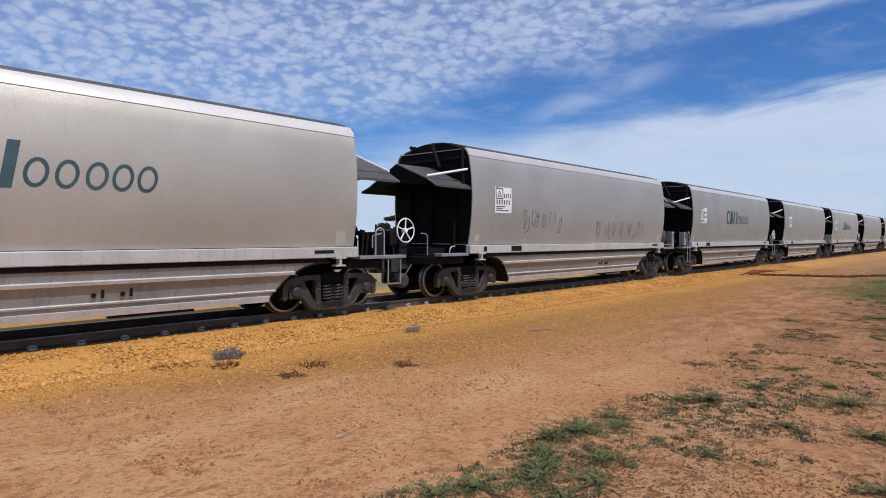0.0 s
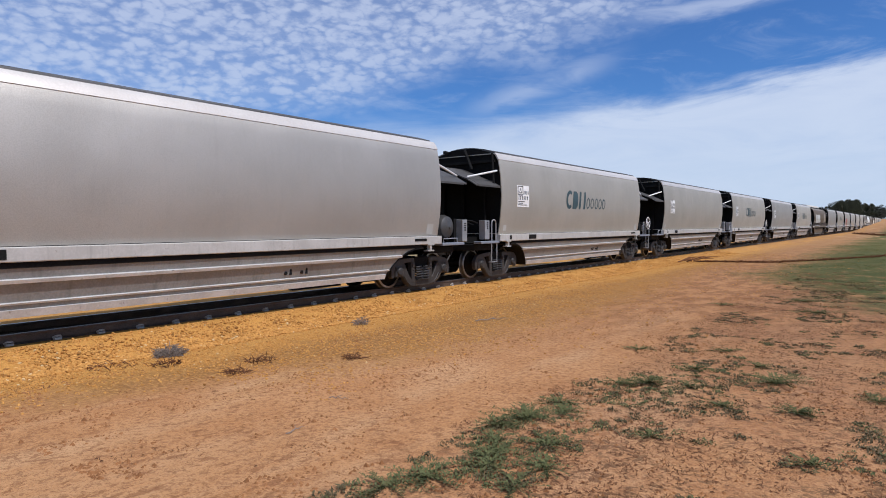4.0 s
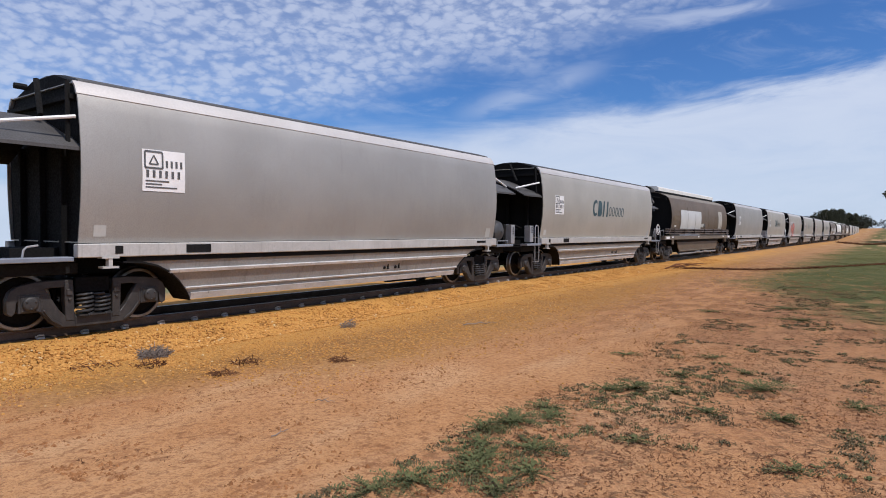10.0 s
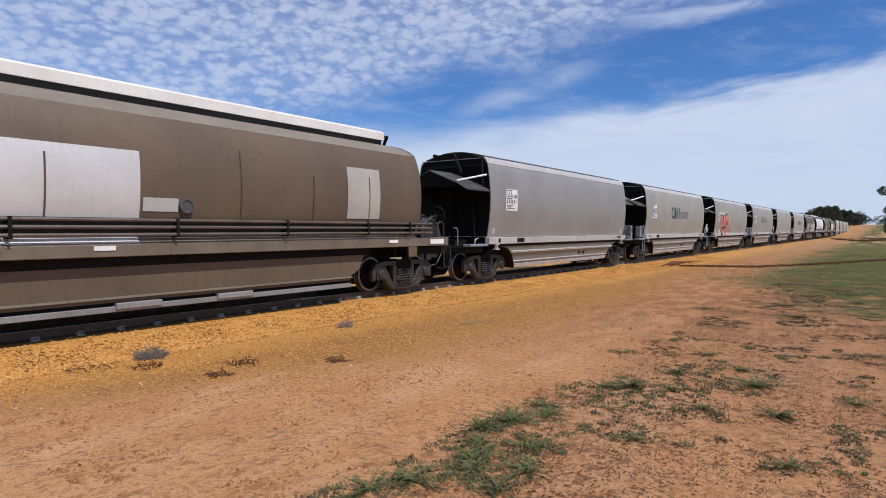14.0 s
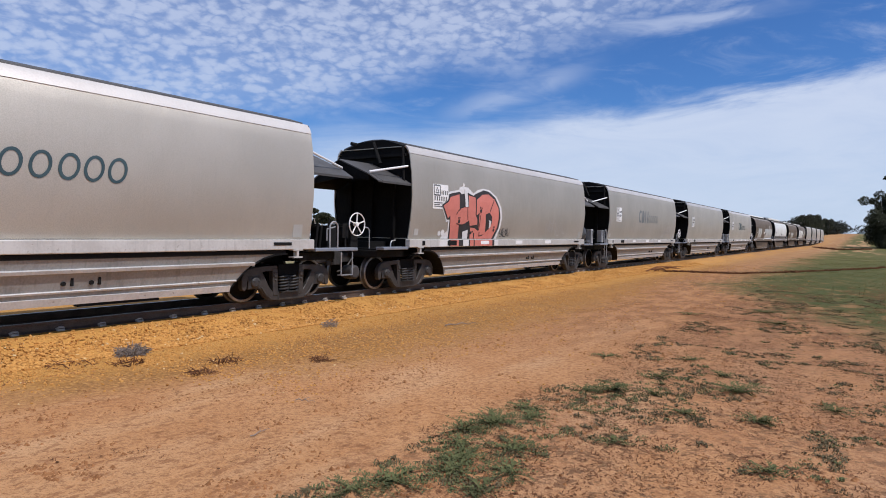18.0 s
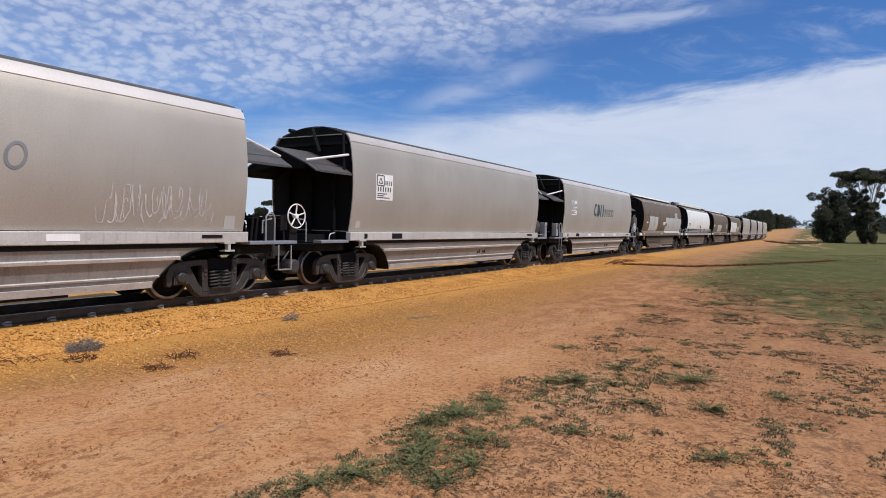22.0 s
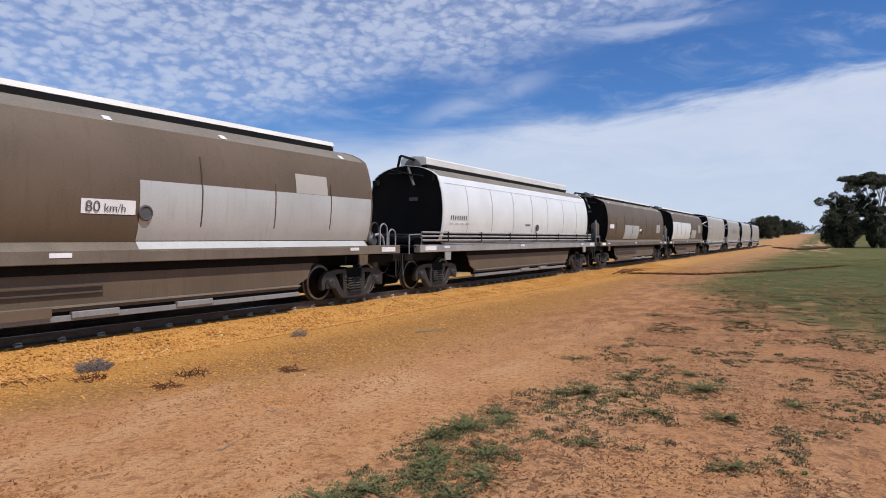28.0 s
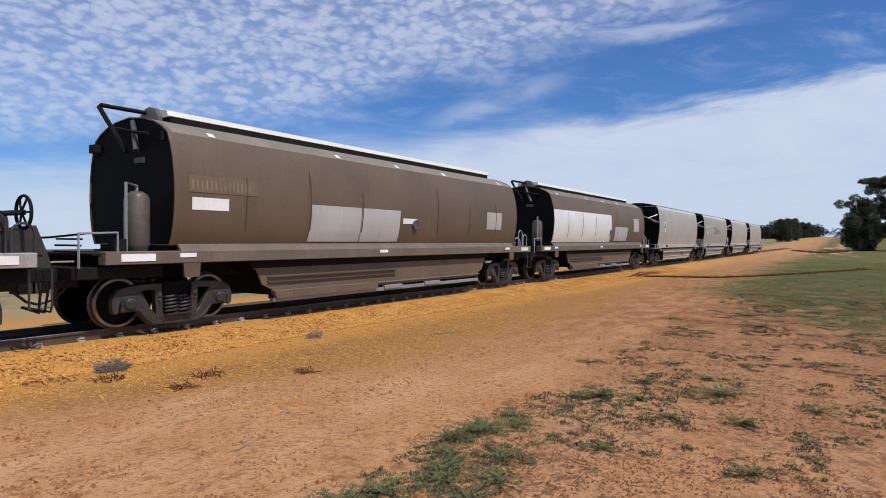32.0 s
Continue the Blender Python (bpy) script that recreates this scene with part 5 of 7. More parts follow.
def brown_wagon(paint, label_body, roof, pipes, L=BROWN_LONG):
    """An older round-sided hopper wagon with a long white roof hatch."""
    wagon = new("hopper_wagon")
    ring = [(x, z) for z, x in BROWN_SIDE]
    full = ring + [(-x, z) for x, z in ring[::-1]]
    rows = [[(x, y, z) for x, z in full] for y in (1.69, 3, 6, 9, 12, L - 1.75)]
    m = Mesh().loft(rows, caps=False)
    part("body", m, paint, wagon, label_body)
    up = [(1.15, 3.35), (0.98, 3.47), (0.74, 3.575), (0.46, 3.65), (0, 3.70)]
    up = up + [(-x, z) for x, z in up[-2::-1]]
    m = Mesh().loft([[(x, y, z) for x, z in up] for y in (1.70, 4, 8, 12, L - 1.76)], closed=True)
    part("roof", m, roof, wagon, "dusty curved roof shoulders")
    for end in (0, 1):
        def Y(y, end=end):
            return L - y if end else y
        prof = ring + [(x, z) for x, z in up[1:-1]] + [(-x, z) for x, z in ring[::-1]]
        def grow(k, y):
            return [(x * k, Y(y if end else y - 0.06), 2.55 + (z - 2.55) * k) for x, z in prof]
        m = Mesh().loft([grow(1.004, 1.80), grow(1.006, 1.70), grow(0.990, 1.70), grow(0.990, 1.80)], caps=False)
        part("end_rim", m, paint, wagon)
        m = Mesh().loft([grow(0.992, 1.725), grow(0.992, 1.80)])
        wall = part("end_wall", m, END_DARK, wagon, "sooty end wall, blackened further for shade")
        part("end_plate", Mesh().box(0.15, 0.45, min(Y(1.64), Y(1.73)), max(Y(1.64), Y(1.73)), 2.62 if pipes else 2.86, 2.72 if pipes else 2.96), CANOPY, wall, "small dark plate")
        part("end_bracket", Mesh().box(-1.16, -0.98, min(Y(1.52), Y(1.73)), max(Y(1.52), Y(1.73)), 3.12, 3.28), UNDER, wall, bevel=0.01)
        part("end_bracket", Mesh().box(1.0, 1.06, min(Y(1.60), Y(1.73)), max(Y(1.60), Y(1.73)), 3.20, 3.36), UNDER, wall, bevel=0.01)
        # hatch gear on the end
        if pipes:
            m = Mesh().tube([(-0.22, Y(1.50), 3.42), (-0.02, Y(1.42), 3.96), (0.02, Y(1.44), 3.97), (0.10, Y(2.10), 3.90)], 0.042, 6)
            m.tube([(-0.55, Y(1.54), 3.46), (-0.05, Y(1.52), 3.44)], 0.035, 6)
        else:
            m = Mesh().tube([(0.05, Y(1.56), 3.06), (-0.35, Y(1.28), 3.88), (-0.32, Y(1.30), 3.90), (0.0, Y(2.10), 3.84)], 0.042, 6)
        part("hatch_lever", m, UNDER, wagon, "black bent lever that works the hatch")
        m = Mesh().tube([(0.12, Y(1.64), 3.62), (0.42, Y(1.52), 3.06)], 0.05, 6)
        part("hatch_link", m, CANOPY, wagon, "dark link on the end wall")
        m = Mesh().tube([(-0.45, Y(1.56), 3.56), (0.30, Y(1.54), 3.40), (0.72, Y(1.56), 3.34)], 0.03, 6)
        part("hatch_rod", m, UNDER, wagon, "black cross rod")
        m = Mesh().box(-1.1, 1.1, min(Y(0.10), Y(1.6)), max(Y(0.10), Y(1.6)), 0.86, 1.06)
        part("headstock", m, UNDER, wagon, bevel=0.015)
        m = Mesh().box(-0.11, 0.11, min(Y(-0.02), Y(0.7)), max(Y(-0.02), Y(0.7)), 0.68, 0.90).box(-0.16, 0.13, min(Y(-0.03), Y(0.24)), max(Y(-0.03), Y(0.24)), 0.62, 0.95)
        m.tube([(0.3, Y(0.5), 0.80), (0.34, Y(0.2), 0.52), (0.25, Y(0.0), 0.46)], 0.025, 6)
        part("coupler", m, IRON, wagon, "automatic coupler with a brake hose", bevel=0.02)
        m = Mesh().box(-1.2, 1.2, min(Y(0.35), Y(1.55)), max(Y(0.35), Y(1.55)), 1.24, 1.27)
        part("end_deck", m, UNDER, wagon)
        m = Mesh().prism([(Y(1.83), 1.10), (Y(2.17), 1.10), (Y(2.15), 0.84), (Y(1.85), 0.84)], 1.30, 1.34)
        m.box(1.335, 1.345, Y(2.0) - 0.03, Y(2.0) + 0.03, 0.93, 1.02)
        part("jacking_pad", m, SILL_GREY if paint is not BROWN else BROWN, wagon, "plate with a slot below the sill", smooth=False)
        m = Mesh().box(1.352, 1.364, min(Y(0.72), Y(1.30)), max(Y(0.72), Y(1.30)), 1.14, 1.26)
        part("reflector", m, WHITE, wagon, "white reflective strip on the sill")
    for s in (1, -1):
        m = Mesh().box(min(s * 1.12, s * 1.35), max(s * 1.12, s * 1.35), 0.48, L - 0.48, 1.09, 1.30)
        m.loft([[(s * 1.22, y, 1.27), (s * 1.34, y, 1.27), (s * 1.215, y, 1.42), (s * 1.15, y, 1.42)] for y in (1.80, L - 1.80)])
        part("sill", m, SILL_GREY if paint is not BROWN else BROWN_SILL, wagon, "dusty side sill", bevel=0.01)
        # inset belly with slanting ends
        bell = [(3.45, 1.02), (3.60, 0.86), (3.72, 0.60), (3.98, 0.48), (4.0, 0.37), (L - 4.0, 0.37), (L - 3.98, 0.48), (L - 3.72, 0.60), (L - 3.60, 0.86), (L - 3.45, 1.02)]
        m = Mesh().prism(bell, s * 1.10, s * 1.14)
        belly = part("belly_panel", m, BROWN, wagon, "brown hopper panel between the bogies", smooth=False)
        for z in (0.43, ):
            m = Mesh().box(min(s * 1.13, s * 1.20), max(s * 1.13, s * 1.20), 4.0, L - 4.0, z, z + 0.03)
            part("belly_rib", m, BROWN_PALE, belly)
        m = Mesh().box(min(s * 1.05, s * 1.16), max(s * 1.05, s * 1.16), 4.0, L - 4.0, 0.22, 0.31)
        part("belly_edge", m, SKIRT, belly, bevel=0.006)
        # Dark box that stands in for shade in the gap above the edge.
        part("belly_gap", Mesh().box(min(s * 1.0, s * 1.09), max(s * 1.0, s * 1.09), 4.0, L - 4.0, 0.29, 0.40), UNDER, belly, "dark strip for the shaded gap under the panel")
        # Black box added over the panel's top, where the sill shades it.
        part("belly_beam", Mesh().box(min(s * 1.0, s * 1.165), max(s * 1.0, s * 1.165), 3.42, L - 3.42, 0.93, 1.085), UNDER, belly, "black strip for the sill's shade on the panel")
        if not pipes:
            for z in (0.63, 0.73):
                part("slide_bar", Mesh().box(min(s * 1.14, s * 1.19), max(s * 1.14, s * 1.19), 3.85, 8.1, z, z + 0.022), SEAM_BROWN, belly, "dark slide bar")
            part("lower_box", Mesh().prism([(4.05, 0.30), (3.98, 0.45), (7.3, 0.45), (7.3, 0.30)], min(s * 1.12, s * 1.22), max(s * 1.12, s * 1.22)), BROWN, belly, "brown lower flange", smooth=False)
        for y in (7.6, 9.4):
            part("gate_lug", Mesh().box(min(s * 1.1, s * 1.2), max(s * 1.1, s * 1.2), y, y + 0.75, 0.26, 0.36), SKIRT, belly, "pale gate lug", bevel=0.01)
    m = Mesh().box(-1.08, 1.08, 4.05, L - 4.05, 0.36, 1.1).box(-1.08, 1.08, 3.5, L - 3.5, 0.90, 1.1).box(-0.45, 0.45, 0.9, L - 0.9, 0.78, 1.2).box(-1.1, 1.1, 1.7, L - 1.7, 1.06, 1.40)
    part("underframe", m, UNDER, wagon, "dark underframe and hopper chutes")
    # hatch over the roof, on stools
    if pipes:
        lid = [(-0.46, 3.755), (0.46, 3.755), (0.48, 3.77), (0.48, 3.95), (0.40, 4.0), (0, 4.03), (-0.40, 4.0), (-0.48, 3.95), (-0.48, 3.77)]
    else:
        lid = [(-0.44, 3.75), (0.44, 3.75), (0.47, 3.77), (0.43, 3.87), (0, 3.91), (-0.43, 3.87), (-0.47, 3.77)]
    m = Mesh().loft([[(x, y, z) for x, z in lid] for y in (2.1, 2.15, L - 2.15, L - 2.1)])
    hatch = part("roof_hatch", m, HATCH, wagon, "long white roof hatch")
    # Dark box for the shade between roof and raised hatch.
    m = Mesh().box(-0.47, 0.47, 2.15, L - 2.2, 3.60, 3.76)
    part("hatch_frame", m, UNDER, hatch, "dark strip for the shaded gap under the hatch")
    m = Mesh().turned([(1.98, 0.22), (2.02, 0.30), (2.14, 0.30)], 16, "y", (0, 0, 3.66))
    part("hatch_cap", m, CANOPY, hatch)
    if pipes:
        # Shadow between and behind the pipes, laid on the flank as a black plate.
        part("pipe_channel", side_quad(Mesh(), BROWN_SIDE, 1.8, L - 1.8, 1.42, 1.66, 0.012), UNDER, wagon, "black strip for the shadow behind the pipes")
        for z, x in ((1.655, 1.40), (1.545, 1.40), (1.43, 1.41)):
            m = Mesh().tube([(1.35, 0.55, z), (x, 1.5, z), (x, L - 1.3, z)], 0.027, 8)
            part("side_pipe", m, PIPE if paint is SILVER_PATCH else PIPE_BROWN, wagon, "long pipe along the flank")
        for y in (1.85, 3.95, 6.1, 8.5, 10.8, 13.1, 14.6):
            part("pipe_bracket", Mesh().box(1.26, 1.44, y - 0.025, y + 0.025, 1.38, 1.69), UNDER, wagon, "short pipe bracket")
    # roof lugs and flank seams
    for y in () if pipes else (2.5, 5.9, 8.15, 10.4, 13.8):
        m = Mesh().loft([[(1.14, y + a, 3.375), (1.03, y + a, 3.455), (1.0, y + a, 3.44), (1.10, y + a, 3.36)] for a in (0, 0.13)])
        part("lifting_lug", m, WHITE, wagon, "small white lug on the shoulder")
    if paint is SILVER_PATCH:
        part("weld_line", side_quad(Mesh(), BROWN_SIDE, 1.9, L - 1.9, 3.14, 3.152, 0.012), SEAM_SILVER, wagon, "thin weld line below the roof")
    for k, y in enumerate((3.15, 4.84, 6.54, 8.22, 9.78, 11.53, 13.2)):
        if paint is not SILVER_PATCH and k == 3:
            continue
        m = side_quad(Mesh(), BROWN_SIDE, y, y + 0.03, 1.68, 3.12 if paint is SILVER_PATCH else (2.7, 2.95, 2.6)[k % 3], 0.013)
        part("weld_seam", m, SEAM_SILVER if paint is SILVER_PATCH else SEAM_BROWN, wagon, "faint dented weld seam")
    m = Mesh().ring((mix_curve(BROWN_SIDE, 1.90) + 0.03, 8.70, 1.90), 0.11, 0.022, "x", 18)
    m.turned([(1.33, 0.09), (1.37, 0.09), (1.37, 0)], 14, centre=(0, 8.70, 1.90))
    part("porthole", m, CANOPY, wagon, "round sight port on the flank")
    for y in (1.75, 7.2, 13.9):
        m = Mesh().box(1.35, 1.362, y, y + 0.32, 1.19, 1.26)
        part("reflector", m, WHITE, wagon, "white reflective strip")
    add_bogie(wagon, 1.94), add_bogie(wagon, L - 1.94)
    # end fittings
    if pipes:
        m = Mesh().turned([(-0.9, 0), (-0.9, 0.12), (-0.82, 0.17), (0.9, 0.17), (0.98, 0.12), (0.98, 0)], 18, centre=(0, 1.15, 1.45))
        part("deck_tank", m, UNDER, wagon, "black air tank lying across the deck")
    else:
        m = Mesh().turned([(1.27, 0.16), (1.36, 0.19), (1.40, 0.205), (2.18, 0.205), (2.26, 0.17), (2.31, 0.09), (2.32, 0)], 20, "z", (0.78, 1.32, 0))
        part("air_cylinder", m, CYLINDER, wagon, "brown upright air cylinder on the deck")
        m = Mesh().tube([(0.92, 1.05, 1.27), (0.92, 1.05, 2.44), (0.78, 1.32, 2.40), (0.78, 1.32, 2.30)], 0.025, 6)
        part("grab_rail", m, RAILING, wagon, "pale grab rail")
    m = Mesh().tube([(1.2, 0.15, 1.05), (1.2, 0.15, 1.58), (1.2, 0.75, 1.6), (1.2, 0.75, 1.28)], 0.022, 6)
    part("grab_rail", m, RAILING, wagon, "pale grab rail")
    m = Mesh().box(1.0, 1.2, 0.70, 0.90, 1.28, 1.50).tube([(0.9, 0.4, 1.58), (0.2, 0.2, 1.52), (-0.9, 0.3, 1.5)], 0.02, 6)
    for k in range(3):
        m.box(0.2, 1.0, 0.25 + 0.02 * k, 0.28 + 0.02 * k, 1.28 + 0.10 * k, 1.31 + 0.10 * k)
    part("brake_valve", m, UNDER, wagon, "dark brake valve and pipes", bevel=0.005)
    if pipes:
        m = Mesh().ring((0.98, L - 0.50, 1.88), 0.24, 0.024, "y", 24)
        for k in range(6):
            t = 2 * math.pi * k / 6
            m.tube([(0.98, L - 0.53, 1.88), (0.98 + 0.24 * math.cos(t), L - 0.50, 1.88 + 0.24 * math.sin(t))], 0.016, 5)
        m.tube([(0.98, L - 0.48, 1.88), (0.98, L - 0.80, 1.85)], 0.04, 6)
        part("brake_wheel", m, UNDER, wagon, "black spoked brake wheel")
    for x, y, z in ((1.15, L - 0.95, 1.86), (1.15, L - 0.58, 1.72), (0.7, L - 0.75, 1.90)):
        part("hand_hoop", Mesh().tube(hoop(x, y, 1.27, z, 0.30), 0.02), IRON if x < 1 or pipes else RAILING, wagon, "hoop handrail on the end deck")
    for k in range(3):
        m = Mesh().tube([(1.22, L - 0.45 + 0.1 * k, 1.05), (1.24, L - 0.40 + 0.1 * k, 0.72), (1.1, L - 0.36 + 0.08 * k, 0.42), (0.9, L - 0.5, 0.5)], 0.02, 6)
        part("air_hose", m, UNDER, wagon, "black hanging air hose")
    if not pipes:
        # low housing with a pale hose bent over it
        m = Mesh().turned([(0.35, 0), (0.35, 0.17), (1.0, 0.17), (1.05, 0.12), (1.05, 0)], 16, centre=(0, L - 1.22, 1.42))
        part("brake_cylinder", m, CANOPY, wagon, "low brake cylinder on the end deck")
        m = Mesh().tube([(1.08, L - 1.25, 1.56), (1.10, L - 1.05, 1.60), (1.10, L - 0.92, 1.50), (1.08, L - 0.84, 1.27)], 0.035, 8)
        part("air_hose", m, RAILING, wagon, "pale bent hose")
    m = Mesh().prism([(L - 1.28, 1.27), (L - 1.22, 1.60), (L - 0.98, 1.78), (L - 0.76, 1.80), (L - 0.66, 1.52), (L - 0.52, 1.27)], 0.80, 1.04)
    m.prism([(L - 0.80, 1.27), (L - 0.70, 1.62), (L - 0.46, 1.60), (L - 0.34, 1.27)], 0.55, 0.90)
    m.turned([(0.78, 0.13), (1.06, 0.13), (1.08, 0.10), (1.08, 0)], 16, centre=(0, L - 0.86, 1.70))
    m.tube([(1.0, L - 1.25, 1.30), (1.05, L - 1.32, 1.62), (0.98, L - 1.12, 1.82)], 0.03, 6)
    if pipes:
        m.prism([(L - 0.48, 0.98), (L - 0.44, 1.66), (L - 0.28, 1.70), (L - 0.10, 1.22), (L - 0.06, 0.98)], 0.30, 0.86)
        part("brake_stand", m, FRAME_IRON, wagon, "dark brown brake gear housing", bevel=0.01)
    m = Mesh().tube([(1.25, L - 0.25, 1.06), (1.25, L - 0.25, 0.5), (1.25, L - 0.55, 0.5), (1.25, L - 0.55, 1.06)], 0.018, 6)
    part("step", m, IRON, wagon, "hanging footstep")
    return wagon


def patch_plate(w, mat, y0, y1, z0, z1, label, name="repaint_patch"):
    return part(name, side_quad(Mesh(), BROWN_SIDE, y0, y1, z0, z1, 0.010), mat, w, label)


def slope_strip(w, mat, y0, y1):
    m = Mesh().loft([[(1.351, y, 1.272), (1.228, y, 1.424), (1.222, y, 1.419), (1.345, y, 1.267)] for y in (y0, y1)])
    part("sill_patch", m, mat, w, "pale repainted strip along the sill")


def bars_on(w, mat, y, z, count, width, height, gap, label):
    m = Mesh()
    for k in range(count):
        side_quad(m, BROWN_SIDE, y + k * (width + gap), y + k * (width + gap) + width, z, z + height, 0.016)
    part("marking", m, mat, w, label)


def text_on(w, words, y, z, size, mat, label):
    curve = bpy.data.curves.new("lettering", "FONT")
    curve.body, curve.size = words, size
    holder = new("lettering", curve)
    data = bpy.data.meshes.new_from_object(holder.evaluated_get(bpy.context.evaluated_depsgraph_get()))
    bpy.data.objects.remove(holder)
    for v in data.vertices:
        v.co = on_side(BROWN_SIDE, y + v.co.x, z + v.co.y, 0.022)
    data.materials.clear()
    data.materials.append(mat)
    part("lettering", data, mat, w, label)


# order of the train: kind, place of its leading coupling when TRAVEL is nought
FLEET = []


def build_train():
    odd, even = grey_wagon(False), grey_wagon(True)
    y = -127.67
    for k in range(9):
        FLEET.append(("odd" if k % 2 else "even", y - (0.25 if k == 0 else 0.1 if k in (4, 6) else 0.0), "W%d" % k))
        y += GREY_LONG if k % 2 else GREY_LONG + LONG_GAP
    FLEET.append(("brown", 5.90, "P"))
    for name, kind, y in (("Q", "odd", 22.87), ("R", "even", 37.53), ("A", "odd", 52.53), ("B", "even", 67.13), ("C", "odd", 81.98), ("D", "even", 96.68)):
        FLEET.append((kind, y, name))
    for name, y in (("E", 111.48), ("F", 127.9), ("G", 144.32), ("H", 160.74)):
        FLEET.append(("brown", y, name))
    for name, kind, y in (("I", "odd", 177.5), ("J", "even", 192.2), ("K", "odd", 207.2), ("L", "even", 221.9)):
        FLEET.append((kind, y, name))
    used = {"odd": odd, "even": even}
    for n, (kind, y, name) in enumerate(FLEET):
        at = pose(TRACK_X, y - TRAVEL[0], RAIL_Z)
        if kind == "brown":
            w = make_brown(name)
            w.matrix_basis = at
        else:
            w = copy_thing(used[kind], at)
            marks(w, name)
        FLEET[n] = (kind, y, w)
    for ob in (odd, even):
        for child in ob.children_recursive[::-1]:
            bpy.data.objects.remove(child)
        bpy.data.objects.remove(ob)


def marks(w, name):
    label = "silver grain hopper wagon with a plain weathered flank"
    if name in ("W0", "W2", "W4", "W6", "W8", "R", "D"):
        add_emblem(w, TEAL, "dark teal emblem painted on the flank")
        label = "silver grain hopper wagon with a dark teal emblem"
    elif name in ("B", "J"):
        add_emblem(w, TEAL_FADED, "faded emblem on the flank")
        add_scrawl(w, CHALK, 10.2, 12.3, 1.42, 2.05, 24, 7, "chalky scrawl")
        label = "silver grain hopper wagon with a faded emblem and scrawls"
    elif name == "A":
        add_graffiti(w)
        add_scrawl(w, CHALK, 9.5, 11.4, 1.42, 2.05, 18, 4, "chalky scrawl")
        label = "silver grain hopper wagon with salmon and white graffiti"
    elif name == "W1":
        add_scrawl(w, SCRATCH, 3.6, 5.6, 1.6, 2.2, 8, 5, "dark scratched scrawl")
        add_scrawl(w, SCRATCH, 7.6, 11.5, 1.4, 2.0, 12, 6, "dark scratched scrawl")
        label = "silver grain hopper wagon with dark scrawls"
    if name not in ("A", "B", "D"):
        for ob in [ob for ob in w.children if ob.name.startswith("reflector")]:
            bpy.data.objects.remove(ob)
    if name in ("W1", "W2", "W3", "W7", "Q"):
        # these wagons carry more grime
        for ob in w.children:
            if ob.name.startswith("body"):
                ob.data = ob.data.copy()
                ob.data.materials[0] = SILVER_DULL
        label = label.replace("silver", "dull silver")
    tagged(w, label, "wagon", "wagons of the train")


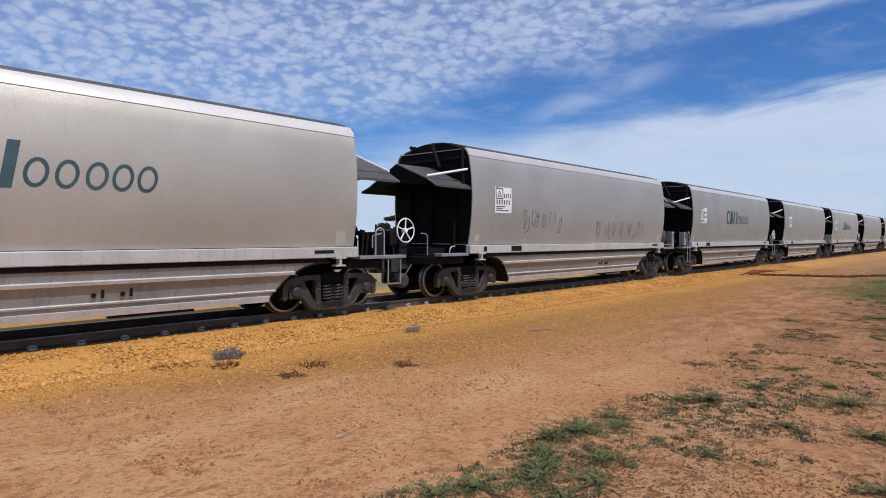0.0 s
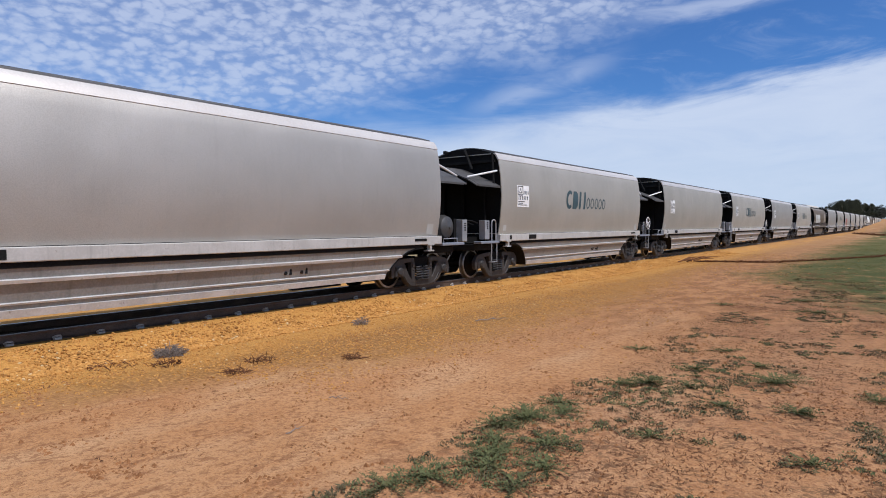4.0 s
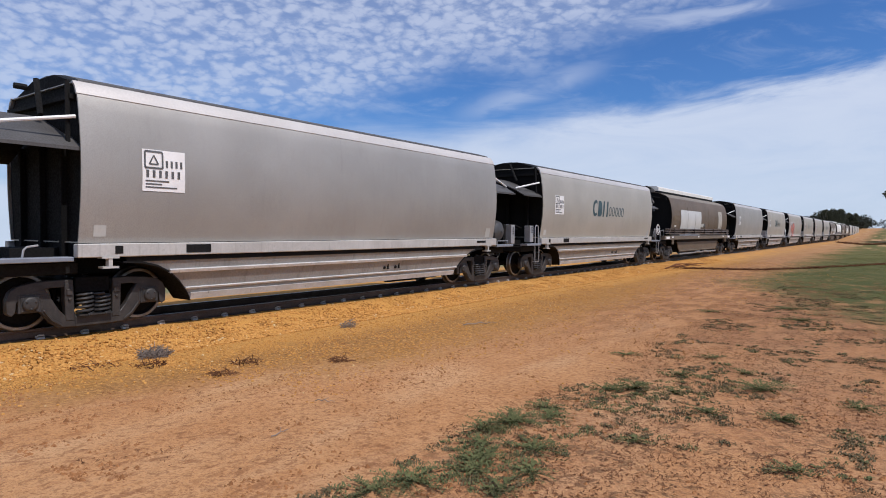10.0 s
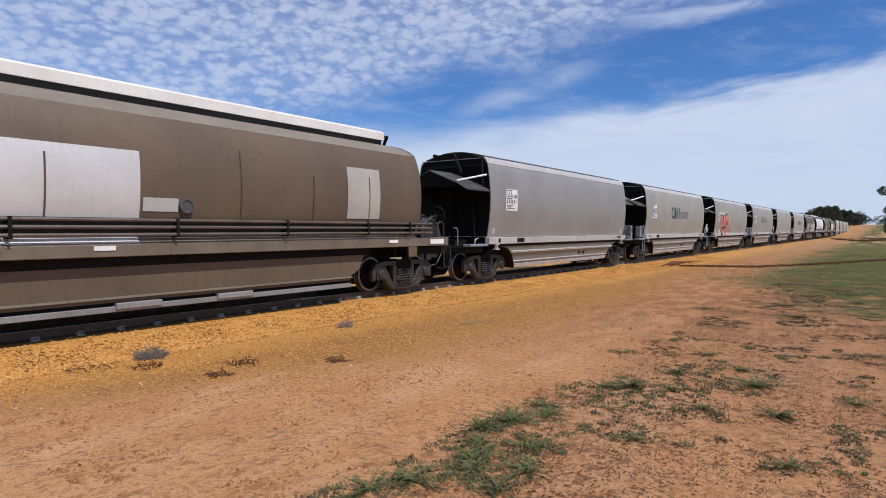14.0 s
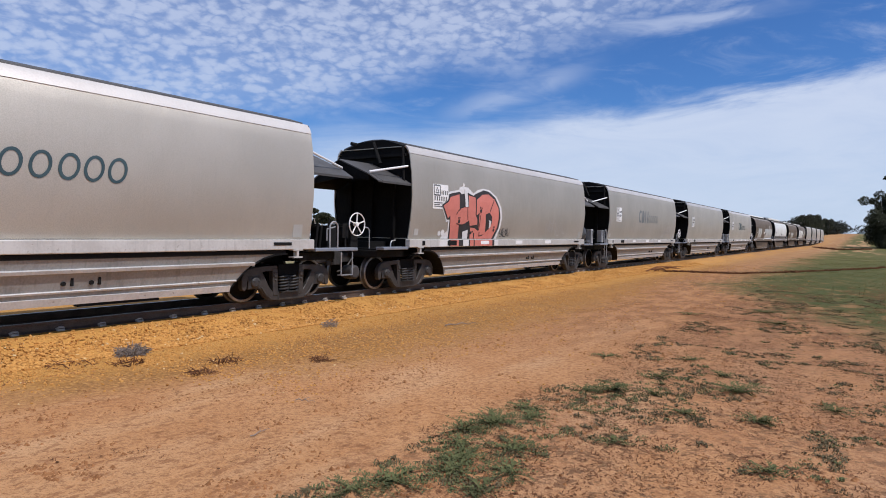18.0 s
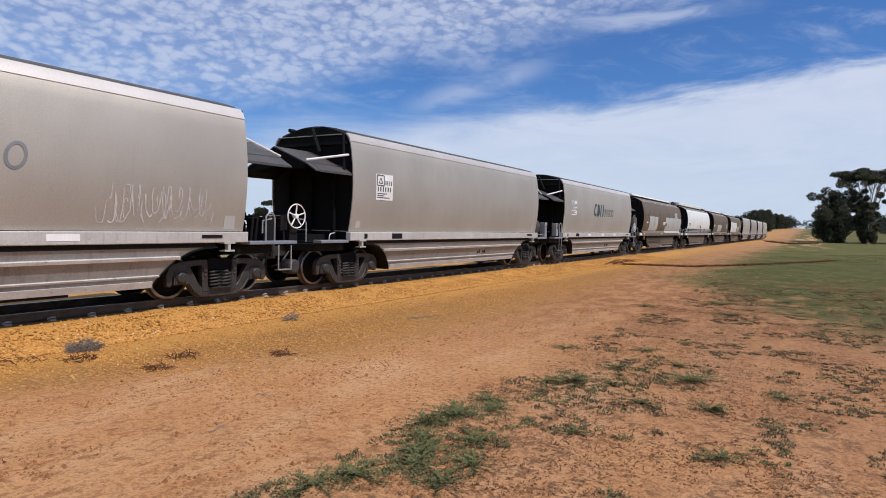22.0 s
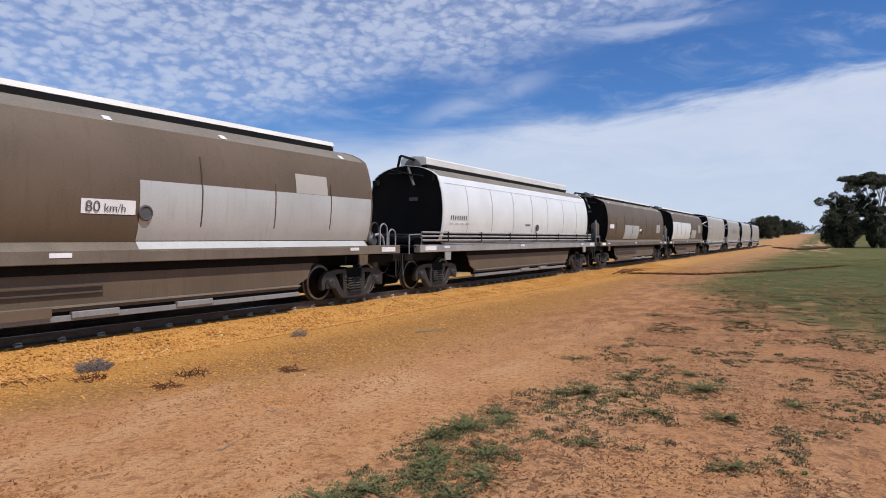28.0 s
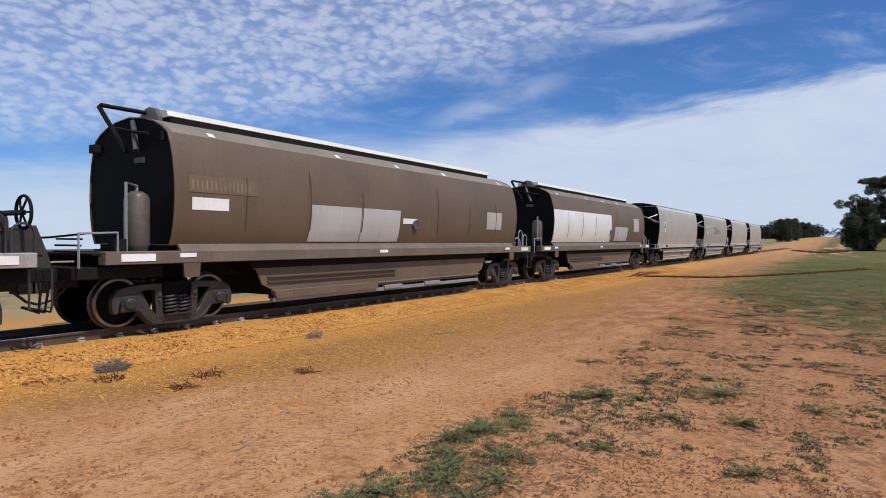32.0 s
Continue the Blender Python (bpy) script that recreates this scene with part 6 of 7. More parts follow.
def make_brown(name):
    if name == "P":
        w = brown_wagon(BROWN, "brown rounded hopper body", BROWN_PALE, True, 16.82)
        patch_plate(w, SILVER_DUSTY, 3.42, 7.91, 1.69, 2.74, "silver repainted panel")
        slope_strip(w, SILVER_DUSTY, 3.42, 7.91)
        patch_plate(w, BEIGE, 12.52, 13.57, 1.75, 2.88, "beige repainted panel")
        patch_plate(w, RUST, 1.90, 3.25, 2.12, 2.40, "faded rusty lettering panel", "faded_panel")
        bars_on(w, STRAW, 1.95, 2.16, 13, 0.04, 0.19, 0.053, "faded yellow bars")
        patch_plate(w, WHITE, 2.22, 2.58, 1.79, 1.88, "small white plate", "data_plate")
        patch_plate(w, PATCH, 7.96, 8.56, 1.80, 2.02, "pale plate", "data_plate")
        label = "brown rounded hopper wagon with a silver panel and pipes"
    elif name == "E":
        w = brown_wagon(BROWN, "brown rounded hopper body", BROWN_PALE, False)
        patch_plate(w, PATCH, 3.35, 5.92, 1.44, 2.42, "pale grey repainted panel")
        slope_strip(w, PATCH, 8.60, 14.55)
        patch_plate(w, PATCH, 8.60, 14.66, 1.44, 2.44, "pale grey repainted panel")
        patch_plate(w, BEIGE, 12.13, 13.10, 2.445, 2.86, "beige repainted panel")
        patch_plate(w, DECAL, 7.66, 8.53, 1.86, 2.09, "white speed panel", "speed_panel")
        text_on(w, "80", 7.71, 1.895, 0.24, INK, "faded black speed lettering")
        text_on(w, "km/h", 8.00, 1.90, 0.18, INK, "faded black speed lettering")
        patch_plate(w, RUST, 1.96, 3.25, 2.30, 2.58, "faded rusty lettering panel", "faded_panel")
        bars_on(w, STRAW, 2.0, 2.34, 12, 0.04, 0.19, 0.06, "faded yellow bars")
        patch_plate(w, WHITE, 2.6, 2.95, 1.94, 2.04, "small white plate", "data_plate")
        label = "brown rounded hopper wagon with pale grey panels"
    elif name == "F":
        w = brown_wagon(SILVER_PATCH, "bright silver rounded hopper body", BROWN_PALE, True)
        bars_on(w, INK, 2.11, 2.05, 8, 0.045, 0.13, 0.085, "faded black bars")
        bars_on(w, CHALK, 2.05, 1.92, 4, 0.22, 0.035, 0.10, "small faded bars")
        bars_on(w, INK, 7.6, 1.96, 4, 0.08, 0.06, 0.04, "small faded bars")
        label = "silver rounded hopper wagon with a dusty roof and pipes"
    elif name == "G":
        w = brown_wagon(BROWN, "brown rounded hopper body", BROWN_PALE, False)
        patch_plate(w, PATCH, 4.85, 6.50, 1.46, 2.25, "pale grey repainted panel")
        patch_plate(w, PATCH, 6.53, 8.02, 1.46, 2.25, "pale grey repainted panel")
        patch_plate(w, BEIGE, 12.6, 13.6, 1.85, 2.4, "beige repainted panel")
        patch_plate(w, DECAL, 8.15, 8.75, 1.92, 2.06, "white speed panel", "speed_panel")
        patch_plate(w, RUST, 1.92, 3.40, 2.33, 2.62, "faded rusty lettering panel", "faded_panel")
        bars_on(w, STRAW, 1.97, 2.37, 14, 0.035, 0.18, 0.06, "faded yellow bars")
        patch_plate(w, DECAL, 1.98, 2.75, 2.02, 2.24, "white data panel", "data_plate")
        label = "brown rounded hopper wagon with small grey panels"
    else:
        w = brown_wagon(BROWN, "brown rounded hopper body", BROWN_PALE, False)
        patch_plate(w, SILVER_PATCH, 1.65, 8.8, 1.44, 2.75, "pale silver repainted half")
        patch_plate(w, PATCH, 9.4, 11.5, 1.5, 2.2, "pale grey repainted panel")
        patch_plate(w, BEIGE, 12.6, 13.6, 2.0, 2.7, "beige repainted panel")
        label = "brown rounded hopper wagon with a silver front half"
    return tagged(w, label, "wagon", "wagons of the train")


build_train()


# ---- weeds, twigs and trees ----
def blade_clump(m, rnd, x, y, z, radius, height, count, width=0.012):
    for _ in range(count):
        r, t = radius * math.sqrt(rnd.random()), rnd.uniform(0, 2 * math.pi)
        bx, by = x + r * math.cos(t), y + r * math.sin(t)
        h = height * rnd.uniform(0.4, 1.0)
        lean, d = rnd.uniform(0.6, 2.2) * h, rnd.uniform(0, 2 * math.pi)
        w = width * rnd.uniform(0.6, 1.4)
        px, py = -math.sin(d) * w, math.cos(d) * w
        mx, my = bx + math.cos(d) * lean * 0.45, by + math.sin(d) * lean * 0.45
        tx, ty = bx + math.cos(d) * lean, by + math.sin(d) * lean
        m.add([(bx - px * 0.6, by - py * 0.6, z), (bx + px * 0.6, by + py * 0.6, z), (mx + px, my + py, z + h * 0.8), (mx - px, my - py, z + h * 0.8), (tx, ty, z + h * 0.75)],
              [(0, 1, 2, 3), (3, 2, 4)])


def rosette(rnd, radius, height, stems):
    """A low spreading weed: stems that creep out from one root, with pairs of small leaves along them and upright tips."""
    m = Mesh()
    m.v.append((0.0, 0.0, 0.005))
    for _ in range(stems):
        d, reach = rnd.uniform(0, 2 * math.pi), radius * (0.25 + 0.95 * rnd.random() ** 0.7)
        rise = height * rnd.uniform(0.35, 1.0) * (1.15 - 0.6 * reach / (1.2 * radius))
        bend = rnd.uniform(-0.5, 0.5)
        last = 0
        joints = 4 + int(reach / 0.05)
        for j in range(1, joints + 1):
            u = j / joints
            x, y = reach * u * math.cos(d + bend * u), reach * u * math.sin(d + bend * u)
            z = 0.008 + rise * math.sin(min(1.0, u * 1.25) * math.pi * 0.5) * (1.0 - 0.25 * u)
            k = len(m.v)
            wide = 0.0028
            m.v += [(x - wide * math.sin(d), y + wide * math.cos(d), z), (x + wide * math.sin(d), y - wide * math.cos(d), z)]
            m.f.append((last, last + 1, k + 1, k) if last else (0, k + 1, k))
            last = k
            for side in (-1, 1):
                t = d + bend * u + side * rnd.uniform(0.4, 1.5)
                size = rnd.uniform(0.013, 0.030)
                tip = (x + size * math.cos(t), y + size * math.sin(t), z + size * rnd.uniform(-0.1, 0.9))
                across = (-math.sin(t) * size * 0.32, math.cos(t) * size * 0.32)
                mid = ((x + tip[0]) / 2, (y + tip[1]) / 2, (z + tip[2]) / 2 + size * 0.15)
                q = len(m.v)
                m.v += [(mid[0] + across[0], mid[1] + across[1], mid[2]), tip, (mid[0] - across[0], mid[1] - across[1], mid[2])]
                m.f.append((k, q, q + 1, q + 2))
    return m


def build_weeds():
    rnd = random.Random(21)
    # the larger plants, one by one
    plants = [(-2.40, 7.14, 0.26, 0.13, 46), (-1.20, 8.02, 0.38, 0.13, 56), (-2.88, 5.11, 0.36, 0.10, 60), (-3.0, 4.78, 0.26, 0.08, 34), (-0.84, 6.76, 0.20, 0.08, 34), (-2.68, 6.93, 0.20, 0.08, 24),
              (-2.7, 5.5, 0.24, 0.06, 30), (-2.78, 4.40, 0.30, 0.06, 30), (-2.75, 3.43, 0.28, 0.06, 36), (-2.85, 3.12, 0.22, 0.05, 24), (-2.62, 4.10, 0.26, 0.06, 32), (-2.5, 3.85, 0.28, 0.06, 28), (-2.13, 4.06, 0.24, 0.06, 28), (-1.97, 7.26, 0.18, 0.06, 20), (-1.5, 6.6, 0.20, 0.05, 20),
              (-2.9, 5.8, 0.22, 0.06, 22), (-2.35, 4.55, 0.28, 0.06, 28), (-2.15, 3.65, 0.22, 0.05, 20), (-1.75, 5.25, 0.15, 0.05, 16), (-2.15, 8.22, 0.24, 0.06, 22), (-0.56, 5.3, 0.18, 0.05, 18), (-0.22, 7.83, 0.26, 0.05, 22),
              (-1.55, 8.87, 0.24, 0.05, 20), (-2.01, 17.1, 0.45, 0.08, 40), (-1.5, 14.9, 0.45, 0.08, 40), (-3.4, 15.2, 0.32, 0.07, 26), (-3.2, 9.1, 0.22, 0.05, 18), (-2.1, 9.7, 0.22, 0.05, 18)]
    for x, y, r, h, n in plants:
        ob = part("weed", rosette(rnd, r, h, n), WEED, None, at=pose(x, y, land(x, y) - 0.004), smooth=False)
        tagged(ob, "low green weed growing in bare dirt", "weed", "weeds by the track")
    m, dull = Mesh(), Mesh()
    for k in range(9500):
        y = 2.3 + 22 * rnd.random() ** 1.35
        x = rnd.uniform(-3.1, 3.0)
        dens = noise.noise((x * 0.8, y * 0.8, 3.0)) + 0.6 * noise.noise((x * 2.3, y * 2.3, 5.0))
        # a greener strip leads away from the camera, bare wheel track beside it
        strip = math.exp(-((x + 2.6 - 0.10 * (y - 4)) / 0.45) ** 2) * (1 if y < 8.5 else 0.4)
        if dens + 0.30 * strip < 0.12 or (-1.95 < x < -1.35 and y < 4.9):
            continue
        if y < 2.6 + 0.7 * noise.noise((x * 1.6, 0, 11)):
            continue
        r = rnd.uniform(0.02, 0.09)
        green = rnd.random() < 0.14 + 0.5 * strip
        blade_clump(m if green else dull, rnd, x, y, land(x, y), r, rnd.uniform(0.010, 0.034), int(9 + r * 190), 0.0062)
    tagged(part("weed_scatter", m, WEED, None, smooth=False), "scattered small green weeds", "weeds", kind="stuff")
    tagged(part("weed_scatter", dull, WEED_DULL, None, smooth=False), "scattered dull grey-green weeds", "weeds", kind="stuff")
    # grass of the verge farther off
    m = Mesh()
    for k in range(9000):
        y = 11 + 60 * rnd.random() ** 1.6
        x = rnd.uniform(-6, 16)
        if x + 5.0 - 0.46 * max(0, 25 - y) + 2.5 * noise.noise((x * 0.3, y * 0.3, 1)) < 1.0:
            continue
        blade_clump(m, rnd, x, y, land(x, y), 0.45, rnd.uniform(0.010, 0.025), 11, 0.006 + y * 0.0003)
    tagged(part("verge_grass", m, VERGE, None, smooth=False), "short green grass on the verge", "grass", kind="stuff")
    # brown litter, dry stalks and clods
    m = Mesh()
    for k in range(95000):
        y = 2.2 + 26 * rnd.random() ** 1.25
        x = rnd.uniform(-8.4, 3.5) if k % 3 == 0 else rnd.uniform(-3.6, 3.2)
        here = noise.noise((x * 0.9, y * 0.9, 8)) + 0.6 * noise.noise((x * 3.4, y * 3.4, 2)) + 0.35 * noise.noise((x * 9.0, y * 9.0, 7))
        track = math.exp(-((x - 2.1 + 0.13 * (y - 2)) / 0.50) ** 2) * 0.55
        if here - track < (0.0 if x > -3.2 + 0.5 * noise.noise((y, 0, 0)) else 0.50):
            continue
        d, z = rnd.uniform(0, math.pi), land(x, y) + 0.002
        if k % 4:
            # a thin dry stalk, one end lifted
            long, wide, up = rnd.uniform(0.02, 0.065), rnd.uniform(0.0022, 0.0045) * (1 + 0.06 * y), rnd.uniform(0.003, 0.022)
            c, q = math.cos(d), math.sin(d)
            m.add([(x - q * wide, y + c * wide, z), (x + q * wide, y - c * wide, z), (x + c * long, y + q * long, z + up)], [(0, 1, 2)])
        else:
            # a curled crumb of leaf
            r, up = rnd.uniform(0.006, 0.018), rnd.uniform(0.003, 0.010)
            ring = [(x + r * rnd.uniform(0.5, 1.3) * math.cos(d + t), y + r * rnd.uniform(0.5, 1.3) * math.sin(d + t), z + up * rnd.random()) for t in (0.0, 1.4, 2.6, 4.4)]
            m.add(ring, [(0, 1, 2), (0, 2, 3)])
    clods = Mesh()
    for k in range(21000):
        y = 2.0 + 17 * rnd.random() ** 1.7
        x = rnd.uniform(-8.2, -2.4) if k % 3 else rnd.uniform(-2.6, 3.2)
        if noise.noise((x * 1.1, y * 0.45, 4)) + 0.7 * noise.noise((x * 4.5, y * 2.5, 6)) < 0.10:
            continue
        d, r = rnd.uniform(0, math.pi), rnd.uniform(0.005, 0.017) * (1.7 if rnd.random() < 0.12 else 1.0)
        z = land(x, y) - 0.001
        ring = [(x + r * rnd.uniform(0.7, 1.3) * math.cos(d + t), y + r * rnd.uniform(0.7, 1.3) * math.sin(d + t), z) for t in (0.0, 1.3, 2.5, 3.8, 5.0)]
        lift = r * rnd.uniform(0.6, 1.3)
        ring += [(x + r * 0.35 * rnd.uniform(-1, 1), y + r * 0.35 * rnd.uniform(-1, 1), z + lift)]
        clods.add(ring, [(i, (i + 1) % 5, 5) for i in range(5)])
    tagged(part("dirt_clods", clods, CLOD, None, smooth=False), "small clods of trodden dirt", "dirt", kind="stuff")
    tagged(part("leaf_litter", m, LITTER, None, smooth=False), "brown leaf litter and dry stalks on the dirt", "litter", kind="stuff")


build_weeds()


def twig_heap(name, x, y, r, h, count, seed, label, mat):
    rnd = random.Random(seed)
    m = Mesh()
    for _ in range(count):
        t = rnd.uniform(0, 2 * math.pi)
        a = r * math.sqrt(rnd.random())
        p = Vector((a * math.cos(t), a * math.sin(t), rnd.uniform(0, h) * (1 - a / r * 0.7)))
        d = Vector((rnd.uniform(-1, 1), rnd.uniform(-1, 1), rnd.uniform(-0.5, 0.6))).normalized() * rnd.uniform(0.05, 0.13)
        q = p + d
        q.z = max(q.z, 0.005)
        m.tube([p, (p + q) / 2 + Vector((0, 0, 0.01)), q], [0.006, 0.005, 0.002], 4)
    z = max(land(x, y), ballast_height(x))
    tagged(part(name, m, mat, None, at=pose(x, y, z - 0.005)), label, "twigs")


twig_heap("dry_bush", -8.62, 4.75, 0.21, 0.17, 380, 31, "small dry grey bush at the foot of the ballast", DRYTWIG)
twig_heap("dry_tuft", -8.38, 8.46, 0.16, 0.16, 90, 32, "dry tuft of twigs in the gravel", DRYTWIG)
for k, (x, y, r) in enumerate(((-8.6, 3.9, 0.32), (-8.1, 4.4, 0.22), (-7.2, 5.3, 0.2), (-6.9, 4.7, 0.16), (-6.3, 6.2, 0.16))):
    twig_heap("twig_litter", x, y, r, 0.05, 60, 40 + k, "scatter of small brown twigs on the ground", LITTER)


def stick(x, y, turn, length, seed, r=0.012):
    rnd = random.Random(seed)
    pts = [(length * (k / 6 - 0.5), 0.05 * rnd.uniform(-1, 1) * length, r + 0.01 + 0.03 * rnd.random() * (k % 2)) for k in range(7)]
    m = Mesh().tube(pts, [r, r, r * 0.9, r * 0.8, r * 0.6, r * 0.5, r * 0.3], 6)
    m.tube([pts[3], (pts[3][0] + 0.15 * length, 0.16 * length, 0.05)], [r * 0.6, r * 0.25], 5)
    tagged(part("stick", m, DRYTWIG, None, at=pose(x, y, land(x, y), 0, 0, turn)), "thin fallen stick lying on the dirt", "stick")


stick(-6.53, 10.24, 60, 0.75, 1)
stick(-4.4, 3.6, 100, 0.24, 2, 0.006)
stick(-4.9, 4.6, 20, 0.22, 3, 0.006)


def fallen_branch():
    rnd = random.Random(17)
    m = Mesh()
    for k in range(6):
        a = Vector((rnd.uniform(-0.3, 0.4), rnd.uniform(-1.2, 1.2), 0.03))
        b = a + Vector((rnd.uniform(-0.5, 0.8), rnd.uniform(0.6, 2.4), rnd.uniform(0.0, 0.25)))
        m.tube([a, (a + b) / 2 + Vector((0.05, 0, 0.1)), b], [0.03, 0.024, 0.01], 6)
    tagged(part("fallen_branch", m, LITTER, None, at=pose(-9.0, 31.8, 0.03, 0, 0, -20)), "fallen dead branch beside the track", "branch")


fallen_branch()


def rut(points, count, thick, seed):
    """A dark ridge of litter left across the verge."""
    rnd = random.Random(seed)
    m = Mesh()
    for k in range(count):
        u = rnd.random() * (len(points) - 1)
        a, b = Vector((*points[int(u)], 0)), Vector((*points[int(u) + 1], 0))
        p = a + (b - a) * (u % 1) + Vector((rnd.gauss(0, 5 * thick), rnd.gauss(0, 6 * thick), 0))
        d = Vector((rnd.uniform(-1, 1), rnd.uniform(-1, 1), rnd.uniform(0, 0.3))) * 12 * thick
        p.z = land(p.x, p.y) + thick
        m.tube([p, p + d], [thick, thick * 0.4], 4)
    tagged(part("litter_ridge", m, LITTER, None), "dark ridge of twigs and litter across the verge", "litter", kind="stuff")


rut(((-8.4, 32.4), (-5.2, 33.6), (-1.6, 42.0), (1.3, 50.0)), 1100, 0.022, 18)
rut(((-8.2, 140.0), (-3.5, 117.0), (0.3, 133.0)), 500, 0.06, 19)


def leaf_cloud(m, rnd, centre, size, count, leaf):
    for _ in range(count):
        while True:
            p = Vector((rnd.uniform(-1, 1), rnd.uniform(-1, 1), rnd.uniform(-1, 1)))
            if 0.15 < p.length < 1:
                break
        q = Vector(centre) + Vector((p.x * size[0], p.y * size[1], p.z * size[2]))
        a = Vector((rnd.uniform(-1, 1), rnd.uniform(-1, 1), rnd.uniform(-1, 1))).normalized() * leaf * rnd.uniform(0.6, 1.3)
        b = a.orthogonal().normalized() * leaf * rnd.uniform(0.25, 0.6)
        m.add([q - a, q - b * 0.8, q + a, q + b], [(0, 1, 2, 3)])


def gum_tree(x, y, height, spread, seed, low=False, label="tall gum tree with a spreading dark crown"):
    rnd = random.Random(seed)
    tree = new("gum_tree")
    tree.matrix_basis = pose(x, y, land(x, y) - 0.1)
    wood, leaves = Mesh(), Mesh()
    r = height * 0.022
    split = height * (0.18 if low else 0.42)
    lean = Vector((rnd.uniform(-0.5, 0.5), rnd.uniform(-0.3, 0.3), 0))
    fork = Vector((0, 0, split)) + lean
    wood.tube([(0, 0, 0), lean * 0.4 + Vector((0, 0, split * 0.5)), fork], [r * 1.3, r, r * 0.85], 9)
    for k in range(9 if low else 8):
        t = 2 * math.pi * k / 8 + rnd.uniform(-0.3, 0.3)
        reach = spread * rnd.uniform(0.35, 1.0)
        top = height * (rnd.uniform(0.45, 0.9) if low else rnd.uniform(0.74, 0.97) - 0.16 * reach / spread)
        tip = Vector((math.cos(t) * reach, math.sin(t) * reach, top))
        bend = fork.lerp(tip, 0.55) + Vector((0, 0, height * 0.05))
        wood.tube([fork, bend, tip], [r * 0.5, r * 0.32, r * 0.1], 6)
        for j in range(5 if low else 4):
            c = tip + Vector((rnd.gauss(0, spread * 0.20), rnd.gauss(0, spread * 0.20), rnd.gauss(0, height * (0.12 if low else 0.035))))
            wood.tube([bend, bend.lerp(c, 0.6) + Vector((0, 0, 0.2)), c], [r * 0.2, r * 0.12, r * 0.05], 5)
            s = spread * rnd.uniform(0.20, 0.36)
            leaf_cloud(leaves, rnd, c, (s, s, s * (0.8 if low else 0.45)), 300 if low else 420, height * 0.020)
    if low:
        for k in range(16):
            t = rnd.uniform(0, 2 * math.pi)
            c = Vector((math.cos(t), math.sin(t), 0)) * spread * rnd.uniform(0.3, 0.8) + Vector((0, 0, height * rnd.uniform(0.12, 0.4)))
            leaf_cloud(leaves, rnd, c, (spread * 0.34, spread * 0.34, height * 0.15), 480, height * 0.022)
    part("trunk", wood, BARK, tree, "pale trunk and limbs")
    part("crown", leaves, GUM_LEAF, tree, "dark green clumped crown", smooth=False)
    return tagged(tree, label, "tree", "gum trees beyond the verge")


def umbrella_gum(x, y, height, reach, seed):
    """A gum whose bare pale limbs fan out to a flat canopy."""
    rnd = random.Random(seed)
    tree = new("gum_tree")
    tree.matrix_basis = pose(x, y, land(x, y) - 0.1)
    wood, leaves = Mesh(), Mesh()
    fork = Vector((rnd.uniform(-0.3, 0.3), 0, height * 0.26))
    wood.tube([(0, 0, 0), fork * 0.5, fork], [0.36, 0.30, 0.26], 9)
    for k in range(15):
        t, q = 2 * math.pi * k / 15 + rnd.uniform(-0.2, 0.2), math.sqrt((k % 5 + 0.8) / 5.2)
        tip = Vector((math.cos(t) * reach * q, math.sin(t) * reach * q, height * (0.91 - 0.10 * q * q)))
        if k % 5 == 4:
            tip.z -= height * rnd.uniform(0.16, 0.42)
        bend = fork.lerp(tip, 0.5) + Vector((0, 0, -height * 0.03))
        wood.tube([fork, bend, tip], [0.16, 0.11, 0.05], 6)
        for j in range(5):
            c = tip + Vector((rnd.gauss(0, reach * 0.20), rnd.gauss(0, reach * 0.20), rnd.gauss(0, height * 0.03)))
            wood.tube([bend.lerp(tip, 0.5), c], [0.06, 0.02], 5)
            size = reach * rnd.uniform(0.20, 0.33)
            leaf_cloud(leaves, rnd, c + Vector((0, 0, 0.4)), (size, size, size * 0.42), 330, 0.24)
    part("trunk", wood, BARK, tree, "pale trunk and fanning limbs")
    part("crown", leaves, GUM_LEAF, tree, "dark flat-topped crown", smooth=False)
    return tagged(tree, "tall gum tree with pale limbs and a flat dark crown", "tree", "gum trees beyond the verge")


umbrella_gum(9.2, 152, 15.2, 4.6, 51)
umbrella_gum(21.5, 156, 15.0, 5.6, 54)
umbrella_gum(38.0, 160, 14.5, 6.5, 56)
gum_tree(3.2, 148, 11.0, 3.7, 52, True, "bushy dark gum tree leafy to the ground")
gum_tree(9.0, 147, 9.4, 2.2, 53, True, "narrow bushy gum tree leafy to the ground")
gum_tree(15.6, 158, 6.0, 2.4, 55, True, "bushy dark gum tree leafy to the ground")
gum_tree(-27.0, 410, 11.0, 7.5, 58)
gum_tree(-55.0, 82, 7.0, 2.6, 59, False, "thin gum tree seen behind the train")
gum_tree(-62.0, 60, 6.5, 2.6, 60, False, "thin gum tree seen behind the train")
roadside = gum_tree(-17.0, 235, 7.6, 3.4, 62, True, "bushy gum tree beside the line far along")
for k, (x, y) in enumerate(((-16.2, 262), (-18.5, 300), (-16.5, 345), (-17.5, 400), (-15.8, 470), (-20.0, 560))):
    copy_thing(roadside, pose(x, y, land(x, y) - 0.1, 0, 0, 50 * k))


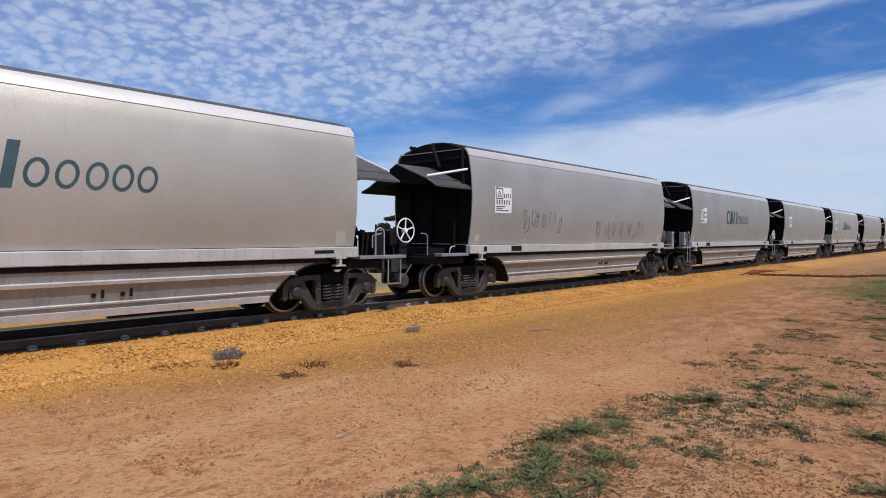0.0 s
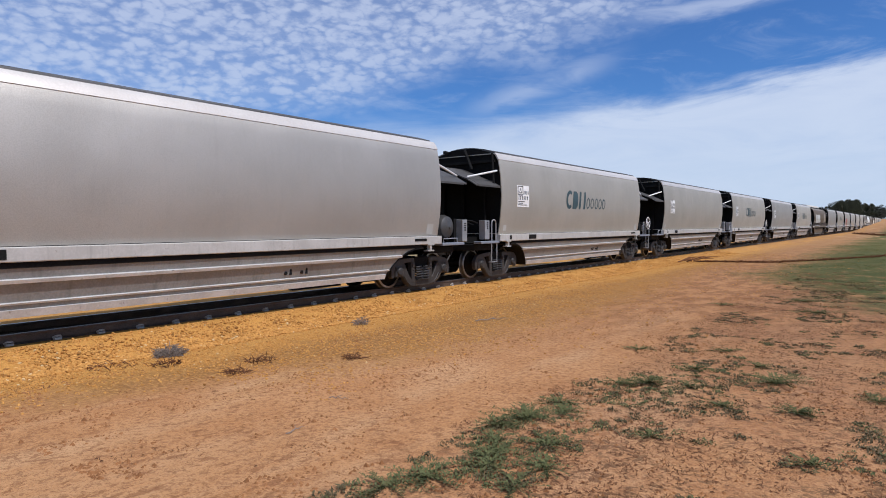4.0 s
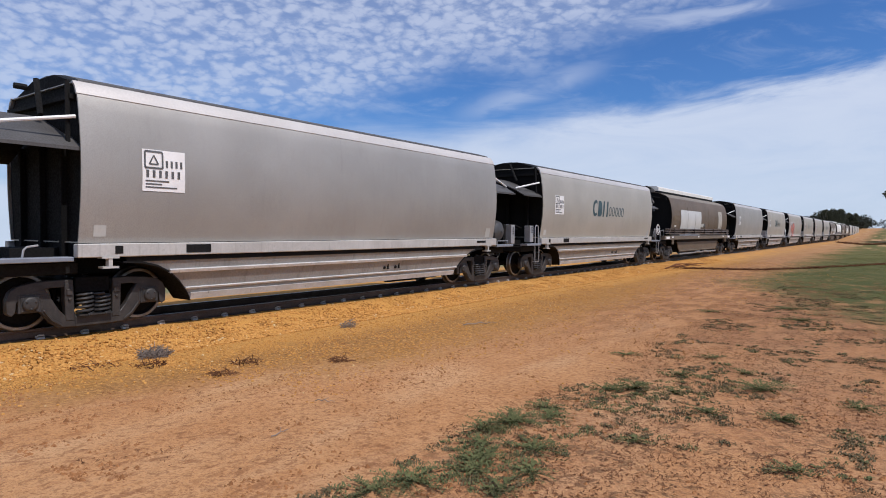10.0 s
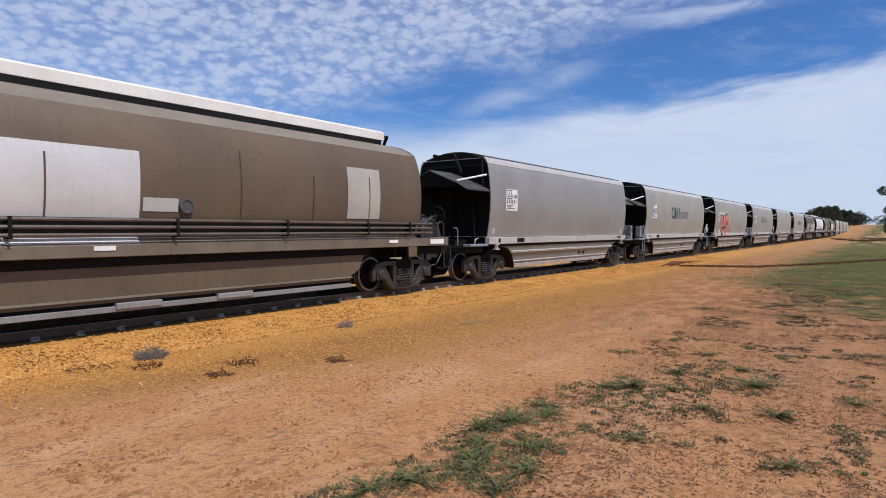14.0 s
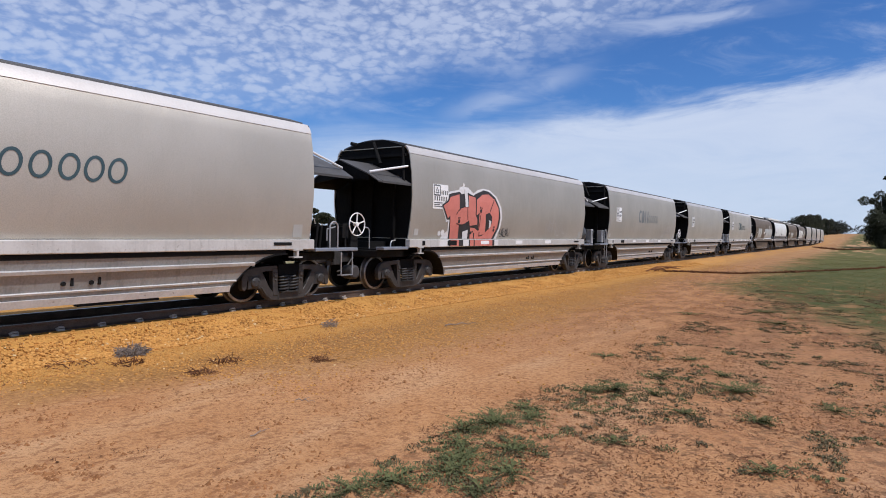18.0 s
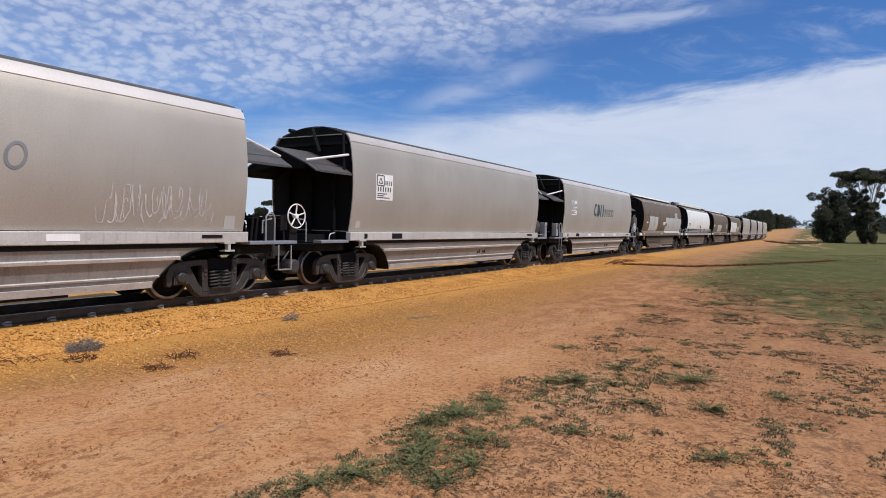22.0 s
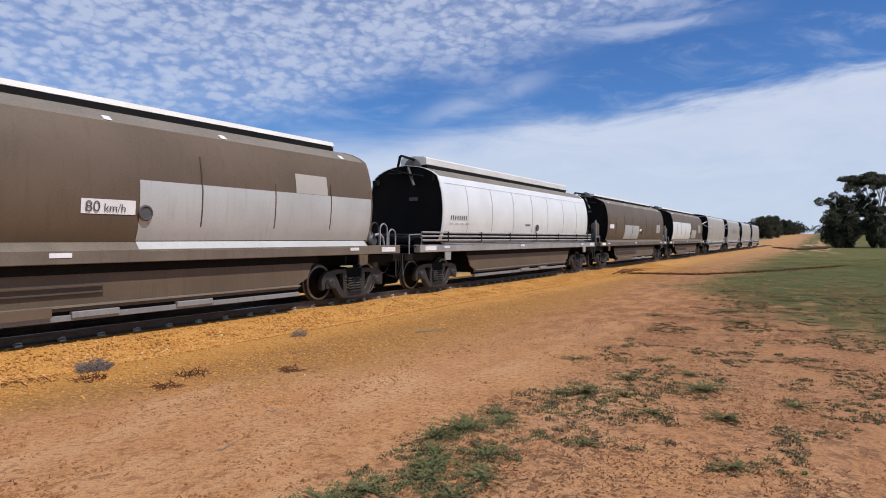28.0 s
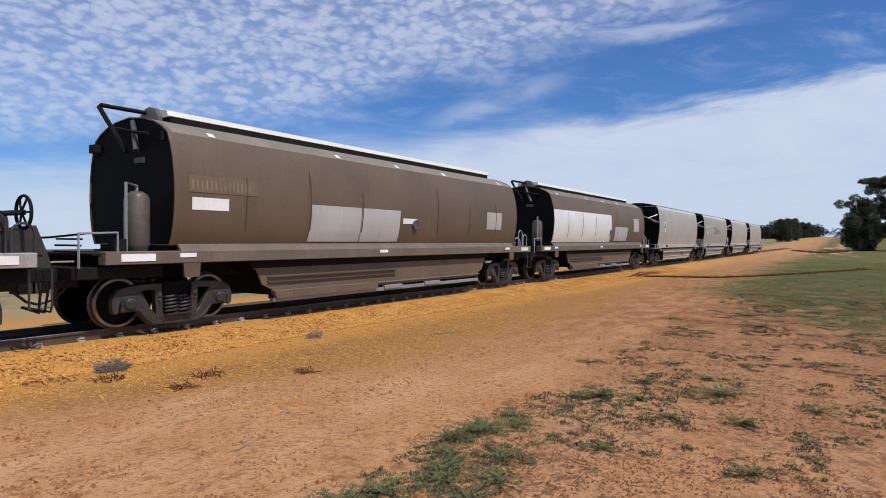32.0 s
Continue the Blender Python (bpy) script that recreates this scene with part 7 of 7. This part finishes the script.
def far_scrub():
    """Scrub and low trees along the horizon on every side."""
    rnd = random.Random(71)
    m = Mesh()
    spots = []
    for k in range(330):
        t = rnd.uniform(0, 2 * math.pi)
        d = rnd.uniform(330, 620)
        spots.append((d * math.sin(t), d * math.cos(t), rnd.uniform(3.0, 6.0)))
    for k in range(330):
        spots.append((rnd.uniform(-95, 75), rnd.uniform(350, 470), rnd.uniform(4, 8)))
    for k in range(130):
        spots.append((rnd.uniform(22, 110), rnd.uniform(185, 300), rnd.uniform(2.5, 5)))
    for x, y, h in spots:
        if abs(x + 6) < 7 and y > 0:
            continue
        for j in range(6):
            c = (x + rnd.gauss(0, h * 0.6), y + rnd.gauss(0, h * 0.4), land(x, y) + h * rnd.uniform(0.2, 0.75))
            leaf_cloud(m, rnd, c, (h * 0.5, h * 0.4, h * 0.34), 44, h * 0.10)
    tagged(part("far_scrub", m, FAR_LEAF, None, smooth=False), "dark scrub and low trees along the horizon", "scrub", kind="stuff")


far_scrub()


# ---- what moves ----
def motions():
    def travel(t):
        u = 2 * t
        k = min(int(u), len(TRAVEL) - 2)
        p = [TRAVEL[min(max(k + d, 0), len(TRAVEL) - 1)] for d in (-1, 0, 1, 2)]
        if k == 0:
            p[0] = 2 * p[1] - p[2]
        if k == len(TRAVEL) - 2:
            p[3] = 2 * p[2] - p[1]
        u -= k
        return 0.5 * (2 * p[1] + (p[2] - p[0]) * u + (2 * p[0] - 5 * p[1] + 4 * p[2] - p[3]) * u * u + (3 * p[1] - p[0] - 3 * p[2] + p[3]) * u ** 3)

    half = [k / 2 for k in range(65)]
    beats = [k / 20 for k in range(641)]
    turns = {}
    for kind, y, wagon in FLEET:
        walk(wagon, [(t, pose(TRACK_X, y - travel(t), RAIL_Z)) for t in half])
        for ob in wagon.children_recursive:
            if ob.name.startswith("wheelset"):
                d = round(ob.location.y, 3)
                if d not in turns:
                    # rolling towards the near end: the top of the wheel goes the way of the train
                    turns[d] = [(t, pose(0, d, 0.42, math.degrees((travel(t) - TRAVEL[0]) / 0.42) % 360.0)) for t in beats]
                walk(ob, turns[d])


motions()
